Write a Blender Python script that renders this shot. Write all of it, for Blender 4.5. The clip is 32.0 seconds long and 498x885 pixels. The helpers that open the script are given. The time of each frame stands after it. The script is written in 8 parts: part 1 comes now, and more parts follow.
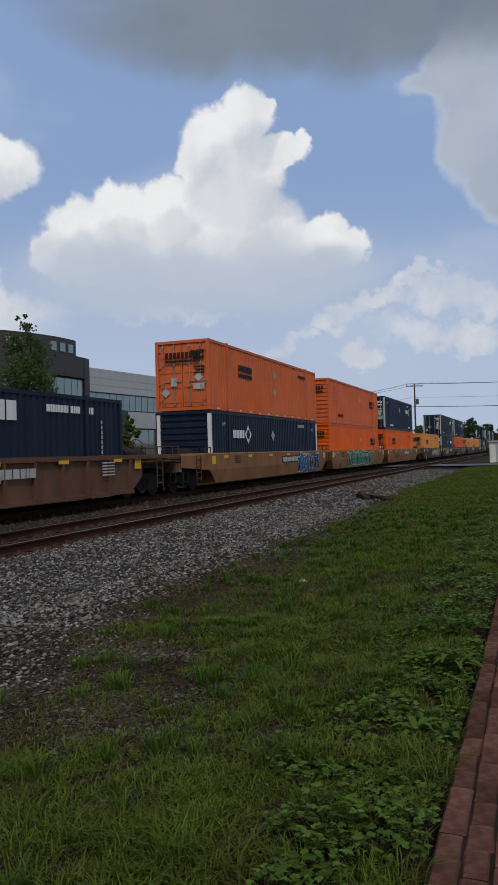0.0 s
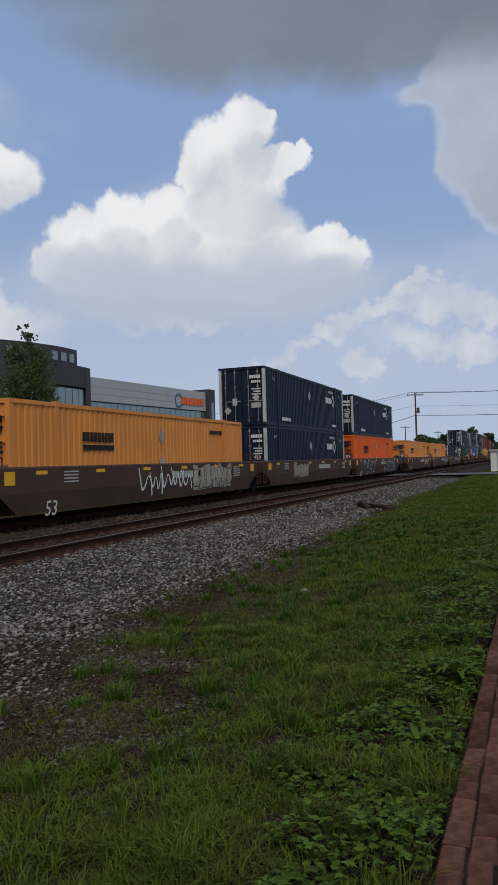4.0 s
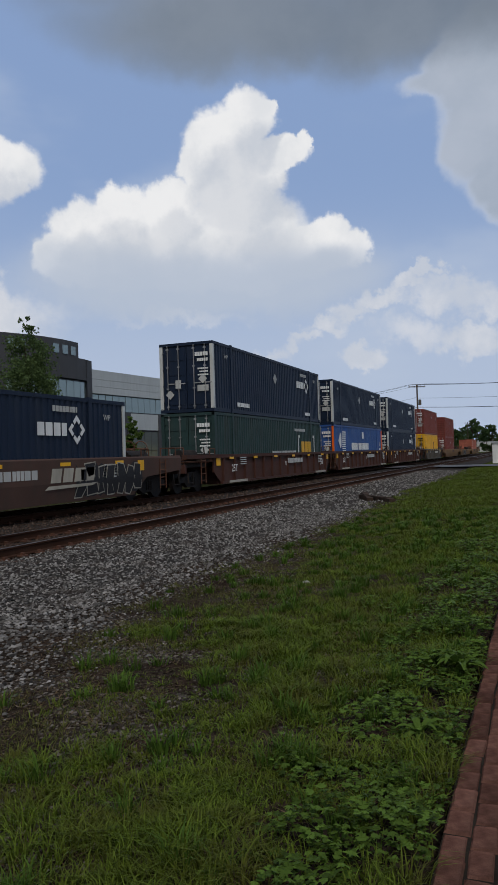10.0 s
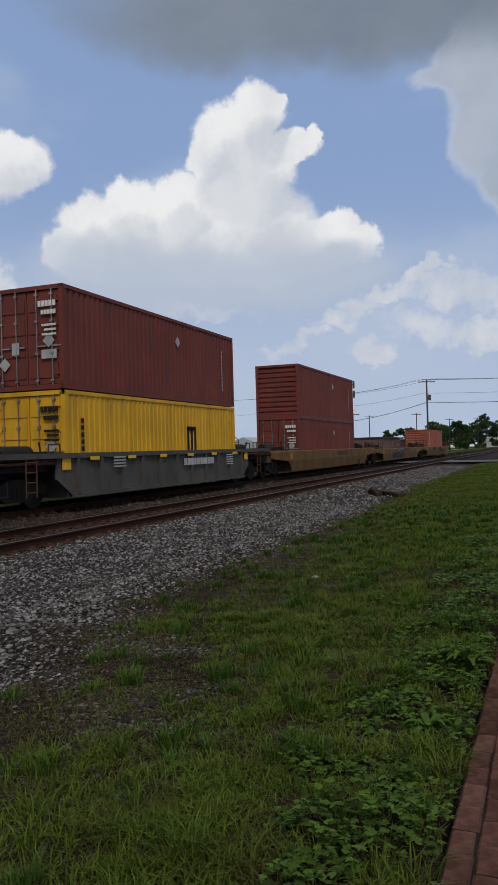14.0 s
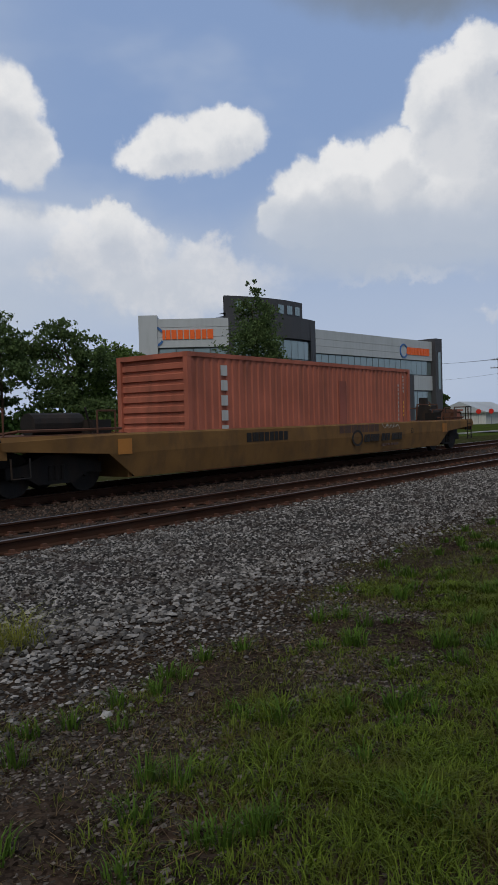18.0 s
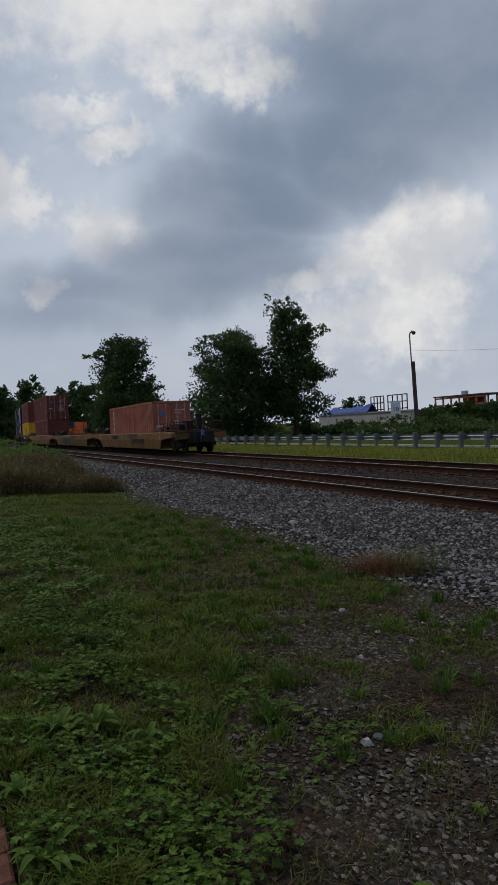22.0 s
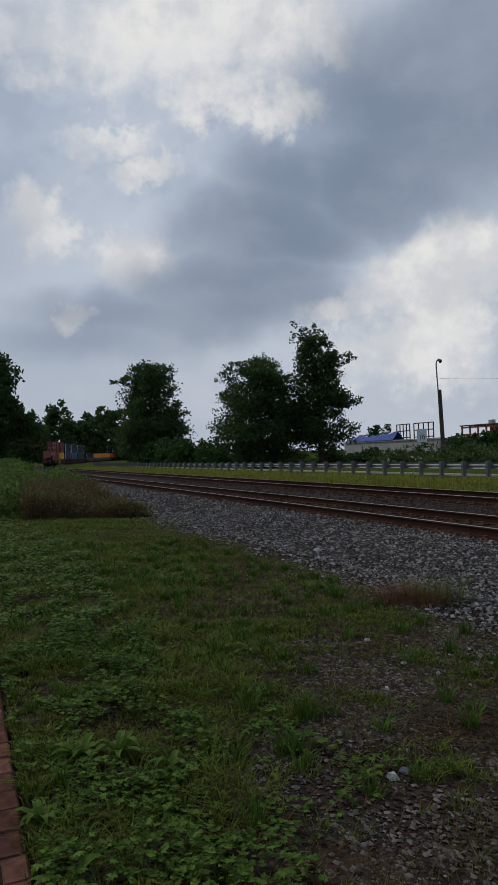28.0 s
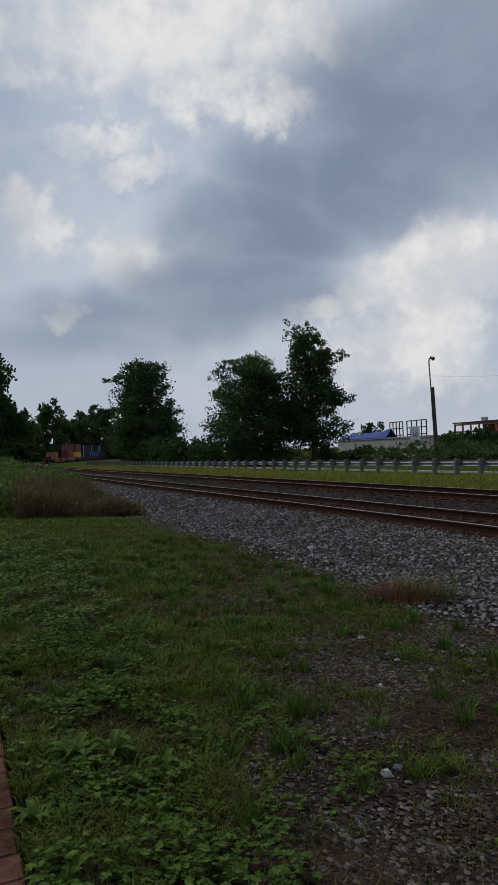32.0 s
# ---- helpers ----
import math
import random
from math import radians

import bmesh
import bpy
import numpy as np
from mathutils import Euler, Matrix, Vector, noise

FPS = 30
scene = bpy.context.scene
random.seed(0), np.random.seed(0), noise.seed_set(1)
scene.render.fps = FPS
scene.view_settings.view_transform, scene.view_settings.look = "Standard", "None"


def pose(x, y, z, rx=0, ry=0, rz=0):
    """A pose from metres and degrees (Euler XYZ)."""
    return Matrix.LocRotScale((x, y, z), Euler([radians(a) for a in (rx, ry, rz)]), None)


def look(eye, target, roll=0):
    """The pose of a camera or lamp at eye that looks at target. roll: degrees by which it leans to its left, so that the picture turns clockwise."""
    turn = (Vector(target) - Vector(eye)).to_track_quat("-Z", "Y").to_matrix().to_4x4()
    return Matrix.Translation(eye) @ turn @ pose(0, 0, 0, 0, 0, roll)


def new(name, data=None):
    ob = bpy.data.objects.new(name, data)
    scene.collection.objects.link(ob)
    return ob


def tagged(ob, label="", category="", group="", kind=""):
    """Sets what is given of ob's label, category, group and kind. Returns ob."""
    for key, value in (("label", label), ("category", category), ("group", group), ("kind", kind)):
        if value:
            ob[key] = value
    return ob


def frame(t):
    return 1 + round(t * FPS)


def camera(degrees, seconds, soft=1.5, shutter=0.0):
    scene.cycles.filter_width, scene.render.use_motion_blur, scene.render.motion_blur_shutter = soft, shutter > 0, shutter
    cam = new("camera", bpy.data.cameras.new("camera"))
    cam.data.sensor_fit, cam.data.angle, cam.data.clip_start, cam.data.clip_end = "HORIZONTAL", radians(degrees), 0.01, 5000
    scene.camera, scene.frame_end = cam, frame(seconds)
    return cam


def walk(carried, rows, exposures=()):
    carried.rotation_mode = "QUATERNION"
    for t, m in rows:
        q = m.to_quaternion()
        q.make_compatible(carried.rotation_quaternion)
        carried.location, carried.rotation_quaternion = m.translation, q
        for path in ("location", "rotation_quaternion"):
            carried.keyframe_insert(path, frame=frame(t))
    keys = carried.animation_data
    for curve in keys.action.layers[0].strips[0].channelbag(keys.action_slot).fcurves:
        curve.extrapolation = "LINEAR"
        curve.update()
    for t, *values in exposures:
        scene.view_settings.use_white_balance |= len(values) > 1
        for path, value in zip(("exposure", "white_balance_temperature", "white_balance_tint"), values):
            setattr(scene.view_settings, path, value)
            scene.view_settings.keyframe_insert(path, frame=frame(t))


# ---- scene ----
EYE = 1.5            # camera above the brick path
ARM = 0.295          # reach of the arm that swings the camera
Y_NEAR = 9.335       # middle of the empty track
Y_FAR = 13.64        # middle of the train's track
Z_NEAR, Z_FAR = 0.048, 0.099   # rail heads
GAUGE = 1.483


def stand(yaw, pitch, roll):
    """The camera's pose: it turns on one spot, at arm's length."""
    a = radians(yaw)
    return (Matrix.Translation((-math.sin(a) * ARM, math.cos(a) * ARM, EYE))
            @ pose(0, 0, 0, 90 + pitch, 0, yaw) @ pose(0, 0, 0, 0, 0, roll))


cam = camera(36.06, 32.0, 0.65)
walk(cam, [(t, stand(yaw, pitch, roll)) for t, yaw, pitch, roll in (
    (0, -69.52, 0.80, -1.56),
    (0.5, -69.49, 0.96, -1.49),
    (1, -69.49, 1.13, -1.49),
    (1.5, -69.48, 1.29, -1.55),
    (2, -69.48, 1.47, -1.60),
    (2.5, -69.48, 1.55, -1.59),
    (3, -69.48, 1.48, -1.63),
    (3.5, -69.48, 1.47, -1.65),
    (5.5, -69.38, 1.77, -1.61),
    (6, -69.37, 1.93, -1.64),
    (6.5, -69.36, 1.95, -1.60),
    (7, -69.39, 1.69, -1.67),
    (7.5, -69.45, 1.40, -1.76),
    (8, -69.45, 1.49, -1.76),
    (8.5, -69.38, 1.62, -1.75),
    (9, -69.36, 1.06, -1.64),
    (9.5, -69.35, 0.78, -1.67),
    (10, -69.33, 0.91, -1.74),
    (10.5, -69.34, 1.10, -1.80),
    (11, -69.34, 1.15, -1.80),
    (11.5, -69.34, 1.14, -1.82),
    (12, -69.32, 1.15, -1.85),
    (12.5, -69.30, 1.10, -1.82),
    (13, -69.18, 0.83, -1.80),
    (13.5, -68.96, 0.79, -1.71),
    (15.5, -66.62, -0.96, -1.31),
    (16, -65.21, -1.07, -1.32),
    (16.5, -63.24, -1.43, -1.31),
    (17, -60.04, -1.61, -1.21),
    (17.5, -57.03, -1.51, -1.34),
    (18, -52.78, -1.67, -1.53),
    (18.5, -45.13, -2.27, -1.35),
    (19, -30.61, -2.15, -0.70),
    (19.2, -21.70, -2.33, -1.02),
    (19.3, -16.74, -2.37, -1.41),
    (19.4, -11.03, -2.34, -1.82),
    (19.5, -4.56, -2.27, -2.09),
    (19.6, 2.59, -2.17, -2.38),
    (19.7, 9.71, -2.22, -2.41),
    (19.8, 16.30, -1.95, -2.39),
    (19.9, 22.22, -1.90, -1.80),
    (20, 27.97, -1.95, -2.04),
    (20.1, 34.91, -2.00, -2.63),
    (20.2, 38.63, -1.75, -3.30),
    (20.3, 44.18, -1.83, -3.58),
    (20.4, 47.90, -1.45, -3.99),
    (20.5, 51.35, -1.36, -4.32),
    (20.6, 54.38, -1.21, -4.27),
    (20.9, 61.30, -1.19, -3.57),
    (21, 63.15, -1.28, -3.46),
    (21.5, 66.83, -1.48, -2.95),
    (22, 67.72, -1.32, -2.70),
    (22.5, 68.64, -1.21, -2.63),
    (23, 68.89, -1.03, -2.61),
    (23.5, 69.01, -0.83, -2.45),
    (24, 69.15, -0.61, -2.32),
    (24.5, 69.27, -0.40, -2.18),
    (25, 69.41, -0.20, -2.05),
    (25.5, 69.47, -0.03, -1.89),
    (27.5, 69.49, 0.70, -1.86),
    (28, 69.50, 0.74, -2.06),
    (28.5, 69.52, 0.78, -2.07),
    (29, 69.46, 0.86, -2.09),
    (29.5, 69.37, 0.85, -2.17),
    (30, 69.31, 0.86, -2.20),
    (30.5, 69.25, 0.83, -2.25),
    (31, 69.19, 0.82, -2.27),
    (31.5, 69.11, 0.67, -2.24),
    (32, 69.01, 0.58, -2.27)
)], exposures=((0, 0.0), (15, 0.0), (20.2, -0.12), (21, 0.02), (22, -0.14), (32, -0.14)))
SUN_POWER, SUN_AZ, SUN_EL, SKY = 1.4, 122.0, 50.0, 0.06

# ---- sky and sun ----
world = bpy.data.worlds.new("sky")
scene.world = world
world.use_nodes = True
WN, WL = world.node_tree.nodes, world.node_tree.links
WN.clear()


def wmath(op, a, b=None, c=None, clamp=False):
    n = WN.new("ShaderNodeMath")
    n.operation, n.use_clamp = op, clamp
    for i, v in enumerate((a, b, c)):
        if v is None:
            continue
        if isinstance(v, (int, float)):
            n.inputs[i].default_value = v
        else:
            WL.new(v, n.inputs[i])
    return n.outputs[0]


def wmix(fac, a, b):
    n = WN.new("ShaderNodeMix")
    n.data_type = "RGBA"
    for sock, v in ((n.inputs[0], fac), (n.inputs[6], a), (n.inputs[7], b)):
        if isinstance(v, tuple):
            sock.default_value = (*v, 1)
        elif isinstance(v, (int, float)):
            sock.default_value = v
        else:
            WL.new(v, sock)
    return n.outputs[2]


def wsmooth(v, lo, hi):
    n = WN.new("ShaderNodeMapRange")
    n.interpolation_type = "SMOOTHERSTEP"
    n.inputs[1].default_value, n.inputs[2].default_value = lo, hi
    WL.new(v, n.inputs[0])
    return n.outputs[0]


def build_sky():
    coord = WN.new("ShaderNodeTexCoord").outputs["Generated"]
    split = WN.new("ShaderNodeSeparateXYZ")
    WL.new(coord, split.inputs[0])
    az = wmath("MULTIPLY", wmath("ARCTAN2", wmath("MULTIPLY", split.outputs[0], -1.0), split.outputs[1]), 57.2958)
    el = wmath("MULTIPLY", wmath("ARCSINE", split.outputs[2]), 57.2958)

    def noise_at(scale, detail, rough, offset, stretch=1.0):
        m = WN.new("ShaderNodeMapping")
        m.inputs[1].default_value = (offset, offset * 0.7, offset * 1.3)
        m.inputs[3].default_value = (1, 1, stretch)
        WL.new(coord, m.inputs[0])
        n = WN.new("ShaderNodeTexNoise")
        n.inputs["Scale"].default_value, n.inputs["Detail"].default_value = scale, detail
        n.inputs["Roughness"].default_value = rough
        WL.new(m.outputs[0], n.inputs["Vector"])
        return n

    # the cloud edges billow: directions are pushed about by noise at two sizes
    big, fine = noise_at(6, 3, 0.45, 3.1), noise_at(34, 5, 0.6, 8.4)
    bs, fs = WN.new("ShaderNodeSeparateXYZ"), WN.new("ShaderNodeSeparateXYZ")
    WL.new(big.outputs["Color"], bs.inputs[0])
    WL.new(fine.outputs["Color"], fs.inputs[0])

    def pushed(v, i, strong):
        v = wmath("ADD", v, wmath("MULTIPLY", wmath("SUBTRACT", bs.outputs[i], 0.5), strong))
        return wmath("ADD", v, wmath("MULTIPLY", wmath("SUBTRACT", fs.outputs[i], 0.5), strong * 0.8))

    def swayed(v, i, strong):
        v = wmath("ADD", v, wmath("MULTIPLY", wmath("SUBTRACT", bs.outputs[i], 0.5), strong))
        return wmath("ADD", v, wmath("MULTIPLY", wmath("SUBTRACT", fs.outputs[i], 0.5), strong * 0.22))

    azp, elp = pushed(az, 0, 2.6), pushed(el, 1, 2.2)
    azs, els = pushed(az, 0, 6.0), pushed(el, 1, 5.0)
    azg, elg = swayed(az, 2, 7.0), swayed(el, 0, 5.0)

    def blobs(rows, a, e):
        """The strongest of soft ovals in the sky: azimuth, elevation, half sizes, strength, all in degrees."""
        total = None
        for a0, e0, ra, re, s in rows:
            dx = wmath("MULTIPLY", wmath("SUBTRACT", a, a0), 1.0 / ra)
            dy = wmath("MULTIPLY", wmath("SUBTRACT", e, e0), 1.0 / re)
            d = wmath("ADD", wmath("MULTIPLY", dx, dx), wmath("MULTIPLY", dy, dy))
            v = wmath("MULTIPLY", wmath("SUBTRACT", 1.0, wmath("MULTIPLY", d, 0.5)), s)
            total = v if total is None else wmath("SMOOTH_MAX", total, v, 0.15)
        return total

    # clouds: azimuth, elevation, half sizes in degrees, strength
    heaps = ((-69.8, 23.6, 1.9, 1.7, 1), (-71.3, 24.1, 0.7, 0.7, 1), (-67.8, 22.4, 2.6, 1.9, 1), (-66.1, 21.1, 1.5, 1.5, 1), (-68.8, 20.1, 3.3, 2.3, 1), (-73.1, 21.4, 1.6, 0.9, 1), (-74.3, 21.9, 0.6, 0.8, 1), (-71.3, 20.4, 1.8, 1.4, 1), (-63.9, 18.9, 2.1, 1.3, 1), (-60.4, 18.1, 1.8, 1.4, 1), (-57.4, 16.6, 1.9, 1.7, 1), (-62.2, 16.6, 4.6, 2.2, 1), (-55.9, 14.7, 1.5, 1.5, 1), (-59.4, 14.2, 4.2, 1.7, 1), (-69.1, 16.6, 4.4, 2.5, 1), (-75.6, 15.9, 1.8, 1.2, 1), (-77.8, 14.8, 1.3, 1.2, 1), (-73.8, 14.8, 4.2, 1.8, 1), (-66.1, 13.8, 7.4, 1.5, 0.9))
    ridge = ((-83.6, 12.4, 1.0, 0.6, 0.85), (-82.2, 11.6, 1.5, 0.8, 0.8), (-80.2, 10.6, 2.0, 0.8, 0.75), (-78.1, 9.7, 2.0, 0.8, 0.7), (-75.2, 8.9, 2.0, 0.6, 0.65), (-72.6, 8.2, 1.7, 0.5, 0.6), (-84.8, 10.8, 2.6, 1.1, 0.6), (-78.6, 6.5, 1.8, 0.8, 0.7), (-85.8, 8.0, 2.0, 1.1, 0.7), (-87.2, 10.2, 1.7, 1.0, 0.6), (-83.0, 8.3, 3.0, 1.1, 0.5), (-70.9, 7.5, 1.7, 0.7, 0.5), (-63.8, 10.6, 4.7, 0.6, 0.4), (-42.3, 14, 1.7, 1.5, 1), (-43.7, 12.1, 3.2, 2.2, 0.95), (-40.2, 11.4, 2.7, 1.9, 0.95), (-50, 11.8, 3.3, 1.8, 0.85), (-46.5, 10.4, 8.1, 2.4, 0.8))
    swell = ((-29.5, 22.9, 2.2, 2.1, 1), (-35.6, 21.4, 2.6, 2.4, 1), (-32.5, 20.6, 3.6, 2.6, 1), (-27.5, 19.6, 3.2, 1.7, 1), (-22.9, 17.7, 3.2, 1.2, 0.9), (-37.1, 18.8, 2, 2.3, 1), (-42.9, 13.8, 2.2, 1.6, 1), (-39.9, 13, 4.4, 1.8, 0.9), (-31.2, 12.9, 9.5, 2.8, 0.75), (-16.8, 12.3, 4.7, 1.5, 0.75), (-20.8, 10.5, 12.2, 2.8, 0.7), (-46.3, 11.1, 4.7, 2.3, 0.8), (-48.6, 19.4, 3.6, 1.7, 1), (-51.7, 20.2, 2.6, 1.7, 1), (-45.9, 18.8, 2.4, 1.3, 0.9))
    bases = ((-63.8, 12.6, 9.6, 2.4, 0.9), (-73.2, 12.4, 6.3, 2.1, 0.8), (-57.2, 13.4, 3.7, 2, 0.7))
    ceiling = ((-71.7, 33.5, 13.1, 4.3, 1), (-83.8, 30.6, 10, 4, 1), (-65.9, 37.2, 16.3, 6.3, 1), (-81.7, 38, 18.8, 7.8, 1), (-70.7, 29.7, 11.6, 2.6, 1), (-80.8, 28.7, 7.2, 2.8, 1))
    mists = ((-87.2, 23.8, 2.9, 3.9, 1), (-86, 21.3, 1.8, 2.6, 1), (-88.2, 18.7, 2.1, 2.6, 1), (-83.7, 24.3, 2.2, 0.7, 0.8), (-89.1, 25.9, 3.2, 2.9, 1), (-88.3, 16, 1.1, 1.1, 0.8), (-85.5, 24.9, 2.2, 1.5, 1))
    banks = ((69.1, 10.8, 6.5, 2.4, 0.75), (80.9, 8.7, 8.1, 1.9, 0.5), (54.9, 23.7, 8.8, 5.5, 1), (59.2, 19.5, 7.2, 3.4, 1), (67.2, 16.3, 6.2, 2.8, 0.95), (70.3, 12.9, 6.5, 2.2, 0.85), (50.6, 26, 5.6, 6.3, 1), (65.8, 19.3, 4.9, 2.4, 0.85), (77.1, 10.6, 8.2, 1.9, 0.6), (24.7, 21.2, 10.4, 5.6, 1), (15.6, 22.3, 8.8, 4.6, 1), (34.9, 24.2, 10.1, 5.7, 0.8), (31.2, 14.7, 8.2, 2.8, 0.5), (11.6, 24.8, 7.4, 4, 1))
    breaks = ((53.8, 13.2, 3.9, 2.1, 0.95), (58.3, 11.8, 3, 2.1, 0.95), (62, 10.3, 2.1, 1.1, 0.95), (55.5, 9.6, 3.4, 2.5, 0.7), (58.5, 6.6, 4.7, 2.1, 0.75), (73.8, 28.2, 12, 2.8, 0.75), (69.7, 25.5, 5.2, 1.7, 0.7), (65.2, 24.3, 2.4, 1.5, 0.95), (62.5, 27.8, 2.1, 1.3, 0.95), (76.3, 20.3, 2.8, 0.8, 0.8), (79.1, 22.2, 2.3, 0.8, 0.6), (84.3, 16.6, 1.9, 2.5, 0.85), (78.6, 14.4, 2.4, 1.9, 0.8), (82.4, 9.7, 1.1, 0.9, 0.9), (43.2, 17.3, 4.2, 2.6, 1), (43, 13.9, 4.7, 2.3, 0.8), (14.2, 15.7, 6.6, 2.3, 0.7))
    white = blobs(heaps + swell, azp, elp)
    under = blobs(heaps + swell, wmath("ADD", azp, 0.6), wmath("ADD", elp, 2.0))
    faint = blobs(ridge, azs, els)
    shade = blobs(bases, azg, elg)
    roof = blobs(ceiling, azg, elg)
    misty = blobs(mists, azg, elg)
    # the broken layer over the tracks' far end and behind
    bank = blobs(banks + ((125, 22.0, 30.0, 20.0, 0.7), (180, 35.0, 45.0, 20.0, 0.6), (-140, 30.0, 30.0, 14.0, 0.7)), azg, elg)
    open_sky = blobs(breaks, azs, els)
    overcast = wsmooth(az, -16.0, 14.0)
    behind = wsmooth(wmath("ABSOLUTE", az), 110.0, 150.0)
    overcast = wmath("SUBTRACT", overcast, wmath("MULTIPLY", behind, 0.6), clamp=True)

    nishita = WN.new("ShaderNodeTexSky")
    nishita.sky_type, nishita.sun_disc = "NISHITA", False
    nishita.sun_elevation, nishita.sun_rotation = radians(SUN_EL), radians(-SUN_AZ)
    nishita.air_density, nishita.dust_density, nishita.ozone_density = 1.2, 2.0, 2.0
    scaled = WN.new("ShaderNodeVectorMath")
    scaled.operation = "SCALE"
    scaled.inputs[3].default_value = SKY
    WL.new(nishita.outputs[0], scaled.inputs[0])
    haze = wsmooth(el, 22.0, 3.0)
    veil = noise_at(4, 4, 0.5, 2.3, 2.0)
    tone = noise_at(11, 7, 0.6, 5.0)
    rag = noise_at(7.5, 9, 0.6, 6.3, 1.3)
    soft = noise_at(4.2, 8, 0.56, 1.7, 1.5)
    blue = wmix(0.8, scaled.outputs[0], (0.28, 0.40, 0.66))
    clear = wmix(wmath("MULTIPLY", haze, 0.9), blue, (0.44, 0.52, 0.67))
    clear = wmix(wmath("MULTIPLY", wsmooth(veil.outputs[0], 0.40, 0.75), 0.45), clear, (0.50, 0.57, 0.69))
    lit = wmix(wsmooth(tone.outputs[0], 0.36, 0.64), (0.74, 0.755, 0.78), (0.85, 0.85, 0.855))
    body = wmix(wsmooth(tone.outputs[0], 0.34, 0.66), (0.53, 0.57, 0.64), (0.66, 0.68, 0.72))
    clear = wmix(wmath("MULTIPLY", wsmooth(az, -46.0, -14.0), 0.75), clear, (0.52, 0.58, 0.67))
    heap = wmix(wmath("MULTIPLY", wsmooth(under, 0.15, 0.95), 0.85), lit, body)
    c = wmix(wmath("MULTIPLY", wsmooth(white, -1.4, 0.4), wmath("MULTIPLY", wsmooth(el, 19.0, 6.0), 0.7)), clear, (0.50, 0.56, 0.66))
    c = wmix(wmath("MULTIPLY", wsmooth(faint, 0.02, 0.72), 0.72), c, wmix(wsmooth(tone.outputs[0], 0.36, 0.64), (0.58, 0.61, 0.67), (0.74, 0.74, 0.76)))
    dissolve = wmath("ADD", 0.30, wmath("MULTIPLY", wsmooth(el, 11.5, 16.0), 0.68))
    c = wmix(wmath("MULTIPLY", wsmooth(white, 0.10, 0.60), dissolve), c, heap)
    c = wmix(wmath("MULTIPLY", wsmooth(shade, 0.0, 0.9), 0.75), c, (0.46, 0.52, 0.62))
    grey = wmix(wsmooth(soft.outputs[0], 0.3, 0.7), (0.36, 0.41, 0.48), (0.46, 0.50, 0.57))
    rim = wmix(wsmooth(misty, 0.20, 0.75), (0.58, 0.62, 0.69), grey)
    c = wmix(wmath("MULTIPLY", wsmooth(misty, -0.05, 0.75), 0.85), c, rim)
    layer = wmix(wsmooth(soft.outputs[0], 0.34, 0.66), (0.39, 0.46, 0.58), (0.56, 0.62, 0.72))
    layer = wmix(wmath("MULTIPLY", wsmooth(el, 14.0, 2.0), 0.6), layer, (0.52, 0.56, 0.63))
    sheen = wmix(wsmooth(tone.outputs[0], 0.36, 0.64), (0.68, 0.69, 0.71), (0.92, 0.90, 0.87))
    ragged = wmath("ADD", open_sky, wmath("MULTIPLY", wmath("SUBTRACT", rag.outputs[0], 0.5), 2.2))
    layer = wmix(wmath("MULTIPLY", wsmooth(ragged, -0.25, 1.05), 0.9), layer, sheen)
    c = wmix(wmath("MULTIPLY", overcast, 0.97), c, layer)
    dim = wmix(wsmooth(soft.outputs[0], 0.3, 0.7), (0.195, 0.25, 0.345), (0.29, 0.345, 0.44))
    bank = wmath("ADD", bank, wmath("MULTIPLY", wmath("SUBTRACT", soft.outputs[0], 0.5), 1.2))
    c = wmix(wmath("MULTIPLY", wsmooth(bank, -0.25, 1.0), 0.93), c, dim)
    c = wmix(wmath("MULTIPLY", wsmooth(roof, -0.25, 1.0), 0.93), c, wmix(wsmooth(soft.outputs[0], 0.3, 0.7), (0.165, 0.20, 0.25), (0.21, 0.245, 0.295)))
    bg = WN.new("ShaderNodeBackground")
    bg.inputs[1].default_value = 1.0
    WL.new(c, bg.inputs[0])
    out = WN.new("ShaderNodeOutputWorld")
    WL.new(bg.outputs[0], out.inputs[0])



build_sky()

sun = new("sun", bpy.data.lights.new("sun", "SUN"))
sun.data.energy, sun.data.angle, sun.data.color = SUN_POWER, radians(14), (1.0, 0.93, 0.82)
sun.matrix_world = look((0, 0, 0), (math.sin(radians(SUN_AZ)) * math.cos(radians(SUN_EL)), -math.cos(radians(SUN_AZ)) * math.cos(radians(SUN_EL)), -math.sin(radians(SUN_EL))))


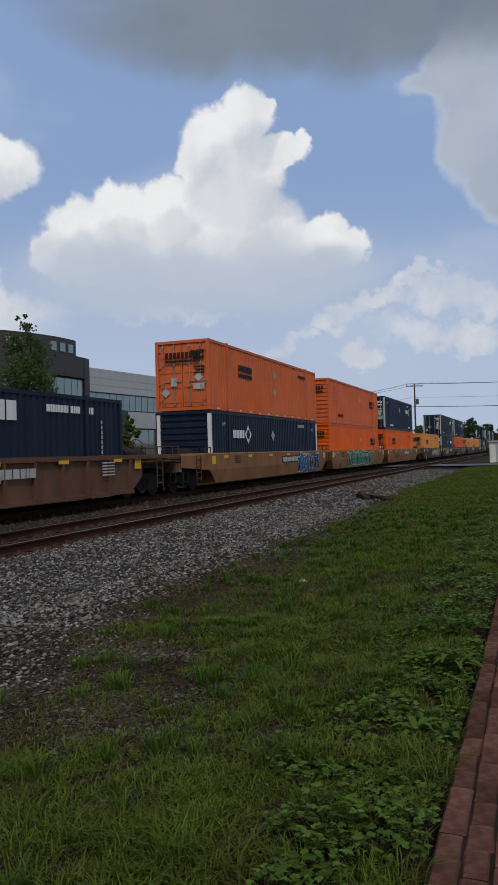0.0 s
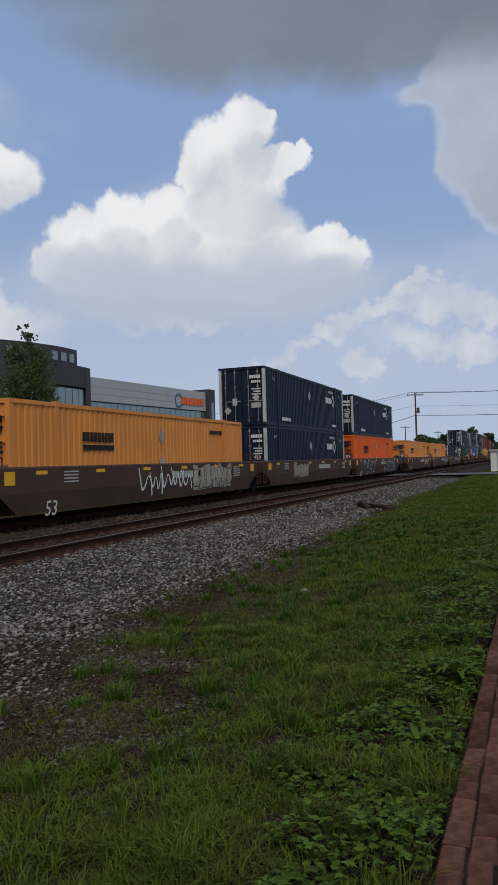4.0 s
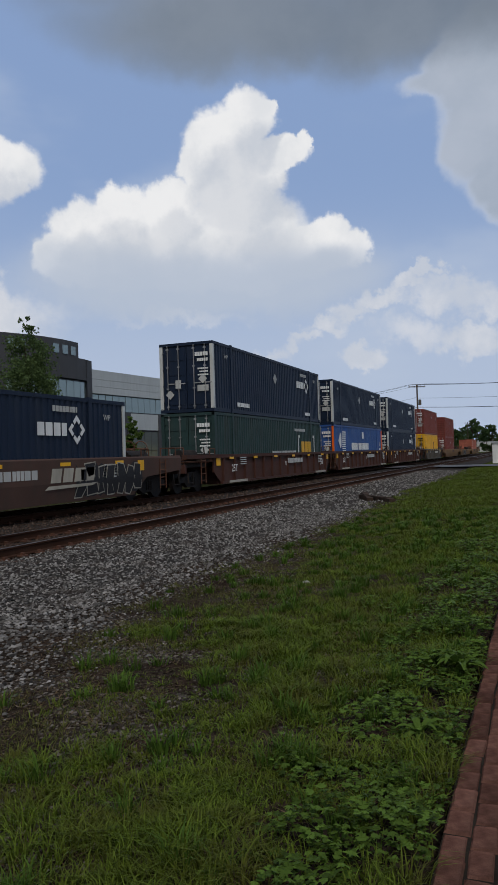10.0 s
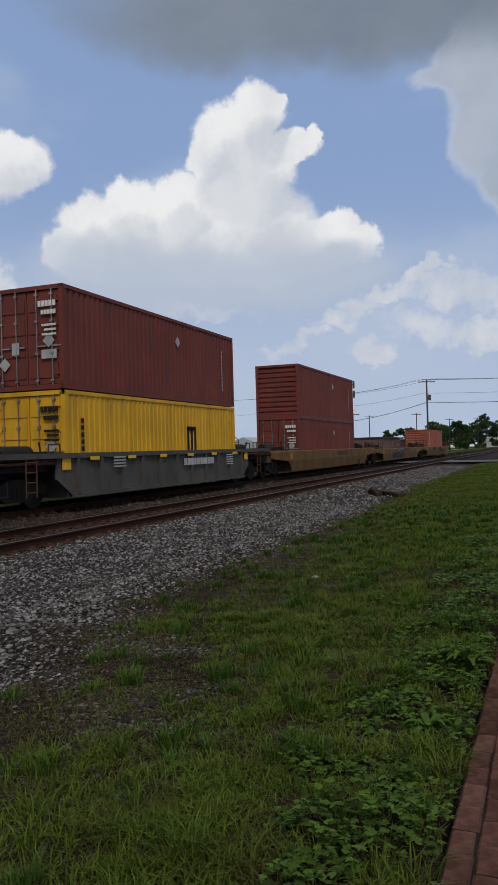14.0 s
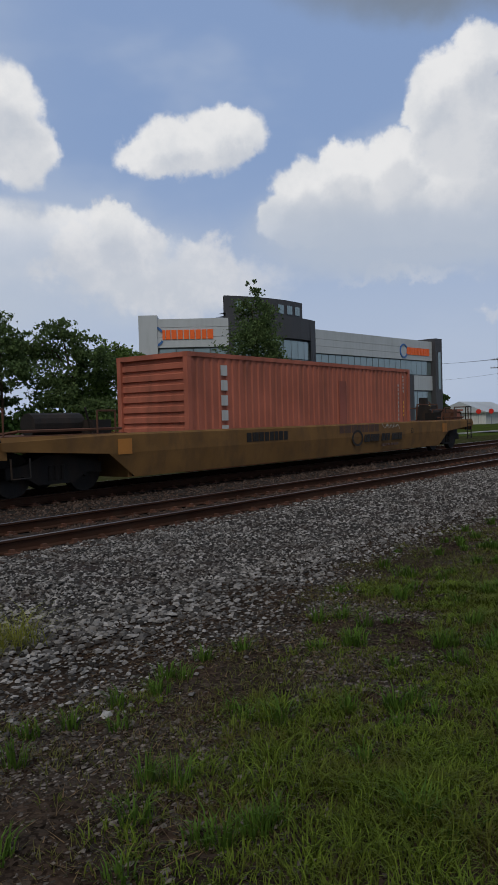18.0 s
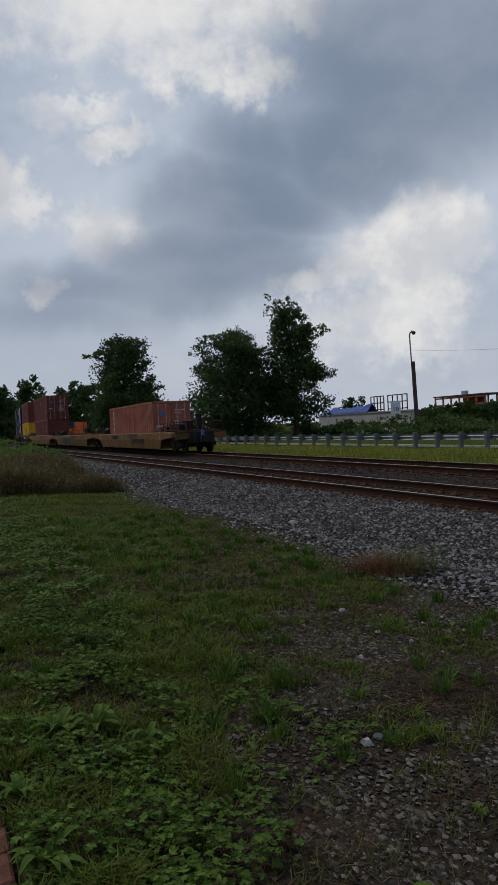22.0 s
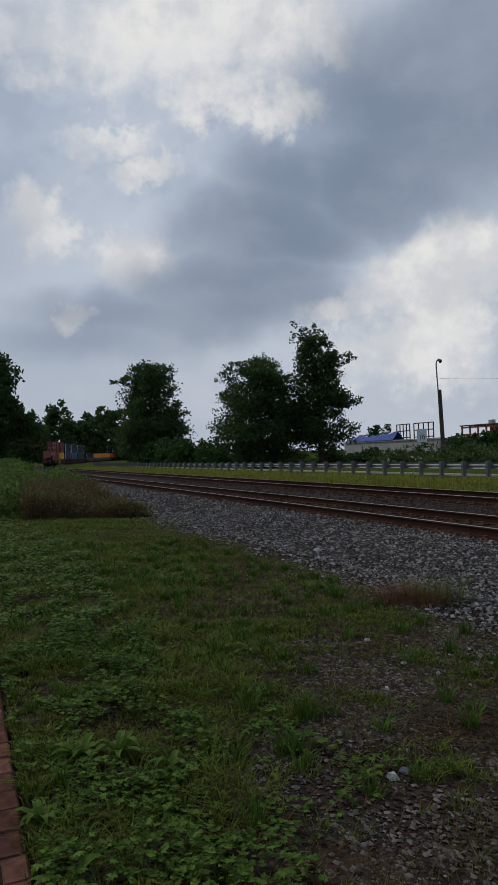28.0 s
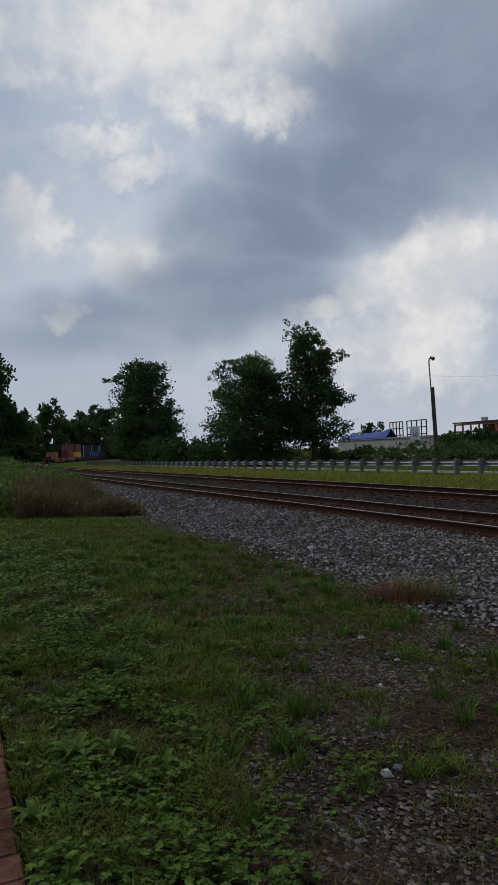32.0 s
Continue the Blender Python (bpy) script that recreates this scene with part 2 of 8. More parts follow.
# ---- materials ----
def pigment(name, color, rough=0.6, metal=0.0, vary=0.25, size=1.5, grain=40.0, bump=0.15, dirt=(0.05, 0.04, 0.03), grime=0.3,
            streak=1.0, island=0.0, spec=0.16, spread=(0.35, 1.7), skew=1.0):
    """A worn surface: base colour, patches at one size, grain at another, grime that streaks along z, and a fine relief."""
    m = bpy.data.materials.new(name)
    m.use_nodes = True
    nodes, links = m.node_tree.nodes, m.node_tree.links
    p = nodes["Principled BSDF"]
    p.inputs["Roughness"].default_value, p.inputs["Metallic"].default_value = rough, metal
    p.inputs["Specular IOR Level"].default_value = spec
    coord = nodes.new("ShaderNodeTexCoord").outputs["Object"]

    def noisy(scale, detail, stretch=(1, 1, 1)):
        mp = nodes.new("ShaderNodeMapping")
        mp.inputs[3].default_value = stretch
        links.new(coord, mp.inputs[0])
        n = nodes.new("ShaderNodeTexNoise")
        n.inputs["Scale"].default_value, n.inputs["Detail"].default_value = scale, detail
        links.new(mp.outputs[0], n.inputs["Vector"])
        return n.outputs[0]

    def ramp(v, lo, hi, a=0.0, b=1.0):
        r = nodes.new("ShaderNodeMapRange")
        for i, x in enumerate((lo, hi, a, b)):
            r.inputs[i + 1].default_value = x
        links.new(v, r.inputs[0])
        return r.outputs[0]

    def mix(fac, a, b, mode="MIX"):
        n = nodes.new("ShaderNodeMix")
        n.data_type, n.blend_type = "RGBA", mode
        for sock, v in ((n.inputs[0], fac), (n.inputs[6], a), (n.inputs[7], b)):
            if isinstance(v, tuple):
                sock.default_value = (*v, 1)
            elif isinstance(v, (int, float)):
                sock.default_value = v
            else:
                links.new(v, sock)
        return n.outputs[2]

    patch, fine = noisy(1.0 / size, 4), noisy(grain, 3)
    low = tuple(c * (1 - vary) for c in color)
    high = tuple(min(1.0, c * (1 + vary)) for c in color)
    c = mix(ramp(patch, 0.3, 0.7), low, high)
    c = mix(ramp(fine, 0.3, 0.7, 0.0, vary), c, low)
    if island:
        info = nodes.new("ShaderNodeNewGeometry").outputs["Random Per Island"]
        if skew != 1.0:
            power = nodes.new("ShaderNodeMath")
            power.operation = "POWER"
            power.inputs[1].default_value = skew
            links.new(info, power.inputs[0])
            info = power.outputs[0]
        c = mix(island, c, mix(info, tuple(x * spread[0] for x in color), tuple(min(1, x * spread[1]) for x in color)))
    if grime:
        s = noisy(3.0, 5, (1.0, 1.0, 1.0 / (1.0 + 5 * streak)))
        c = mix(ramp(s, 0.45, 0.75, 0.0, grime), c, dirt)
    links.new(c, p.inputs["Base Color"])
    links.new(ramp(fine, 0.2, 0.8, max(0.05, rough - 0.12), min(1.0, rough + 0.12)), p.inputs["Roughness"])
    if bump:
        b = nodes.new("ShaderNodeBump")
        b.inputs["Strength"].default_value, b.inputs["Distance"].default_value = bump, 0.02
        links.new(fine, b.inputs["Height"])
        links.new(b.outputs[0], p.inputs["Normal"])
    return m


def leafy(name, color, glow=0.35, island=0.6, rough=0.55, size=2.0, dry=None, spec=0.06):
    """Leaves and blades: each one its own shade, light passes through a little."""
    m = pigment(name, color, rough, 0, 0.3, size, 30, 0.0, grime=0.75 if dry else 0, dirt=dry or (0, 0, 0), streak=0, island=island, spec=spec)
    nodes, links = m.node_tree.nodes, m.node_tree.links
    p, out = nodes["Principled BSDF"], nodes["Material Output"]
    t = nodes.new("ShaderNodeBsdfTranslucent")
    links.new(p.inputs["Base Color"].links[0].from_socket, t.inputs[0])
    mx = nodes.new("ShaderNodeMixShader")
    mx.inputs[0].default_value = glow
    links.new(p.outputs[0], mx.inputs[1])
    links.new(t.outputs[0], mx.inputs[2])
    links.new(mx.outputs[0], out.inputs[0])
    return m


M_ORANGE = pigment("orange_paint", (0.74, 0.118, 0.008), 0.5, vary=0.08, grime=0.18, dirt=(0.20, 0.05, 0.02))
M_ORANGE_FADED = pigment("faded_orange_paint", (0.62, 0.132, 0.04), 0.55, vary=0.10, grime=0.22, dirt=(0.22, 0.08, 0.04))
M_AMBER = pigment("amber_paint", (0.70, 0.265, 0.06), 0.5, vary=0.08, grime=0.2, dirt=(0.25, 0.10, 0.03))
M_NAVY = pigment("navy_paint", (0.0075, 0.0155, 0.035), 0.5, vary=0.12, grime=0.2, dirt=(0.05, 0.05, 0.05))
M_BLUE = pigment("blue_paint", (0.03, 0.08, 0.24), 0.5, vary=0.15, grime=0.35, dirt=(0.05, 0.06, 0.08))
M_GREEN = pigment("dark_green_paint", (0.02, 0.042, 0.04), 0.5, vary=0.15, grime=0.3)
M_MAROON = pigment("maroon_paint", (0.175, 0.042, 0.032), 0.6, vary=0.15, grime=0.4)
M_RUSTRED = pigment("weathered_red_paint", (0.36, 0.112, 0.07), 0.65, vary=0.2, grime=0.5, dirt=(0.10, 0.05, 0.035))
M_YELLOW = pigment("yellow_paint", (0.68, 0.36, 0.02), 0.5, vary=0.1, grime=0.3)
M_TAN = pigment("tan_brown_car_paint", (0.26, 0.122, 0.052), 0.75, vary=0.18, grime=0.4, streak=0.2)
M_TTX = pigment("brown_car_paint", (0.14, 0.068, 0.042), 0.75, vary=0.2, grime=0.5, streak=0.2)
M_BROWN = pigment("dark_brown_car_paint", (0.075, 0.042, 0.032), 0.75, vary=0.2, grime=0.5, streak=0.2)
M_RED_CAR = pigment("oxide_red_car_paint", (0.066, 0.027, 0.02), 0.75, vary=0.2, grime=0.5, streak=0.2)
M_GREY_CAR = pigment("grey_car_paint", (0.09, 0.08, 0.07), 0.75, vary=0.2, grime=0.5, streak=0.2)
M_FEC = pigment("dirty_yellow_car_paint", (0.16, 0.084, 0.027), 0.75, vary=0.22, size=0.8, grime=0.6, dirt=(0.07, 0.04, 0.022), streak=0.15)
M_BLACK = pigment("black_iron", (0.018, 0.016, 0.015), 0.75, vary=0.3, grime=0.4, dirt=(0.06, 0.035, 0.02))
M_RUST = pigment("rusty_iron", (0.10, 0.045, 0.028), 0.85, vary=0.3, grime=0.4, bump=0.3)
M_WHITE = pigment("white_paint", (0.72, 0.72, 0.70), 0.6, vary=0.08, grime=0.2)
M_GREYWHITE = pigment("dull_white_mark", (0.42, 0.42, 0.40), 0.7, vary=0.15, grime=0.3)
M_MARK = pigment("black_mark", (0.02, 0.018, 0.016), 0.7, vary=0.2, grime=0.0)
M_REFLECT = pigment("yellow_reflector", (0.75, 0.40, 0.02), 0.4, vary=0.1, grime=0.15)
M_ALU = pigment("dull_aluminium_post", (0.55, 0.55, 0.52), 0.5, 0.3, vary=0.1, grime=0.3)
M_CHROME = pigment("worn_steel", (0.35, 0.34, 0.33), 0.4, 0.8, vary=0.2, grime=0.3)
M_RAILTOP = pigment("polished_rail_steel", (0.24, 0.20, 0.18), 0.42, 1.0, vary=0.15, grime=0.1)
M_RAIL = pigment("rusty_rail", (0.045, 0.021, 0.013), 0.9, vary=0.25, grime=0.3, bump=0.3, spec=0.05)
M_TIE = pigment("creosoted_wood", (0.04, 0.029, 0.023), 0.9, vary=0.35, size=0.4, grain=60, grime=0.5, dirt=(0.12, 0.07, 0.045), bump=0.4, spec=0.03)
M_STONE = pigment("ballast_stone", (0.108, 0.101, 0.094), 0.9, vary=0.3, size=0.9, grain=60, grime=0.7, streak=0, island=0.9, dirt=(0.042, 0.031, 0.024), spec=0.0, spread=(0.22, 3.1), skew=1.7)
M_STONE_DARK = pigment("stained_ballast_stone", (0.064, 0.046, 0.037), 0.9, vary=0.3, size=0.5, grain=60, grime=0.3, streak=0, island=0.8, dirt=(0.07, 0.035, 0.025), spec=0.0)
M_GRAVEL = pigment("gravel_stone", (0.070, 0.060, 0.052), 0.9, vary=0.3, size=0.3, grain=60, grime=0.5, streak=0, island=0.95, spec=0.0, spread=(0.4, 2.8), skew=2.2)
M_BALLAST = pigment("ballast_bed", (0.032, 0.028, 0.025), 0.95, vary=0.35, size=0.6, grain=22, grime=0.5, streak=0, bump=0.9, dirt=(0.06, 0.04, 0.035), spec=0.03)
M_BRICK = pigment("paving_brick", (0.145, 0.068, 0.050), 0.9, vary=0.45, size=0.06, grain=150, grime=0.55, streak=0, bump=0.6, spec=0.0)
M_MORTAR = pigment("sanded_joint", (0.022, 0.017, 0.013), 0.95, vary=0.3, size=0.2, grain=90, grime=0.3, streak=0, bump=0.4, spec=0.03)
M_ASPHALT = pigment("asphalt", (0.11, 0.11, 0.115), 0.9, vary=0.15, size=3, grain=30, grime=0.2, streak=0)
M_CONC = pigment("concrete", (0.38, 0.37, 0.35), 0.85, vary=0.15, size=1, grain=30, grime=0.3)
M_GRASS = leafy("grass_blade", (0.088, 0.122, 0.015), 0.25, 0.85, size=0.5, dry=(0.080, 0.066, 0.018), rough=0.5, spec=0.05)
M_TUFT = leafy("tuft_blade", (0.060, 0.108, 0.016), 0.25, 0.6, rough=0.5, spec=0.06)
M_OLIVE = leafy("worn_grass_blade", (0.084, 0.088, 0.022), 0.25, 0.7, size=0.6, dry=(0.075, 0.055, 0.022))
M_DRY = leafy("dry_grass_blade", (0.125, 0.082, 0.042), 0.3)
M_WEED = leafy("broad_weed_leaf", (0.066, 0.110, 0.018), 0.2, 0.85, rough=0.5, spec=0.05)
M_PALE_STONE = pigment("pale_stone", (0.34, 0.33, 0.31), 0.85, vary=0.2, size=0.05, grain=120, grime=0.3, streak=0)
M_LEAF = leafy("tree_leaf", (0.035, 0.07, 0.018), 0.3)
M_LEAF_DARK = leafy("dark_tree_leaf", (0.056, 0.092, 0.032), 0.45)
M_LEAF_SPRAY = leafy("feathery_leaf", (0.085, 0.125, 0.045), 0.4)
M_REDWEED = leafy("russet_stalk", (0.15, 0.072, 0.04), 0.3)
M_TARP = pigment("blue_tarpaulin_cloth", (0.015, 0.055, 0.27), 0.5, vary=0.25, size=0.5, grime=0.1)
M_BROWNWEED = leafy("brown_weed_leaf", (0.105, 0.095, 0.038), 0.3, 0.7)
M_LEAF_LIGHT = leafy("light_shrub_leaf", (0.095, 0.145, 0.036), 0.4)
M_VINE = leafy("vine_leaf", (0.07, 0.105, 0.033), 0.35)
M_STRAW = leafy("yellow_green_verge", (0.20, 0.205, 0.035), 0.35)
M_BARK = pigment("bark", (0.07, 0.05, 0.035), 0.9, vary=0.3, size=0.3, grain=40, bump=0.6, grime=0.3, spec=0.03)
M_POLE = pigment("weathered_pole_wood", (0.085, 0.065, 0.05), 0.9, vary=0.25, size=0.6, grain=50, grime=0.3, spec=0.03)
M_GALV = pigment("galvanised_steel", (0.26, 0.27, 0.28), 0.55, 0.4, vary=0.12, grime=0.3)
M_POST = pigment("grey_timber_post", (0.14, 0.14, 0.135), 0.9, vary=0.25, size=0.4, grime=0.3)
M_PANEL = pigment("grey_metal_cladding", (0.40, 0.42, 0.43), 0.5, 0.0, vary=0.06, size=3, grime=0.12)
M_PANEL_DARK = pigment("charcoal_cladding", (0.06, 0.06, 0.065), 0.55, vary=0.1, size=3, grime=0.15)
M_PANEL_MID = pigment("slate_cladding", (0.16, 0.17, 0.18), 0.5, vary=0.08, size=3, grime=0.12)
M_SIGN_ORANGE = pigment("orange_sign_face", (0.75, 0.13, 0.03), 0.4, vary=0.05, grime=0.05)
M_SIGN_RED = pigment("red_sign_face", (0.55, 0.03, 0.02), 0.4, vary=0.05, grime=0.05)
M_SIGN_BLUE = pigment("blue_sign_face", (0.05, 0.13, 0.32), 0.4, vary=0.05, grime=0.05)
M_WIRE = pigment("cable_sheath", (0.02, 0.02, 0.02), 0.7, vary=0.1, grime=0)
M_TEAL = pigment("green_sprayed_paint", (0.01, 0.19, 0.10), 0.6, vary=0.15, grime=0.2)
M_SPRAYBLUE = pigment("blue_sprayed_paint", (0.03, 0.10, 0.22), 0.6, vary=0.2, grime=0.2)
M_SPRAYDARK = pigment("black_sprayed_paint", (0.02, 0.02, 0.022), 0.6, vary=0.2, grime=0.1)
M_SPRAYPALE = pigment("pale_sprayed_paint", (0.36, 0.33, 0.27), 0.7, vary=0.2, grime=0.3)


def glassy(name, tint, rough=0.06):
    m = bpy.data.materials.new(name)
    m.use_nodes = True
    p = m.node_tree.nodes["Principled BSDF"]
    n = m.node_tree.nodes.new("ShaderNodeTexNoise")
    n.inputs["Scale"].default_value = 0.35
    r = m.node_tree.nodes.new("ShaderNodeMix")
    r.data_type = "RGBA"
    r.inputs[6].default_value, r.inputs[7].default_value = (*tint, 1), (*[c * 1.8 for c in tint], 1)
    m.node_tree.links.new(n.outputs[0], r.inputs[0])
    m.node_tree.links.new(r.outputs[2], p.inputs["Base Color"])
    p.inputs["Roughness"].default_value, p.inputs["Metallic"].default_value = rough, 0.55
    return m


M_GLASS = glassy("window_glass", (0.16, 0.20, 0.20))


# ---- mesh building ----
class Shape:
    """Collects corners and faces of one mesh."""

    def __init__(self):
        self.v, self.f = [], []

    def add(self, verts, faces):
        n = len(self.v)
        self.v += [tuple(p) for p in verts]
        self.f += [tuple(i + n for i in q) for q in faces]
        return self

    def box(self, x0, x1, y0, y1, z0, z1, m=None):
        c = [(x, y, z) for z in (z0, z1) for x, y in ((x0, y0), (x1, y0), (x1, y1), (x0, y1))]
        if m is not None:
            c = [m @ Vector(p) for p in c]
        return self.add(c, ((3, 2, 1, 0), (4, 5, 6, 7), (0, 1, 5, 4), (1, 2, 6, 5), (2, 3, 7, 6), (3, 0, 4, 7)))

    def tube(self, a, b, r0, r1=None, n=8, cap=True):
        a, b = Vector(a), Vector(b)
        r1 = r0 if r1 is None else r1
        d = (b - a).normalized()
        u = d.orthogonal().normalized()
        w = d.cross(u)
        ring = [(math.cos(2 * math.pi * i / n), math.sin(2 * math.pi * i / n)) for i in range(n)]
        vs = [a + (u * c + w * s) * r0 for c, s in ring] + [b + (u * c + w * s) * r1 for c, s in ring]
        fs = [(i, (i + 1) % n, n + (i + 1) % n, n + i) for i in range(n)]
        if cap:
            fs += [tuple(range(n - 1, -1, -1)), tuple(range(n, 2 * n))]
        return self.add(vs, fs)

    def path(self, pts, r, n=6):
        for a, b in zip(pts, pts[1:]):
            self.tube(a, b, r, n=n)
        return self

    def sheet(self, rows):
        """A skin over rows of points."""
        w = len(rows[0])
        return self.add([p for r in rows for p in r],
                        [(j * w + i, j * w + i + 1, (j + 1) * w + i + 1, (j + 1) * w + i) for j in range(len(rows) - 1) for i in range(w - 1)])

    def prism(self, outline, y0, y1):
        """An outline in x and z, drawn out along y."""
        n = len(outline)
        vs = [(x, y0, z) for x, z in outline] + [(x, y1, z) for x, z in outline]
        fs = [tuple(range(n - 1, -1, -1)), tuple(range(n, 2 * n))] + [(i, (i + 1) % n, n + (i + 1) % n, n + i) for i in range(n)]
        return self.add(vs, fs)

    def mesh(self, name, material):
        me = bpy.data.meshes.new(name)
        me.from_pydata(self.v, [], self.f)
        b = bmesh.new()
        b.from_mesh(me)
        bmesh.ops.recalc_face_normals(b, faces=b.faces)
        b.to_mesh(me)
        b.free()
        me.materials.append(material)
        return me


def part(name, shape, material, parent, label="", m=None):
    """One mesh object under a thing or under a part."""
    ob = new(name, shape if isinstance(shape, bpy.types.Mesh) else shape.mesh(name, material))
    ob.parent = parent
    if m is not None:
        ob.matrix_basis = m
    return tagged(ob, label)


def thing(name, label, category, group="", kind="", m=None):
    ob = new(name)
    ob.empty_display_size = 0.2
    if m is not None:
        ob.matrix_basis = m
    return tagged(ob, label, category, group, kind)


def array_mesh(name, verts, faces, material, smooth=False):
    """A mesh from arrays: verts (n, 3), faces (k, 3 or 4)."""
    me = bpy.data.meshes.new(name)
    k, w = faces.shape
    me.vertices.add(len(verts))
    me.vertices.foreach_set("co", verts.astype(np.float32).ravel())
    me.loops.add(k * w)
    me.loops.foreach_set("vertex_index", faces.astype(np.int32).ravel())
    me.polygons.add(k)
    me.polygons.foreach_set("loop_start", np.arange(0, k * w, w, dtype=np.int32))
    me.materials.append(material)
    me.update(calc_edges=True)
    me.validate()
    if not smooth:
        me.shade_flat()
    return me


# ---- ground, tracks, road ----
def ground_height(x, y):
    """The lie of the land: level verge, a shallow dip at the foot of the ballast, level beyond."""
    foot = -0.10 * math.exp(-((y - 4.6) / 1.6) ** 2)
    under = -0.30 * max(0.0, min(1.0, (y - 5.0) / 1.5)) if y < 17 else -0.30 * max(0.0, 1 - (y - 17) / 1.0)
    bumps = 0.02 * noise.noise(Vector((x * 0.9, y * 0.9, 0))) if abs(x) < 60 and 0.6 < y < 17 else 0.0
    base = -0.03 if y > float(path_edge(x)) + 0.01 else -0.16
    far = -0.12 * max(0.0, min(1.0, (y - 18) / 4))
    return base + foot + under + bumps + far


def steps(*spans):
    out = []
    for a, b, d in spans:
        out += list(np.arange(a, b, d))
    return out + [spans[-1][1]]


def build_ground():
    xs = steps((-2500, -500, 400), (-500, -60, 40), (-60, 60, 0.75), (60, 500, 40), (500, 2500, 400))
    ys = steps((-2500, -100, 400), (-100, -4, 12), (-4, 0.0, 0.8), (0.0, 18, 0.45), (18, 60, 4), (60, 300, 40), (300, 2500, 440))
    g = Shape().sheet([[(x, y, ground_height(x, y)) for x in xs] for y in ys])
    m = pigment("verge_soil", (0.033, 0.025, 0.019), 0.95, vary=0.4, size=0.5, grain=35, grime=0.5, streak=0, bump=0.9, dirt=(0.048, 0.026, 0.016), spec=0.0)
    nodes, links = m.node_tree.nodes, m.node_tree.links
    p = nodes["Principled BSDF"]
    old = p.inputs["Base Color"].links[0].from_socket
    peb = nodes.new("ShaderNodeTexVoronoi")
    peb.inputs["Scale"].default_value = 45
    links.new(nodes.new("ShaderNodeTexCoord").outputs["Object"], peb.inputs["Vector"])
    grit = nodes.new("ShaderNodeMix")
    grit.data_type, grit.blend_type = "RGBA", "OVERLAY"
    grit.inputs[0].default_value = 0.75
    bw = nodes.new("ShaderNodeRGBToBW")
    links.new(peb.outputs["Color"], bw.inputs[0])
    links.new(old, grit.inputs[6])
    links.new(bw.outputs[0], grit.inputs[7])
    old = grit.outputs[2]
    coord = nodes.new("ShaderNodeTexCoord").outputs["Object"]
    n = nodes.new("ShaderNodeTexNoise")
    n.inputs["Scale"].default_value, n.inputs["Detail"].default_value = 0.9, 6
    links.new(coord, n.inputs["Vector"])
    r = nodes.new("ShaderNodeMapRange")
    r.inputs[1].default_value, r.inputs[2].default_value, r.inputs[3].default_value, r.inputs[4].default_value = 0.35, 0.65, 0.45, 1.0
    links.new(n.outputs[0], r.inputs[0])
    mx = nodes.new("ShaderNodeMix")
    mx.data_type = "RGBA"
    mx.inputs[7].default_value = (0.058, 0.092, 0.016, 1)
    green = nodes.new("ShaderNodeAttribute")
    green.attribute_name = "green"
    both = nodes.new("ShaderNodeMath")
    both.operation = "MULTIPLY"
    links.new(r.outputs[0], both.inputs[0])
    links.new(green.outputs["Fac"], both.inputs[1])
    links.new(both.outputs[0], mx.inputs[0])
    links.new(old, mx.inputs[6])
    links.new(mx.outputs[2], p.inputs["Base Color"])
    ob = new("ground", g.mesh("ground", m))
    for poly in ob.data.polygons:
        poly.use_smooth = True
    at = ob.data.attributes.new("green", "FLOAT", "POINT")
    co = np.array([v.co for v in ob.data.vertices])
    far = np.clip((np.hypot(co[:, 0], co[:, 1]) - 9) / 25, 0, 1)
    share = grass_share(co[:, 0], co[:, 1]) * 0.75 * far
    share[(co[:, 1] > 16) | (co[:, 1] < -4)] = 0.85
    share[(co[:, 1] > 16) & (co[:, 1] < 26) & (np.abs(co[:, 0] - 26) < 30)] = 0.3
    at.data.foreach_set("value", share.astype(np.float32))
    tagged(ob, "worn grass and gravelly soil beside the railway", "ground", kind="structure")


CURVE_X, CURVE_R = -98.0, 690.0


def line(arc, side, z):
    """A point of the railway: arc metres along it, side metres beyond the axis x; it bends away at the far end."""
    if arc >= CURVE_X:
        return Vector((arc, side, z)), 0.0
    a = (CURVE_X - arc) / CURVE_R
    r = CURVE_R - side
    return Vector((CURVE_X - r * math.sin(a), side + r * (1 - math.cos(a)), z)), -a


RAIL_PROFILE = ((-0.075, -0.17), (0.075, -0.17), (0.07, -0.155), (0.012, -0.14), (0.012, -0.045), (0.037, -0.03), (0.037, -0.004),
                (-0.037, -0.004), (-0.037, -0.03), (-0.012, -0.045), (-0.012, -0.14), (-0.07, -0.155))


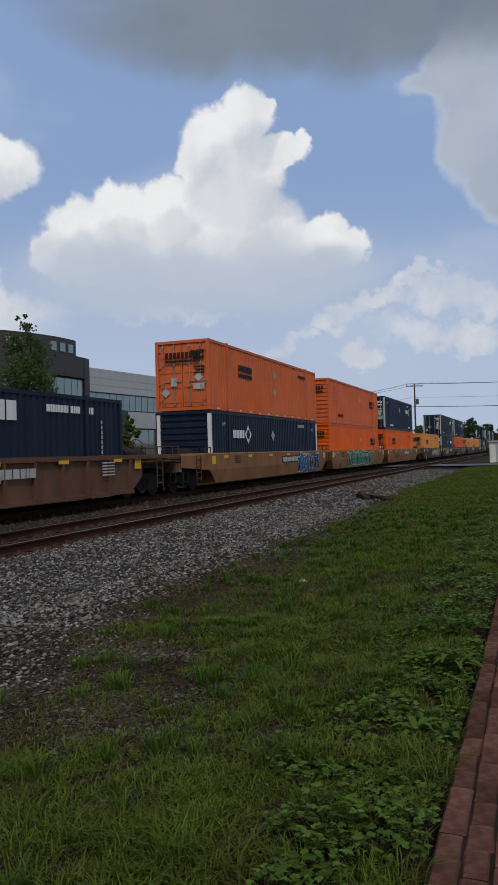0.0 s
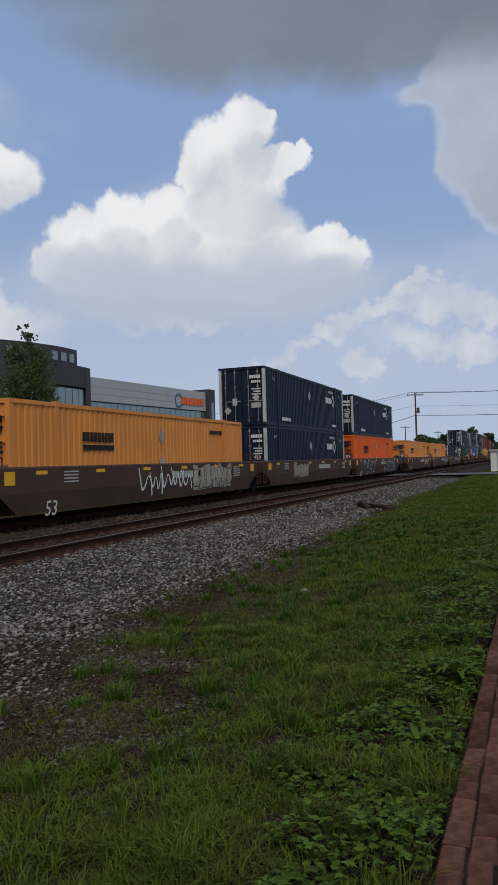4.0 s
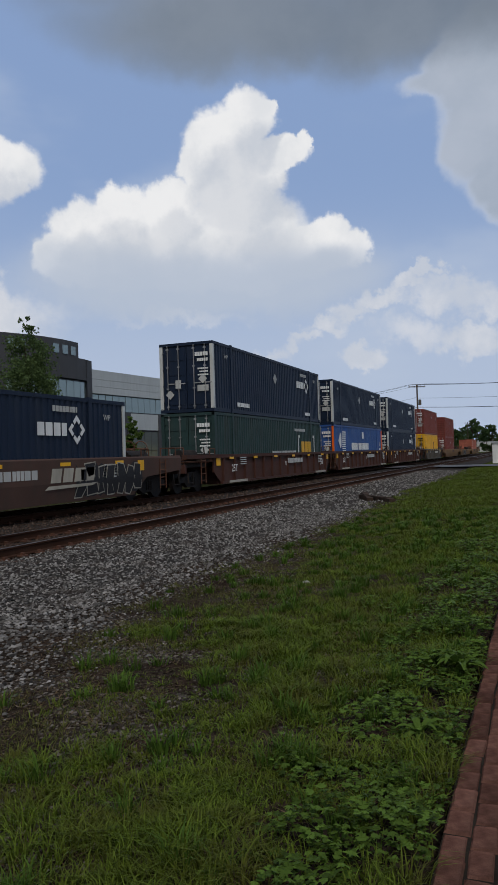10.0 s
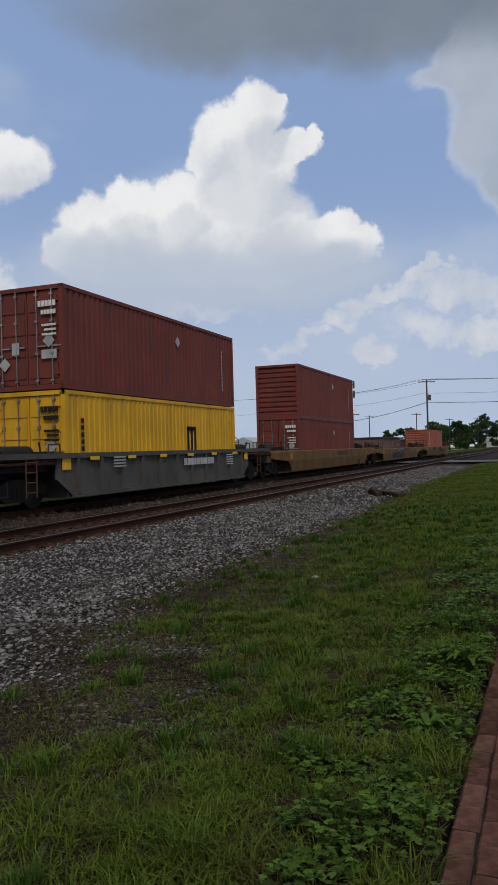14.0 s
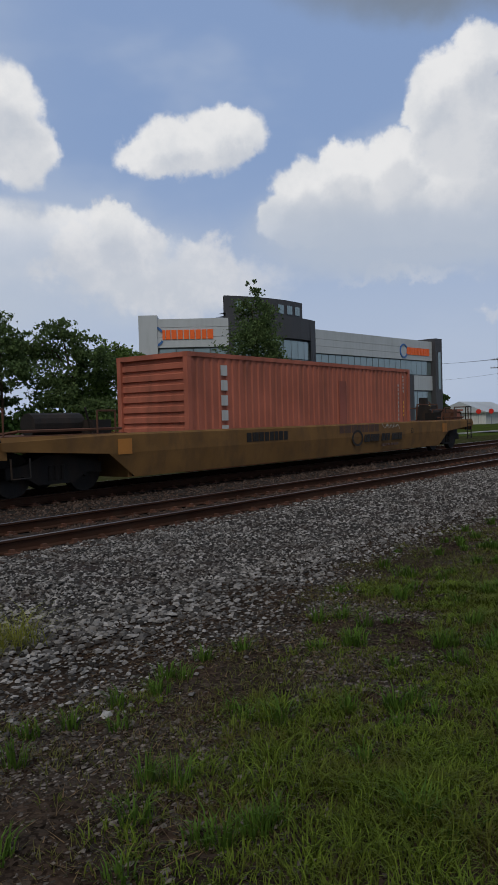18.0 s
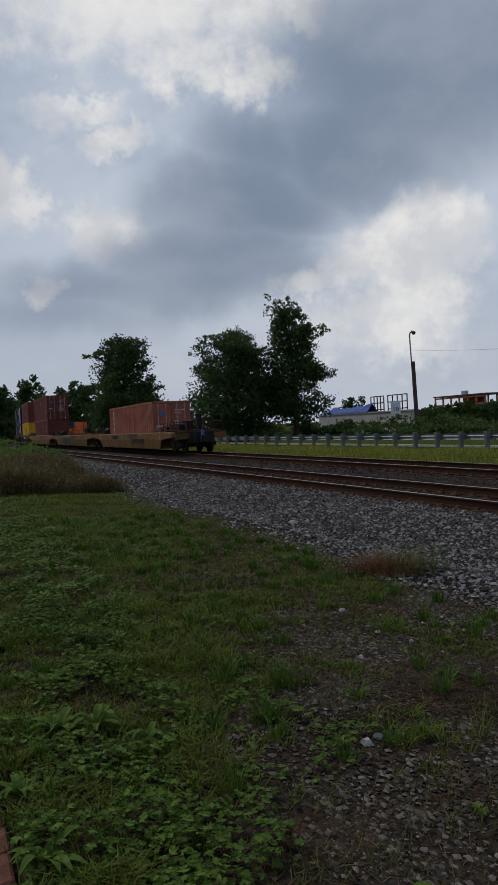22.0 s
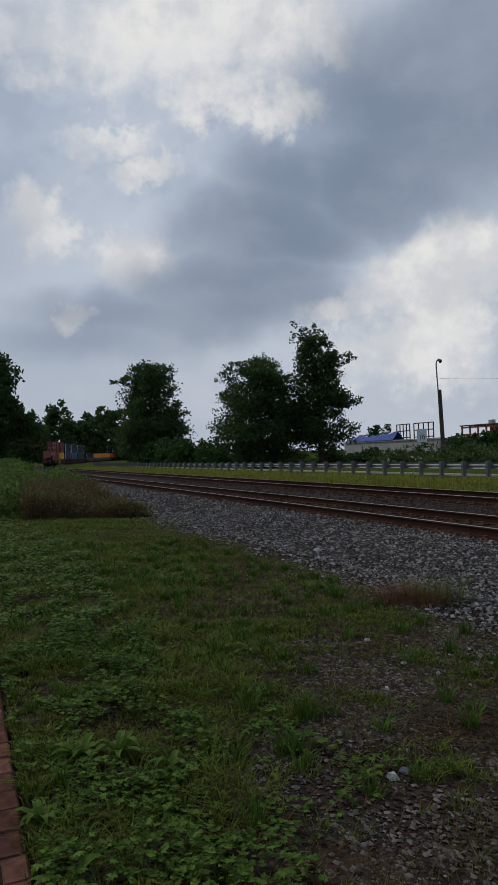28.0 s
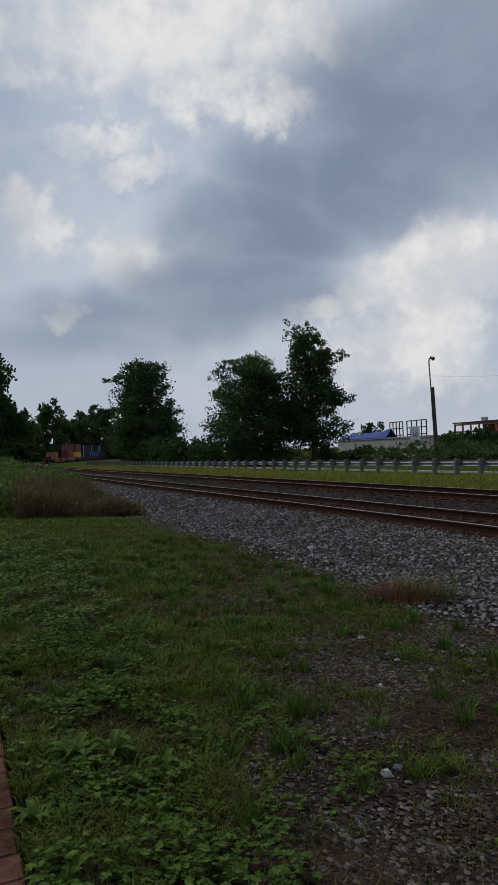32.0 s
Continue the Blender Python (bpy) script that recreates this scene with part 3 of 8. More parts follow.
def build_track(name, y, z, x0, x1, parts):
    t = thing(name, "railway track with rusty rails on dark wooden ties", "railway track", kind="structure")
    arcs = list(np.arange(x0, CURVE_X, 12.0)) + list(np.arange(CURVE_X, x1 + 1, 60.0))
    for s in (-1, 1):
        g, h = Shape(), Shape()
        rows, tops = [], []
        for a in arcs:
            pts = [line(a, y + s * GAUGE / 2 + dy, z + dz)[0] for dy, dz in RAIL_PROFILE]
            rows.append(pts + pts[:1])
            tops.append([line(a, y + s * GAUGE / 2 + dy, z + dz)[0] for dy, dz in ((-0.034, -0.003), (-0.025, 0.0), (0.025, 0.0), (0.034, -0.003))])
        part("rail", g.sheet(rows), M_RAIL, t, "rust-brown steel rail")
        part("rail_head", h.sheet(tops), M_RAILTOP, t, "polished running surface")
    tie = Shape().box(-0.115, 0.115, -1.3, 1.3, -0.18, 0.0).mesh("tie", M_TIE)
    plate = Shape()
    rest = Shape()
    rnd = random.Random(int(y * 10))
    for i, a in enumerate(np.arange(max(x0, -230), min(x1, 190), 0.51)):
        p, turn = line(a, y, z - 0.175)
        m = Matrix.Translation(p + Vector((0, rnd.uniform(-0.05, 0.05), rnd.uniform(-0.012, 0.0)))) @ pose(0, 0, 0, 0, 0, math.degrees(turn) + rnd.uniform(-1.2, 1.2))
        if parts[0] < a < parts[1]:
            part("tie", tie, None, t, m=m)
        elif i % 1 == 0:
            rest.box(-0.115, 0.115, -1.3, 1.3, -0.18, 0.0, m)
        if abs(a) < 45:
            for s in (-1, 1):
                plate.box(-0.09, 0.09, s * GAUGE / 2 - 0.17, s * GAUGE / 2 + 0.17, 0.0, 0.02, m)
                for dy in (-0.11, 0.11):
                    plate.box(-0.035, 0.035, s * GAUGE / 2 + dy - 0.03, s * GAUGE / 2 + dy + 0.03, 0.02, 0.06, m)
    tagged(part("tie_row", rest, M_TIE, t, "far row of dark wooden ties"), kind="stuff")
    tagged(part("tie_plates", plate, M_RUST, t, "rusty tie plates and spikes"), kind="stuff")
    return t


def ballast_height(y):
    """Crown under the tracks, shoulder towards the verge and towards the road."""
    if y < 7.7:
        return -0.16 + 0.03 - 0.12 * max(0.0, min(1.0, (7.7 - y) / 3.1)) ** 1.0
    if y > 15.6:
        return -0.10 - 0.12 * min(1.0, (y - 15.6) / 1.2)
    return -0.145 if y < 11 else -0.145 + 0.05 * min(1.0, (y - 11) / 1.5)


def build_ballast():
    ys = steps((4.3, 8.0, 0.28), (8.0, 16.8, 0.4))
    arcs = steps((-430, -100, 15), (-100, -40, 5), (-40, 40, 0.5), (40, 320, 10))
    rows = []
    for y in ys:
        row = []
        for a in arcs:
            wob = 0.28 * noise.noise(Vector((a * 0.5, 3.3, 0))) if y < 4.7 else 0.0
            z = ballast_height(y) + 0.025 * noise.noise(Vector((a * 2.1, y * 2.1, 5)))
            row.append(line(a, y + wob, z if y > 4.35 else z - 0.12)[0])
        rows.append(row)
    ob = new("ballast", Shape().sheet(rows).mesh("ballast", M_BALLAST))
    tagged(ob, "grey crushed stone bed under the tracks", "ballast", kind="structure")


# a stone's upper half: five uneven corners
STONE_V = np.array([(-1, -0.2, -0.25), (0.15, -1, -0.4), (1, 0.2, -0.3), (-0.1, 1, -0.25), (0.15, 0.1, 0.85)])
STONE_F = np.array([(0, 1, 4), (1, 2, 4), (2, 3, 4), (3, 0, 4)])


PEBBLE_V = np.array([(-1, -0.8, -0.3), (0.9, -1, -0.3), (1, 0.8, -0.3), (-0.8, 1, -0.3), (0.1, 0.0, 0.7)])
PEBBLE_F = np.array([(0, 1, 4), (1, 2, 4), (2, 3, 4), (3, 0, 4)])


def scatter(name, base, verts, faces, sizes, spins, tilts, material, label, category, jitter=0.0, rng=None):
    """Copies of one small form joined into one mesh."""
    n, k = len(base), len(verts)
    v = np.repeat(verts[None], n, 0)
    if jitter:
        v = v * (1 + rng.uniform(-jitter, jitter, (n, k, 3)))
    c, s = np.cos(tilts)[:, None], np.sin(tilts)[:, None]
    y, z = v[..., 1] * c - v[..., 2] * s, v[..., 1] * s + v[..., 2] * c
    x = v[..., 0]
    c, s = np.cos(spins)[:, None], np.sin(spins)[:, None]
    x, y = x * c - y * s, x * s + y * c
    v = np.stack([x, y, z], -1) * (sizes[:, None, None] if sizes.ndim == 1 else sizes[:, None, :]) + base[:, None]
    f = (faces[None] + (np.arange(n) * k)[:, None, None]).reshape(-1, faces.shape[1])
    ob = new(name, array_mesh(name, v.reshape(-1, 3), f, material))
    return tagged(ob, label, category, kind="stuff")


def lie(y):
    """Smooth height of the verge under scattered things."""
    return -0.03 - 0.10 * np.exp(-((y - 4.6) / 1.6) ** 2) - 0.30 * np.clip((y - 5.0) / 1.5, 0, 1)


def cells(x, y, size, seed):
    """Soft random patches of one size, 0 to 1."""
    u, v = np.asarray(x) / size + seed * 17.3, np.asarray(y) / size - seed * 9.1
    i, j = np.floor(u), np.floor(v)
    p, q = u - i, v - j
    p, q = p * p * (3 - 2 * p), q * q * (3 - 2 * q)

    def at(a, b):
        h = np.sin(a * 127.1 + b * 311.7 + seed * 74.7) * 43758.5453
        return h - np.floor(h)
    return (at(i, j) * (1 - p) + at(i + 1, j) * p) * (1 - q) + (at(i, j + 1) * (1 - p) + at(i + 1, j + 1) * p) * q


def patches(x, y, size, seed):
    """Patches at three sizes added up."""
    return (cells(x, y, size, seed) + 0.5 * cells(x, y, size / 2.1, seed + 1) + 0.3 * cells(x, y, size / 4.3, seed + 2)) / 1.8


def path_edge(x):
    """Where the bricks end: the path shifts a little as it passes underfoot."""
    u = np.clip((np.asarray(x) + 1.3) / 2.6, 0, 1)
    return 0.287 + 0.218 * u * u * (3 - 2 * u)


def ballast_foot(x, y):
    """Where the crushed stone gives way to the verge."""
    e = np.interp(x, (-60, -30, -20, -12, -8, -5.3, -2, 1, 3.5, 5.4, 7.4, 9.3, 13, 17, 32, 60),
                  (5.2, 4.5, 4.2, 4.55, 4.4, 4.15, 3.9, 3.7, 3.6, 3.7, 4.25, 4.45, 4.25, 4.4, 5.2, 5.6))
    return e + 1.1 * (patches(x, y, 0.9, 5) - 0.5)


def grass_share(x, y):
    """How much of the verge is green: nearly all of it one way, a widening strip along the path the other way."""
    edge = np.interp(x, (-40, -16, -11, -6.1, -4.4, -3.4, -2.4, -1, 1.0, 2.0, 3.0, 5.0, 8.0, 14, 20, 60),
                     (4.6, 4.3, 3.3, 2.15, 1.5, 1.1, 0.8, 0.6, 0.9, 1.7, 2.2, 2.4, 2.9, 3.5, 4.1, 5.4))
    big, mid = patches(x, y, 1.1, 11), patches(x, y, 0.36, 21)
    share = np.clip(0.55 + (edge - y) / 1.5 + 1.3 * (big - 0.5), 0.0, 1.0)
    share = share * np.clip(0.35 + 2.6 * (mid - 0.28), 0.15, 1.0)
    # loose tufts on the worn ground, more of them towards the foot of the ballast
    sparse = np.clip((patches(x, y, 0.55, 31) - 0.50) * 5.0, 0, 1) * np.clip((ballast_foot(x, y) - y) / 0.5, 0, 1) * np.interp(x, (-4, -2, 1.5, 3), (0.8, 0.22, 0.25, 0.8))
    # a bare stony spot
    bare = np.exp(-((x - 4.05) / 0.45) ** 2 - ((y - 2.75) / 0.36) ** 2)
    strip = np.exp(-((y - 4.0) / 0.35) ** 2) * np.clip((-x - 6.0) / 1.5, 0, 1) * np.clip(1.6 * big, 0, 1)
    return np.maximum(np.maximum(share, sparse), 0.75 * strip) * (1 - 0.9 * bare)


def weed_share(x, y):
    """The bed of lobed weeds along the bricks, with gaps."""
    wide = np.interp(x, (-40, -14, -9, -6, -4, -3, 0, 2.5, 4.3, 5.6, 8.3, 12.8, 30), (1.8, 1.7, 1.4, 1.2, 0.95, 0.85, 0.6, 0.8, 0.92, 0.85, 0.9, 0.8, 0.6))
    bed = np.clip((wide - (y - path_edge(x))) / 0.3 + 2.0 * (patches(x, y, 0.6, 41) - 0.5), 0, 1)
    stray = np.clip((patches(x, y, 0.5, 51) - 0.60) * 6, 0, 1) * np.clip((wide + 1.6 - y) / 0.8, 0, 1)
    gaps = np.clip((patches(x, y, 0.30, 61) - 0.40) * 8, 0, 1)
    return np.maximum(bed, 0.7 * stray) * gaps


def strewn(rng, spans):
    """Random places: x0, x1, y0, y1, number to a square metre."""
    out = []
    for x0, x1, y0, y1, d in spans:
        n = int((x1 - x0) * (y1 - y0) * d)
        out.append(np.c_[rng.uniform(x0, x1, n), rng.uniform(y0, y1, n)])
    p = np.concatenate(out)
    return p[:, 0], p[:, 1]


# a flat-topped stone: foot and crown of four corners each
SLAB_V = np.array([(-1, -0.7, -0.4), (0.8, -0.9, -0.4), (1, 0.7, -0.4), (-0.8, 0.9, -0.4), (-0.6, -0.5, 0.55), (0.5, -0.45, 0.75), (0.6, 0.35, 0.5), (-0.5, 0.5, 0.6)])
SLAB_F = np.array([(0, 1, 5), (0, 5, 4), (1, 2, 6), (1, 6, 5), (2, 3, 7), (2, 7, 6), (3, 0, 4), (3, 4, 7), (4, 5, 6), (4, 6, 7)])


def build_stones():
    rng = np.random.default_rng(4)
    for name, spans, form in (("ballast_stones", ((-7, 7, 3.0, 5.4, 760),), (SLAB_V, SLAB_F)),
                              ("further_ballast_stones", ((-7, 7, 5.4, 8.5, 900), (-9.5, -7, 3.4, 8.5, 800), (7, 9.5, 3.4, 8.5, 800), (-22, -9.5, 3.6, 8.5, 430), (9.5, 22, 3.6, 8.5, 430), (-50, -22, 3.8, 8.5, 80), (22, 60, 3.8, 8.5, 80)), (STONE_V, STONE_F))):
        x, y = strewn(rng, spans)
        foot = ballast_foot(x, y)
        keep = rng.uniform(0, 1, len(x)) < np.clip(0.5 + (y - foot) / 0.9, 0.03, 1)
        x, y = x[keep], y[keep]
        n = len(x)
        bed = np.array([ballast_height(v) for v in y])
        z = np.maximum(np.where(y > 4.3, bed, -9), lie(y)) + rng.uniform(-0.006, 0.024, n)
        size = (0.012 + 0.022 * rng.uniform(0, 1, n) ** 1.9) * np.where(np.abs(x) > 22, 1.9, np.where(np.abs(x) > 9.5, 1.15, 1.0))
        size = size * np.clip((y - 3.2) / 1.5, 0.55, 1)
        size = size[:, None] * np.stack([rng.uniform(0.9, 1.5, n), rng.uniform(0.7, 1.2, n), rng.uniform(0.45, 0.9, n)], 1)
        scatter(name, np.c_[x, y, z], *form, size, rng.uniform(0, 6.3, n), rng.uniform(-0.5, 0.5, n), M_STONE,
                "loose grey crushed ballast stones beside the rails", "ballast", 0.3, rng)
    # rust-stained stone between the rails and the tracks
    x, y = strewn(rng, ((-20, 22, 10.3, 12.6, 120), (-20, 22, 8.4, 10.3, 130), (-20, 22, 12.6, 14.8, 50), (-45, -20, 8.4, 12.6, 26), (22, 50, 8.4, 12.6, 26)))
    z = np.array([ballast_height(v) for v in y]) + rng.uniform(-0.01, 0.025, len(x))
    size = (0.018 + 0.026 * rng.uniform(0, 1, len(x)) ** 1.6) * np.where(np.abs(x) > 20, 1.6, 1.0)
    scatter("stained_ballast", np.c_[x, y, z], STONE_V, STONE_F, size, rng.uniform(0, 6.3, len(x)), rng.uniform(-0.6, 0.6, len(x)), M_STONE_DARK,
            "rust-stained dark ballast between the rails", "ballast", 0.35, rng)
    # gravel trodden into the worn ground
    x, y = strewn(rng, ((-7, 6, 1.0, 4.2, 3400), (-20, -7, 2.0, 4.9, 520), (6, 13, 2.0, 5.2, 1000), (13, 24, 2.0, 5.2, 380)))
    n = len(x)
    stony = np.clip((patches(x, y, 0.8, 71) - 0.34) * 3.2, 0.05, 1) * (1 - 0.85 * grass_share(x, y)) * np.clip(np.where(np.abs(x) < 3.2, 0.75, 0.4) + (y - 1.2) / 2.2, 0.15, 1)
    keep = (rng.uniform(0, 1, n) < stony) & (y < ballast_foot(x, y) + 0.4) & (weed_share(x, y) < 0.3)
    x, y = x[keep], y[keep]
    n = len(x)
    size = (0.004 + 0.014 * rng.uniform(0, 1, n) ** 2.8) * (0.75 + 0.05 * np.hypot(x, y))
    size = size[:, None] * np.stack([rng.uniform(0.9, 1.6, n), rng.uniform(0.7, 1.1, n), rng.uniform(0.35, 0.8, n)], 1)
    scatter("gravel", np.c_[x, y, lie(y) + 0.003], PEBBLE_V, PEBBLE_F, size, rng.uniform(0, 6.3, n), rng.uniform(-0.3, 0.3, n), M_GRAVEL,
            "scattered grey gravel trodden into the soil", "gravel", 0.35, rng)
    for k, (px, py, r) in enumerate(((-3.41, 1.93, 0.028), (-3.46, 2.02, 0.02), (-5.83, 3.15, 0.026), (-4.6, 2.6, 0.02), (3.0, 3.3, 0.03), (9.1, 2.75, 0.035), (-11.9, 5.6, 0.06))):
        g = Shape()
        g.add([tuple(q) for q in SLAB_V * (1 + rng.uniform(-0.2, 0.2, SLAB_V.shape)) * np.array((r * 1.2, r, r * 0.8))], [tuple(f) for f in SLAB_F])
        g.add([tuple(SLAB_V[i] * np.array((r * 1.2, r, r * 0.8))) for i in range(4)], [(3, 2, 1, 0)])
        st = new("pale_stone", g.mesh("pale_stone", M_PALE_STONE))
        st.matrix_basis = pose(px, py, max(float(lie(np.array(py))), ballast_height(py) + 0.02 if py > 4.3 else -9) + r * 0.35, 0, 0, k * 50)
        tagged(st, "single pale stone lying on the dark gravel", "stone", "pale stones")


def blades(rng, p, tall, wide, lean, away=None):
    """Bent blades: five corners each. away: the way each one leans."""
    n = len(p)
    a = rng.uniform(0, 2 * np.pi, n) if away is None else away
    h = tall * rng.uniform(0.5, 1.2, n)
    w = wide * rng.uniform(0.6, 1.3, n)
    l = lean * rng.uniform(0.3, 1.4, n) * h
    side = np.stack([np.cos(a), np.sin(a), 0 * a], 1) * w[:, None]
    way = np.stack([-np.sin(a), np.cos(a), 0 * a], 1) * l[:, None]
    up = np.stack([0 * a, 0 * a, h], 1)
    v = np.stack([p - side, p + side, p + side * 0.7 + way * 0.35 + up * 0.75, p - side * 0.7 + way * 0.35 + up * 0.75, p + way + up], 1)
    i = np.arange(n)[:, None] * 5
    f = np.concatenate([i + np.array([[0, 1, 2]]), i + np.array([[0, 2, 3]]), i + np.array([[3, 2, 4]])])
    return v.reshape(-1, 3), f


def tufts(rng, x, y, tall, per, spread, wide, lean):
    """Blades that spread from the heart of each tuft."""
    x, y, tall = np.repeat(x, per), np.repeat(y, per), np.repeat(tall, per)
    a, r = rng.uniform(0, 2 * np.pi, len(x)), spread * rng.uniform(0, 1, len(x)) ** 0.7
    px, py = x + np.cos(a) * r, y + np.sin(a) * r
    return blades(rng, np.c_[px, py, lie(py) - 0.008], tall, wide + 0.00038 * np.hypot(px, py), lean, a - np.pi / 2 + rng.normal(0, 0.7, len(x)))


def simple(v):
    """One triangle a blade."""
    v = v.reshape(-1, 5, 3)[:, [0, 1, 4]].reshape(-1, 3)
    return v, np.arange(len(v)).reshape(-1, 3)


def build_grass():
    rng = np.random.default_rng(7)
    for name, spans, near in (("grass", ((1.4, 7.0, 0.3, 4.2, 520), (-7.0, -1.4, 0.2, 4.2, 480), (-1.4, 1.4, 1.6, 4.0, 200)), True),
                              ("far_grass", ((7.0, 17.0, 0.4, 4.7, 460), (17.0, 40.0, 0.4, 5.4, 150), (40.0, 80.0, 0.4, 5.6, 45), (-15.0, -7.0, 0.2, 4.6, 470), (-24.0, -15.0, 0.2, 4.8, 260)), False)):
        x, y = strewn(rng, spans)
        share = grass_share(x, y) * (1 - 0.75 * weed_share(x, y))
        ok = (y > path_edge(x) + 0.03) & (rng.uniform(0, 1, len(x)) < share)
        x, y = x[ok], y[ok]
        lump = patches(x, y, 0.5, 81)
        tall = (0.024 + 0.066 * np.clip((lump - 0.25) * 1.9, 0, 1.2)) * np.where(y > 2.6, 0.72, 1.0) * np.where(np.abs(x) > 17, 1.3, 1.0)
        v, f = tufts(rng, x, y, tall, 13 if near else 7, 0.05 if near else 0.075, 0.0021 if near else 0.0028, 1.35)
        if not near:
            v, f = simple(v)
        tagged(new(name, array_mesh(name, v, f, M_GRASS)), "short uneven green grass on the verge" if near else "short grass further along the verge", "grass", kind="stuff")
    # thin olive grass on the worn ground
    x, y = strewn(rng, ((-7, -1.8, 0.5, 4.4, 330), (-16, -7, 0.8, 4.7, 170), (1.6, 9, 1.4, 4.5, 420), (9, 22, 2.0, 4.9, 200), (-1.8, 1.6, 1.6, 4.0, 90)))
    ok = (y > path_edge(x) + 0.3) & (y < ballast_foot(x, y) + 0.1) & (rng.uniform(0, 1, len(x)) < np.clip((patches(x, y, 0.45, 111) - 0.33) * 3.2, 0.04, 0.9))
    x, y = x[ok], y[ok]
    v, f = simple(tufts(rng, x, y, 0.018 + 0.04 * patches(x, y, 0.3, 121), 6, 0.06, 0.0026, 1.2)[0])
    tagged(new("worn_grass", array_mesh("worn_grass", v, f, M_OLIVE)), "thin olive grass on the worn stony ground", "grass", kind="stuff")
    # coarser tufts, a hand high, that stand out of the turf and of the gravel
    x, y = strewn(rng, ((1.5, 20, 0.5, 4.4, 9), (-14, -1.5, 0.4, 4.3, 10), (-1.5, 1.5, 1.8, 4, 3)))
    ok = (y > path_edge(x) + 0.1) & (y < ballast_foot(x, y)) & (rng.uniform(0, 1, len(x)) < 0.35 + 0.65 * grass_share(x, y))
    x, y = x[ok], y[ok]
    v, f = tufts(rng, x, y, rng.uniform(0.06, 0.13, len(x)), 38, 0.06, 0.003, 0.85)
    tagged(new("grass_tufts", array_mesh("grass_tufts", v, f, M_TUFT)), "coarse darker grass tufts scattered over the verge", "grass", kind="stuff")
    # dry stalks lying about
    x, y = strewn(rng, ((-9, 9, 0.4, 4.4, 520), (9, 20, 0.5, 4.6, 150), (-20, -9, 0.4, 4.6, 150)))
    n = len(x)
    ok = (y > path_edge(x) + 0.03) & (rng.uniform(0, 1, n) < np.clip((patches(x, y, 0.7, 91) - 0.35) * 3, 0.06, 1))
    p = np.c_[x, y, lie(y) + rng.uniform(0.0, 0.012, n)][ok]
    v, f = simple(blades(rng, p, 0.014, 0.0018 + 0.0003 * np.hypot(p[:, 0], p[:, 1]), 6.5)[0])
    tagged(new("dry_grass", array_mesh("dry_grass", v, f, M_DRY)), "dry brown grass stalks between the green tufts", "grass", kind="stuff")
    # dead stems on the worn ground
    for k, (x0, y0, x1, y1) in enumerate(((-5.98, 2.04, -5.49, 2.96), (-3.2, 1.45, -3.45, 1.9), (-2.9, 1.9, -2.6, 2.25), (-4.9, 1.0, -4.75, 1.45), (3.2, 2.1, 3.5, 2.3))):
        pts = []
        for i in range(9):
            u = i / 8
            yy = y0 + (y1 - y0) * u + 0.02 * math.sin(u * 5 + k)
            pts.append((x0 + (x1 - x0) * u + 0.025 * math.sin(u * 4 + k * 2), yy, float(lie(np.array(yy))) + 0.012 + 0.02 * abs(math.sin(u * 3 + k))))
        ring = [(0.0035 * math.cos(q), 0.0035 * math.sin(q)) for q in np.linspace(0, 2 * math.pi, 6)]
        tagged(new("dead_stem", Shape().sheet([[(p[0] + c, p[1] + 0.3 * c, p[2] + d) for c, d in ring] for p in pts]).mesh("dead_stem", M_DRY)), "thin dry stem lying on the gravelly ground", "twig", "dead stems")


# a lobed leaf on its stalk end: three lobes, folded a little along the middle
LEAF_V = np.array([(0, 0, 0), (0.34, 0.05, 0.06), (0.62, 0.34, 0.0), (0.30, 0.44, 0.10), (0.40, 0.82, 0.02), (0.14, 0.70, 0.06), (0, 1.08, -0.12), (-0.14, 0.70, 0.06),
                   (-0.40, 0.82, 0.02), (-0.30, 0.44, 0.10), (-0.62, 0.34, 0.0), (-0.34, 0.05, 0.06), (0, 0.42, -0.02)])
LEAF_F = np.array([(i, (i + 1) % 12, 12) for i in range(12)])
CHIP_V = np.array([(0, 0, 0), (0.5, 0.35, 0.06), (0.3, 0.9, 0.0), (0, 0.75, 0.03), (-0.3, 0.9, 0.0), (-0.5, 0.35, 0.06)])
CHIP_F = np.array([(0, 1, 3), (1, 2, 3), (0, 3, 5), (3, 4, 5)])


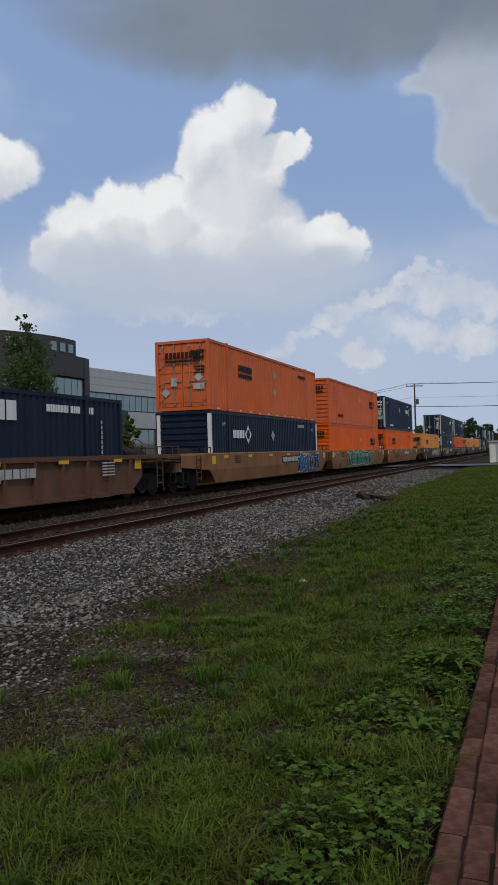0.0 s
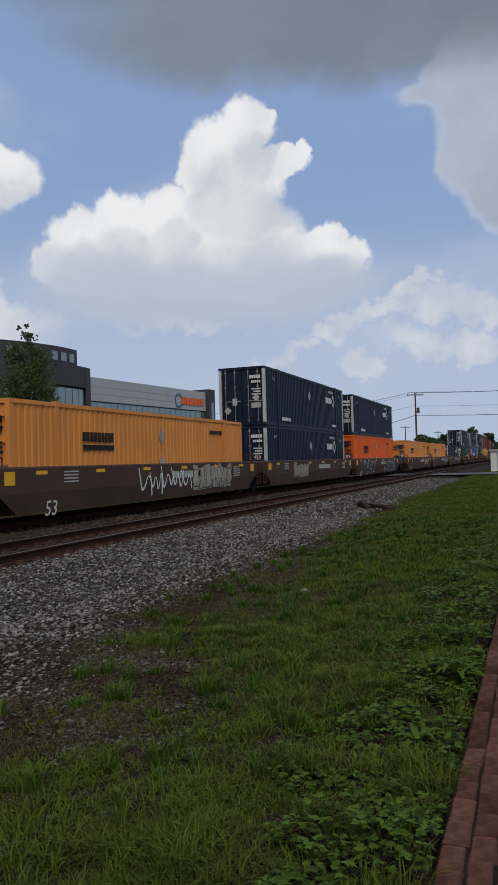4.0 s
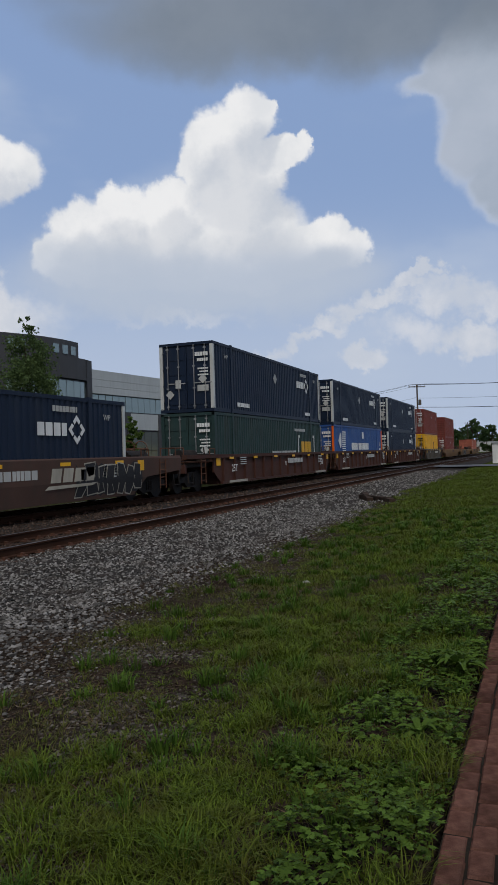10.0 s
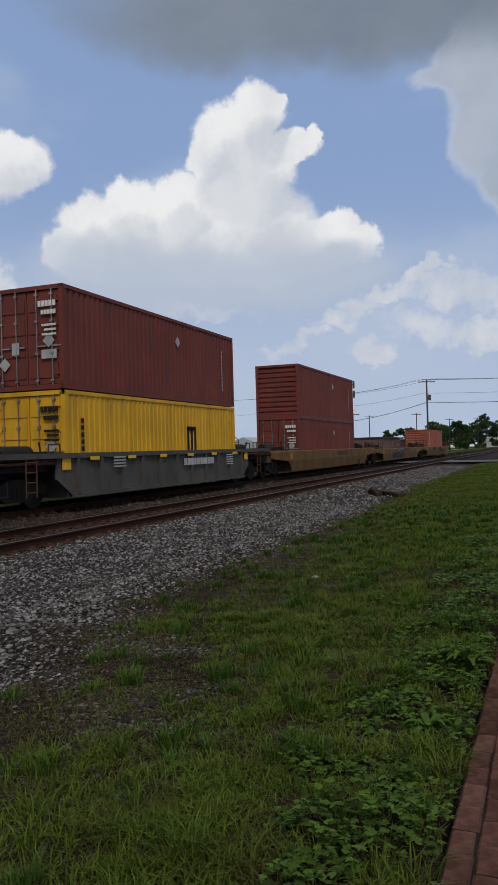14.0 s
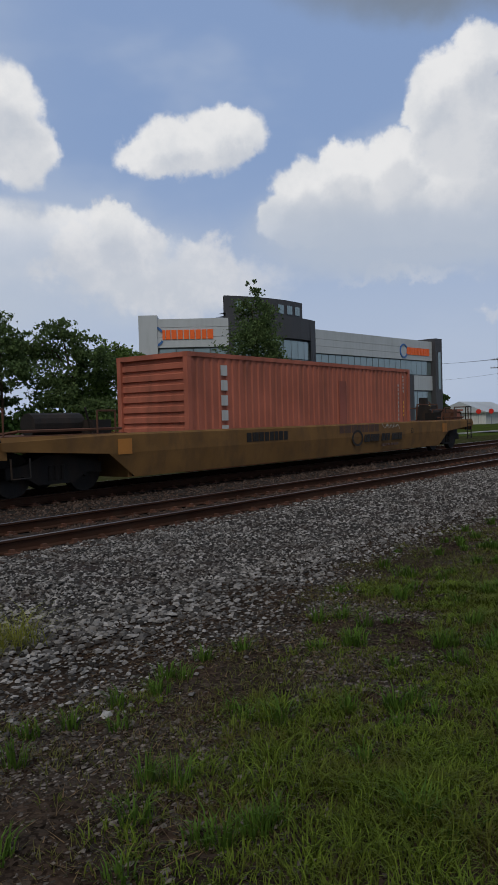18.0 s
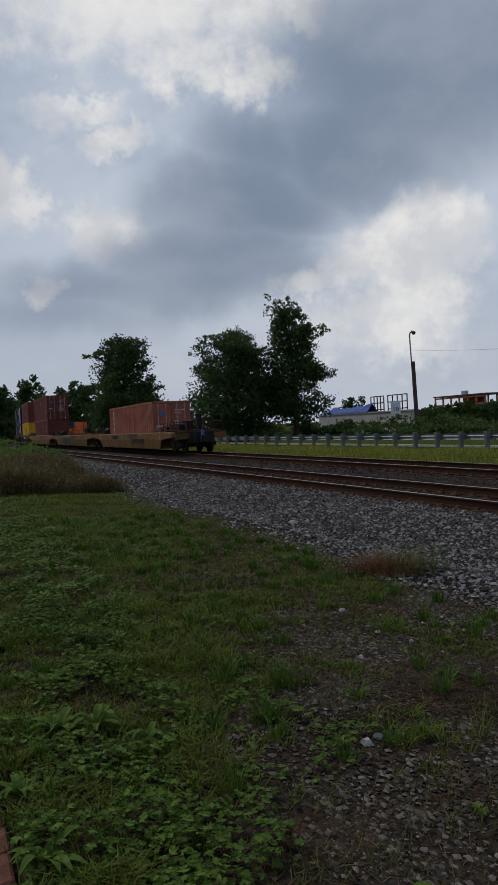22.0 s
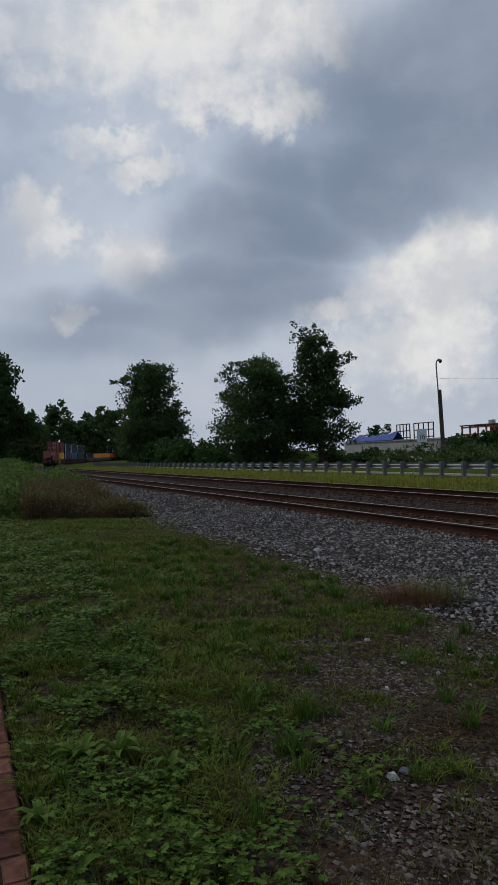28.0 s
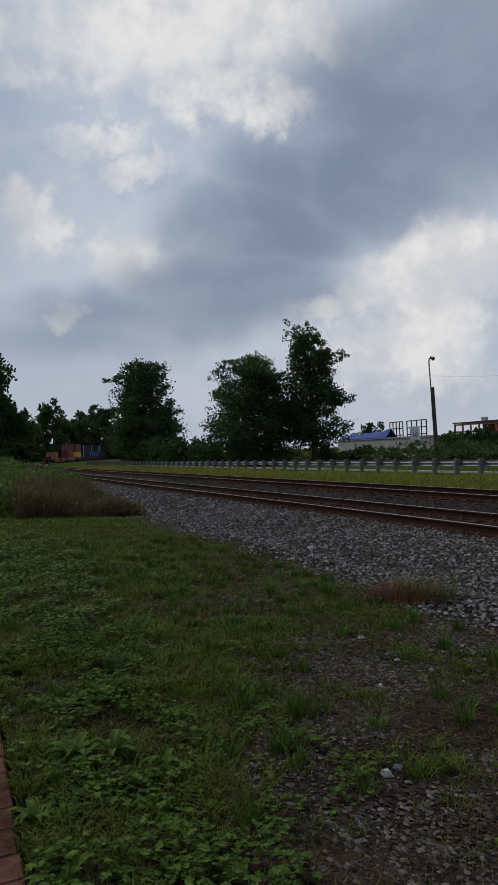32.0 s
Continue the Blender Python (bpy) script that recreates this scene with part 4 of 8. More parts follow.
def build_weeds():
    rng = np.random.default_rng(9)
    for name, spans, form, label in (("creeping_weeds", ((2.2, 7.2, 0.3, 2.6, 1850), (-7.2, -2.2, 0.2, 2.4, 1950)), (LEAF_V, LEAF_F), "lobed creeping weeds along the brick edging"),
                                     ("far_creeping_weeds", ((7.2, 14, 0.4, 3.4, 900), (14, 32, 0.4, 4.0, 260), (-14, -7.2, 0.2, 3.2, 900), (-22, -14, 0.2, 3.6, 420)), (CHIP_V, CHIP_F), "creeping weeds further along the path")):
        x, y = strewn(rng, spans)
        share = weed_share(x, y)
        ok = (y > path_edge(x) + 0.015) & (rng.uniform(0, 1, len(x)) < share)
        x, y, share = x[ok], y[ok], share[ok]
        n = len(x)
        tall = 0.03 + 0.12 * share * np.clip((patches(x, y, 0.34, 101) - 0.3) * 2.2, 0.05, 1.0)
        base = np.c_[x, y, lie(y) + rng.uniform(0.15, 1.0, n) ** 0.6 * tall]
        size = rng.uniform(0.018, 0.044, n) * (1 + 0.03 * np.clip(np.hypot(x, y) - 4, 0, 30))
        scatter(name, base, *form, size, rng.uniform(0, 6.3, n), rng.uniform(-0.45, 0.6, n), M_WEED, label, "weeds", 0.2, rng)


def build_rosette(x, y, size):
    """A broad-leaved plant: long arching leaves from one stem."""
    t = thing("broadleaf_plant", "broad-leaved green plant among the creeping weeds", "plant", "broadleaf plants", m=pose(x, y, float(lie(np.array(y))) - 0.01))
    rnd = random.Random(int(x * 100))
    for k in range(11):
        a, l, up = k * 2.4 + rnd.uniform(-0.2, 0.2), size * rnd.uniform(0.6, 1.1), rnd.uniform(0.45, 1.3)
        rows = []
        for i in range(6):
            u = i / 5
            w = size * 0.13 * math.sin(math.pi * min(0.97, 0.12 + 0.88 * u)) + 0.002
            r, z = l * u, l * (up * u * 1.6 - up * u * u * 1.2) + 0.02
            rows.append([(math.cos(a) * r - math.sin(a) * w * q, math.sin(a) * r + math.cos(a) * w * q, z + abs(q) * w * 0.45) for q in (-1, 0, 1)])
        part("leaf", Shape().sheet(rows), M_WEED, t)


def build_path():
    g = Shape()
    xs = [-32, -8, -1.3, -0.9, -0.45, 0, 0.45, 0.9, 1.3, 8, 32]
    edge = [float(path_edge(x)) for x in xs]
    g.sheet([[(x, e + d, z) for x, e in zip(xs, edge)] for d, z in ((-4.0, -0.14), (-4.0, -0.012), (0.0, -0.012), (0.0, -0.14))])
    bed = new("brick_path", g.mesh("path_bed", M_MORTAR))
    tagged(bed, "brick-paved path with a worn edging course", "path", kind="structure")
    return bed


def build_bricks(bed):
    """Edging course and the first field courses as bricks; last in the file's order of work."""
    kinds = []
    rnd = random.Random(3)
    for k in range(7):
        a, b, c = 0.099, 0.0495, 0.009
        j = lambda s=0.004: rnd.uniform(-s, s)
        g = Shape()
        low = [(-a + j(), -b + j(), -0.05), (a + j(), -b + j(), -0.05), (a + j(), b + j(), -0.05), (-a + j(), b + j(), -0.05)]
        mid = [(x, y, -c - rnd.uniform(0, 0.004)) for x, y, _ in low]
        top = [(x - math.copysign(c * rnd.uniform(0.7, 1.6), x), y - math.copysign(c * rnd.uniform(0.7, 1.6), y), rnd.uniform(-0.002, 0.002)) for x, y, _ in low]
        g.add(low + mid + top, [(0, 1, 5, 4), (1, 2, 6, 5), (2, 3, 7, 6), (3, 0, 4, 7), (4, 5, 9, 8), (5, 6, 10, 9), (6, 7, 11, 10), (7, 4, 8, 11), (8, 9, 10, 11)])
        kinds.append(g.mesh("brick", M_BRICK_R))
    rest = Shape()
    for row in range(26):
        y = -0.053 - row * 0.1055
        for i in range(-90 if row < 6 else -32, 90 if row < 6 else 33):
            x = (i + 0.5 * (row % 2)) * 0.204
            at = y + float(path_edge(x))
            if row < 5 and 1.9 < abs(x) < 7.7:
                m = pose(x + rnd.uniform(-0.003, 0.003), at + rnd.uniform(-0.003, 0.003), rnd.uniform(-0.006, 0.004), rnd.uniform(-1.8, 1.8), rnd.uniform(-1, 1), rnd.uniform(-1.2, 1.2))
                part("brick", kinds[rnd.randrange(7)], None, bed, m=m)
            else:
                rest.box(x - 0.0985, x + 0.0985, at - 0.049, at + 0.049, -0.05, rnd.uniform(-0.005, 0.003))
    tagged(part("far_bricks", rest, M_BRICK, bed, "further courses of red brick"), kind="stuff")


M_BRICK_R = M_BRICK.copy()
_n, _l = M_BRICK_R.node_tree.nodes, M_BRICK_R.node_tree.links
_p = _n["Principled BSDF"]
_s = _p.inputs["Base Color"].links[0].from_socket
_h = _n.new("ShaderNodeHueSaturation")
_r = _n.new("ShaderNodeMapRange")
_r.inputs[3].default_value, _r.inputs[4].default_value = 0.6, 1.3
_l.new(_n.new("ShaderNodeObjectInfo").outputs["Random"], _r.inputs[0])
_l.new(_r.outputs[0], _h.inputs["Value"])
_l.new(_s, _h.inputs["Color"])
_l.new(_h.outputs[0], _p.inputs["Base Color"])

build_ground()
build_ballast()
track_near = build_track("track_near", Y_NEAR, Z_NEAR, -430, 320, (-40, 45))
track_far = build_track("track_far", Y_FAR, Z_FAR, -430, 320, (-35, 35))
brick_path = build_path()
build_stones()
build_grass()
build_weeds()
for spot in ((5.65, 0.66, 0.22), (4.4, 0.74, 0.14), (-4.25, 0.62, 0.17), (-4.2, 0.8, 0.16), (-3.6, 0.36, 0.13), (-3.02, 0.4, 0.15), (-3.9, 1.0, 0.12)):
    build_rosette(*spot)


# ---- the train ----
def run(t):
    """How far the train has gone after t seconds."""
    u = min(t, 20.0)
    s = 18.9817 * u + 0.063785 * u ** 2 - 0.00724445 * u ** 3 + 0.000172023 * u ** 4
    return 0.982 * s + max(0.0, t - 20.0) * 17.95


def on_line(arc, z=0.0):
    p, turn = line(arc, Y_FAR, Z_FAR + z)
    return Matrix.Translation(p) @ Matrix.Rotation(turn, 4, "Z")


MOVERS = []      # (thing, place along the train, height above the rail)
CACHE = {}


def cached(key, make):
    if key not in CACHE:
        CACHE[key] = make()
    return CACHE[key]


def rib_wall(x0, x1, z0, z1, y, depth, pitch=0.28):
    """A corrugated side: flats and slopes, upright."""
    n = max(2, int(round((x1 - x0) / pitch)))
    p = (x1 - x0) / n
    xs = []
    for i in range(n):
        a = x0 + i * p
        xs += [(a, 0), (a + 0.38 * p, 0), (a + 0.5 * p, depth), (a + 0.88 * p, depth)]
    xs.append((x1, 0))
    return Shape().sheet([[(x, y + (d if y < 0 else -d), z) for x, d in xs] for z in (z0, z1)])


def wave_end(x, y0, y1, z0, z1, depth, pitch):
    """A corrugated end wall with ribs lying across."""
    n = max(2, int(round((z1 - z0) / pitch)))
    p = (z1 - z0) / n
    zs = []
    for i in range(n):
        a = z0 + i * p
        zs += [(a, 0), (a + 0.5 * p, 0), (a + 0.6 * p, depth), (a + 0.9 * p, depth)]
    zs.append((z1, 0))
    return Shape().sheet([[(x + (d if x < 0 else -d), y, z) for y in (y0, y1)] for z, d in zs])


HW = 1.22        # half a box's width


def letters(parent, text, x, y, z, size, material, m=None, label="", squeeze=1.0):
    """Readable writing on a box or a car."""
    key = ("text", text, size, material.name)

    def make():
        cu = bpy.data.curves.new("writing", "FONT")
        cu.body, cu.size, cu.align_x, cu.align_y = text, size, "CENTER", "CENTER"
        cu.extrude, cu.resolution_u = 0.003, 2
        ob = bpy.data.objects.new("writing", cu)
        me = bpy.data.meshes.new_from_object(ob)
        bpy.data.objects.remove(ob)
        me.materials.clear()
        me.materials.append(material)
        return me
    me = cached(key, make)
    base = m if m is not None else pose(x, y, z, 90, 0, 0)
    return part("writing", me, None, parent, label, base @ Matrix.Diagonal((squeeze, 1, 1, 1)))


def flat_marks(rows, y, thick=0.006):
    """Marks on the near side: x0, x1, z0, z1 each."""
    g = Shape()
    for x0, x1, z0, z1 in rows:
        g.box(x0, x1, y - thick, y, z0, z1)
    return g


def leaning(rows, y, lean=0.25):
    """Marks as flat_marks makes them, slanted forward."""
    g = Shape()
    for x0, x1, z0, z1 in rows:
        k = (z1 - z0) * lean
        g.add([(a, b, c) for b in (y - 0.006, y) for a, c in ((x0, z0), (x1, z0), (x1 + k, z1), (x0 + k, z1))],
              [(0, 1, 2, 3), (7, 6, 5, 4), (0, 4, 5, 1), (1, 5, 6, 2), (2, 6, 7, 3), (3, 7, 4, 0)])
    return g


def diamond(g, x, z, r, y, thick=0.006):
    pts = [(x - r, z), (x, z - r), (x + r, z), (x, z + r)]
    n = len(pts)
    g.add([(a, y - thick, b) for a, b in pts] + [(a, y, b) for a, b in pts],
          [(0, 1, 2, 3)] + [(i, (i + 1) % n, n + (i + 1) % n, n + i) for i in range(n)])
    return g


def word_bars(x, z, w, h, n, seed):
    """Plain blocks in the rhythm of lettering: uneven widths, narrow gaps."""
    rnd = random.Random(seed)
    wide = [rnd.choice((0.55, 0.9, 1.0, 1.15)) for _ in range(n)]
    k = w / sum(wide)
    out = []
    for v in wide:
        out.append((x, x + v * k * 0.82, z, z + h))
        x += v * k
    return out


def digit_column(ob, x, z, n, pitch, w, h, y, paint):
    """An upright row of blocks, one for each digit of a box's number."""
    me = cached(("digit", w, h, paint.name), lambda: Shape().box(0, w, -0.006, 0, 0, h).mesh("digit_block", paint))
    for k in range(n):
        part("digit_block", me, None, ob, m=pose(x, y, z + k * pitch))


def ring_mark(g, x, z, r, y):
    """A diamond-shaped ring of four chevrons."""
    corner = [Vector((math.cos(math.pi / 2 * k), math.sin(math.pi / 2 * k))) * r for k in range(4)]
    for k in range(4):
        c = corner[k]
        for n in (corner[(k + 1) % 4], corner[(k + 3) % 4]):
            e = c.lerp(n, 0.43)
            pts = [c, e, e * 0.62, c * 0.62]
            g.add([(x + p.x, yy, z + p.y) for yy in (y - 0.006, y) for p in pts], [(0, 1, 2, 3), (7, 6, 5, 4), (0, 4, 5, 1), (1, 5, 6, 2), (2, 6, 7, 3), (3, 7, 4, 0)])
    return g


def container(color, length, style, ends, label, seed=0, posts=None):
    """A steel box: its origin lies under its middle, at the bottom. ends: 'door' or 'wave' at the leading end."""
    hl, h = length / 2, 2.896
    long_box = length > 14
    ob = thing("shipping_container", label, "shipping container", "containers on the train")
    cn = color.name
    post_mat = posts or color
    for s in (-1, 1):
        part("side_wall", cached(("side", length, s, cn), lambda: rib_wall(-hl + 0.12, hl - 0.12, 0.16, h - 0.11, s * HW * 0.985, 0.03).mesh("side_wall", color)), None, ob)
    frame = cached(("frame", length, cn), lambda: frame_shape(hl, h, long_box).mesh("frame", color))
    part("frame", frame, None, ob)
    part("roof", cached(("roof", length, cn), lambda: Shape().box(-hl + 0.1, hl - 0.1, -HW + 0.06, HW - 0.06, h - 0.05, h - 0.015).mesh("roof", color)), None, ob)
    cp = cached(("post", length, post_mat.name), lambda: Shape().box(-0.07, 0.07, -0.07, 0.07, 0.12, h - 0.12).mesh("corner_post", post_mat))
    cast = cached(("cast", cn), lambda: Shape().box(-0.09, 0.09, -0.08, 0.08, -0.06, 0.06).mesh("corner_casting", color))
    for sx in (-1, 1):
        for sy in (-1, 1):
            part("corner_post", cp, None, ob, m=pose(sx * (hl - 0.07), sy * (HW - 0.07), 0))
            for z in (0.06, h - 0.06):
                part("corner_casting", cast, None, ob, m=pose(sx * (hl - 0.09), sy * (HW - 0.076), z))
    # the two end walls
    for sx in (-1, 1):
        kind = ends if sx < 0 else ("wave" if ends == "door" else "door")
        x = sx * (hl - 0.05)
        if kind == "wave":
            part("end_wall", cached(("wave", length, sx, cn), lambda: wave_end(x, -HW + 0.12, HW - 0.12, 0.14, h - 0.12, 0.05, 0.26).mesh("end_wall", color)), None, ob)
            continue
        for sy in (-1, 1):
            leaf = part("door", cached(("leaf", length, sx, sy, cn), lambda: door_leaf(x, sx, sy, h).mesh("door", color)), None, ob)
            for k in (0.35, 0.85):
                part("lock_rod", cached(("rod", length, sx, sy, k), lambda: lock_rod(x + sx * 0.05, sy * k, h).mesh("lock_rod", M_CHROME)), None, leaf)
    dress(ob, style, hl, h, seed, ends)
    return ob


def frame_shape(hl, h, long_box):
    g = Shape()
    for sy in (-1, 1):
        y0, y1 = sorted((sy * HW, sy * (HW - 0.09)))
        g.box(-hl, hl, y0, y1, h - 0.11, h)
        yb0, yb1 = sorted((sy * (HW - 0.025), sy * (HW - 0.10)))
        g.box(-hl, hl, yb0, yb1, 0.0, 0.17)
        if long_box:
            for sx in (-1, 1):
                x = sx * 6.05
                yy0, yy1 = sorted((sy * (HW + 0.012), sy * (HW - 0.10)))
                g.box(x - 0.09, x + 0.09, yy0, yy1, 0.0, h + 0.035)
    for sx in (-1, 1):
        x0, x1 = sorted((sx * hl, sx * (hl - 0.1)))
        g.box(x0, x1, -HW, HW, h - 0.12, h)
        g.box(x0, x1, -HW, HW, 0.0, 0.14)
    g.box(-hl + 0.1, hl - 0.1, -HW + 0.1, HW - 0.1, 0.08, 0.14)
    return g


def door_leaf(x, sx, sy, h):
    g = Shape()
    y0, y1 = sorted((sy * 0.015, sy * (HW - 0.15)))
    x0, x1 = sorted((x, x - sx * 0.05))
    g.box(x0, x1, y0, y1, 0.16, h - 0.14)
    for k in range(4):
        z = 0.32 + k * 0.62
        a, b = sorted((x, x + sx * 0.022))
        g.box(a, b, y0 + 0.06, y1 - 0.06, z, z + 0.42)
    for k in range(4):
        z = 0.4 + k * 0.68
        a, b = sorted((x, x + sx * 0.05))
        yy0, yy1 = sorted((sy * (HW - 0.15), sy * (HW - 0.30)))
        g.box(a, b, yy0, yy1, z, z + 0.07)
    return g


def lock_rod(x, y, h):
    g = Shape().tube((x, y, 0.12), (x, y, h - 0.1), 0.022, n=6)
    for z in (0.25, 1.0, 1.9, h - 0.25):
        g.box(x - 0.035, x + 0.035, y - 0.05, y + 0.05, z - 0.03, z + 0.03)
    g.box(x - 0.02, x + 0.02, y - 0.3, y, 1.18, 1.22)
    return g


def dress(ob, style, hl, h, seed, ends):
    """Marks: badge blocks, placards, number lines."""
    y = -HW - 0.002
    rnd = random.Random(seed)
    if style in ("ring", "ring_fore"):
        bx = hl - 4.6 if style == "ring" else -5.6
        g = flat_marks(word_bars(bx, 1.78, 1.4, 0.36, 4, 11), y)
        ring_mark(g, bx + 1.85, 1.96, 0.42, y)
        part("badge", g, M_WHITE, ob, "white block badge with a ring of diamonds")
        part("number_line", flat_marks(word_bars(hl - 3.9, 2.45, 1.2, 0.16, 8, seed), y), M_GREYWHITE, ob)
        part("number_line", flat_marks(word_bars(hl - 3.1, 0.3, 1.0, 0.16, 7, seed + 1), y), M_WHITE, ob)
        part("number_line", flat_marks(word_bars(-hl + 2.6, 0.3, 1.5, 0.18, 9, seed + 2), y), M_WHITE, ob)
        p = diamond(Shape(), -0.2, 1.95, 0.28, y)
        part("placard", p, M_GREYWHITE, ob, "pale diamond placard")
        letters(ob, "WP", hl - 1.1, y, 2.35, 0.26, M_GREYWHITE)
        letters(ob, "WP", -hl + 1.4, y, 2.35, 0.26, M_GREYWHITE)
    elif style == "word":
        part("badge", flat_marks(word_bars(-hl + 3.3, 1.85, 1.75, 0.28, 9, 21), y), M_MARK, ob, "black block lettering in the rhythm of a word")
        part("badge_line", flat_marks([(-hl + 3.3, -hl + 5.05, 1.6, 1.75)], y), M_MARK, ob)
        for z in (2.1, 1.2):
            part("placard", diamond(Shape(), 0.25, z, 0.24, y), M_GREYWHITE, ob, "pale diamond placard")
        part("number_line", flat_marks(word_bars(hl - 3.6, 2.3, 1.3, 0.14, 8, seed), y), M_MARK, ob)
        for k in range(12):
            part("reflective_tape", cached("tape", lambda: Shape().box(-0.14, 0.14, -HW + 0.013, -HW + 0.022, 0.05, 0.10).mesh("reflective_tape", M_WHITE)), None, ob, m=pose(-hl + 0.9 + k * (2 * hl - 1.8) / 11, 0, 0))
    elif style == "word_end":
        part("badge", flat_marks(word_bars(hl - 3.3, 1.75, 1.75, 0.28, 9, 21), y), M_MARK, ob, "black block lettering in the rhythm of a word")
        part("badge_line", flat_marks([(hl - 3.3, hl - 1.55, 1.5, 1.65)], y), M_MARK, ob)
        part("placard", diamond(Shape(), 1.2, 1.9, 0.24, y), M_GREYWHITE, ob, "pale diamond placard")
        part("number_line", flat_marks(word_bars(-hl + 2.3, 0.5, 1.5, 0.15, 8, seed), y), M_MARK, ob)
    elif style == "bracket":
        x = hl - 4.6
        part("bracket", flat_marks([(x, x + 0.12, 0.25, 2.1), (x, x + 0.32, 1.95, 2.1), (x, x + 0.32, 0.25, 0.4),
                                    (x + 3.1, x + 3.22, 0.25, 2.1), (x + 2.9, x + 3.22, 1.95, 2.1), (x + 2.9, x + 3.22, 0.25, 0.4)], y), M_WHITE, ob, "white square brackets")
        part("badge", flat_marks(word_bars(x + 0.6, 0.75, 2.1, 1.0, 3, 33), y), M_YELLOW, ob, "yellow block badge between brackets")
        part("slogan", flat_marks(word_bars(x - 4.4, 0.95, 4.0, 0.3, 17, 34), y), M_GREYWHITE, ob)
        part("number_line", flat_marks(word_bars(x - 0.6, 2.3, 2.0, 0.14, 10, 35), y), M_GREYWHITE, ob)
    elif style == "lines":
        g = Shape()
        for k in range(10):
            g.box(-hl + 2.0 + 0.05 * abs(k - 5), -hl + 3.2, y - 0.006, y, 1.15 + k * 0.14, 1.22 + k * 0.14)
        diamond(g, -hl + 1.7, 1.85, 0.55, y)
        part("badge", g, M_WHITE, ob, "white arrow of stripes")
        part("badge_word", flat_marks(word_bars(-3.1, 1.22, 1.9, 0.5, 5, 41) + word_bars(-0.9, 1.22, 3.5, 0.5, 10, 42), y), M_WHITE, ob, "tall white block lettering")
        part("panel_patch", flat_marks([(0.35, 0.9, 2.05, 2.55), (hl - 1.2, hl - 0.75, 0.7, 1.3)], y), M_WHITE, ob)
        letters(ob, "53", hl - 1.0, y, 1.65, 0.5, M_GREYWHITE)
        for sx in (-1, 1):
            part("end_trim", Shape().box(sx * hl - 0.16, sx * hl + 0.005, -HW - 0.008, -HW + 0.1, 0.1, h - 0.1), M_ORANGE, ob, "orange corner trim")
    elif style == "arch":
        g = Shape()
        for k in range(3):
            x = hl - 4.6 + k * 0.3
            g.box(x, x + 0.16, y - 0.006, y, 0.75, 2.0 - 0.05 * k)
        g.box(hl - 4.6, hl - 3.84, y - 0.006, y, 1.88, 2.02)
        g.box(hl - 4.62, hl - 3.82, y - 0.006, y, 0.25, 0.55)
        part("badge", g, M_MARK, ob, "black badge of three upright bars")
        digit_column(ob, -hl + 0.75, 0.4, 9, 0.2, 0.15, 0.13, y, M_MARK)
    elif style == "column":
        digit_column(ob, hl - 1.0, 0.75, 11, 0.15, 0.055, 0.09, y, M_GREYWHITE)
        digit_column(ob, hl - 0.6, 2.05, 5, 0.13, 0.055, 0.08, y, M_GREYWHITE)
        digit_column(ob, hl - 0.6, 1.2, 4, 0.15, 0.055, 0.08, y, M_REFLECT)
        for k in range(6):
            a, z = -hl + 1.25, 0.45 + k * 0.38
            bars = [(a, a + 0.26, z, z + 0.26)]
            part("block_letter", flat_marks(bars, y), M_GREYWHITE, ob, "white block letter")
        part("repair_patch", flat_marks([(1.0, 1.45, 0.95, 2.35)], y - 0.0), M_PATCH, ob, "darker welded patch")
    elif style == "plain":
        digit_column(ob, hl - 1.28, 0.6, 11, 0.15, 0.08, 0.11, y, M_GREYWHITE)
        g = diamond(Shape(), 0.9, 2.1, 0.2, y)
        part("placard", g, M_GREYWHITE, ob, "pale diamond placard")
    # placards and plates on the leading end
    x = -hl - 0.012
    if ends == "door":
        for yy, z, r in ((-0.75, 1.35, 0.2), (0.75, 0.75, 0.2)):
            g = Shape().add([(x - 0.012, yy - r, z), (x - 0.012, yy, z - r), (x - 0.012, yy + r, z), (x - 0.012, yy, z + r)], [(0, 1, 2, 3)])
            part("placard", g, M_GREYWHITE, ob, "pale diamond placard on the door")
        part("end_plate", Shape().box(x - 0.004, x, -1.0, -0.5, 0.85, 1.1), M_GREYWHITE, ob, "pale plate on the door")
        part("end_plate", Shape().box(x - 0.004, x, 0.25, 0.5, 1.0, 1.35), M_GREYWHITE, ob, "pale plate on the door")
        paint = M_WHITE if style in ("ring", "column", "plain", "lines", "bracket") else M_MARK
        for z, h2, n, w in ((2.3, 0.16, 5, 0.12), (2.08, 0.12, 5, 0.1), (1.75, 0.06, 6, 0.08), (1.62, 0.06, 5, 0.08), (1.49, 0.06, 6, 0.08)):
            for k in range(n):
                part("digit_block", cached(("end_digit", h2, w, paint.name, 0), lambda: Shape().box(-0.03, 0.0, 0, w * 0.75, 0, h2).mesh("digit_block", paint)), None, ob, m=pose(x, -1.0 + k * w, z))
    if ends == "wave" and style in ("column", "plain"):
        for z, n, w in ((2.3, 6, 0.11), (2.12, 4, 0.11), (1.6, 5, 0.1), (1.45, 4, 0.1), (1.3, 5, 0.1), (1.05, 4, 0.1)):
            for k in range(n):
                part("digit_block", cached(("rear_digit", w), lambda: Shape().box(0.0, 0.03, 0, w * 0.7, 0, 0.08).mesh("digit_block", M_GREYWHITE)), None, ob, m=pose(hl + 0.012, 0.2 + k * w, z))
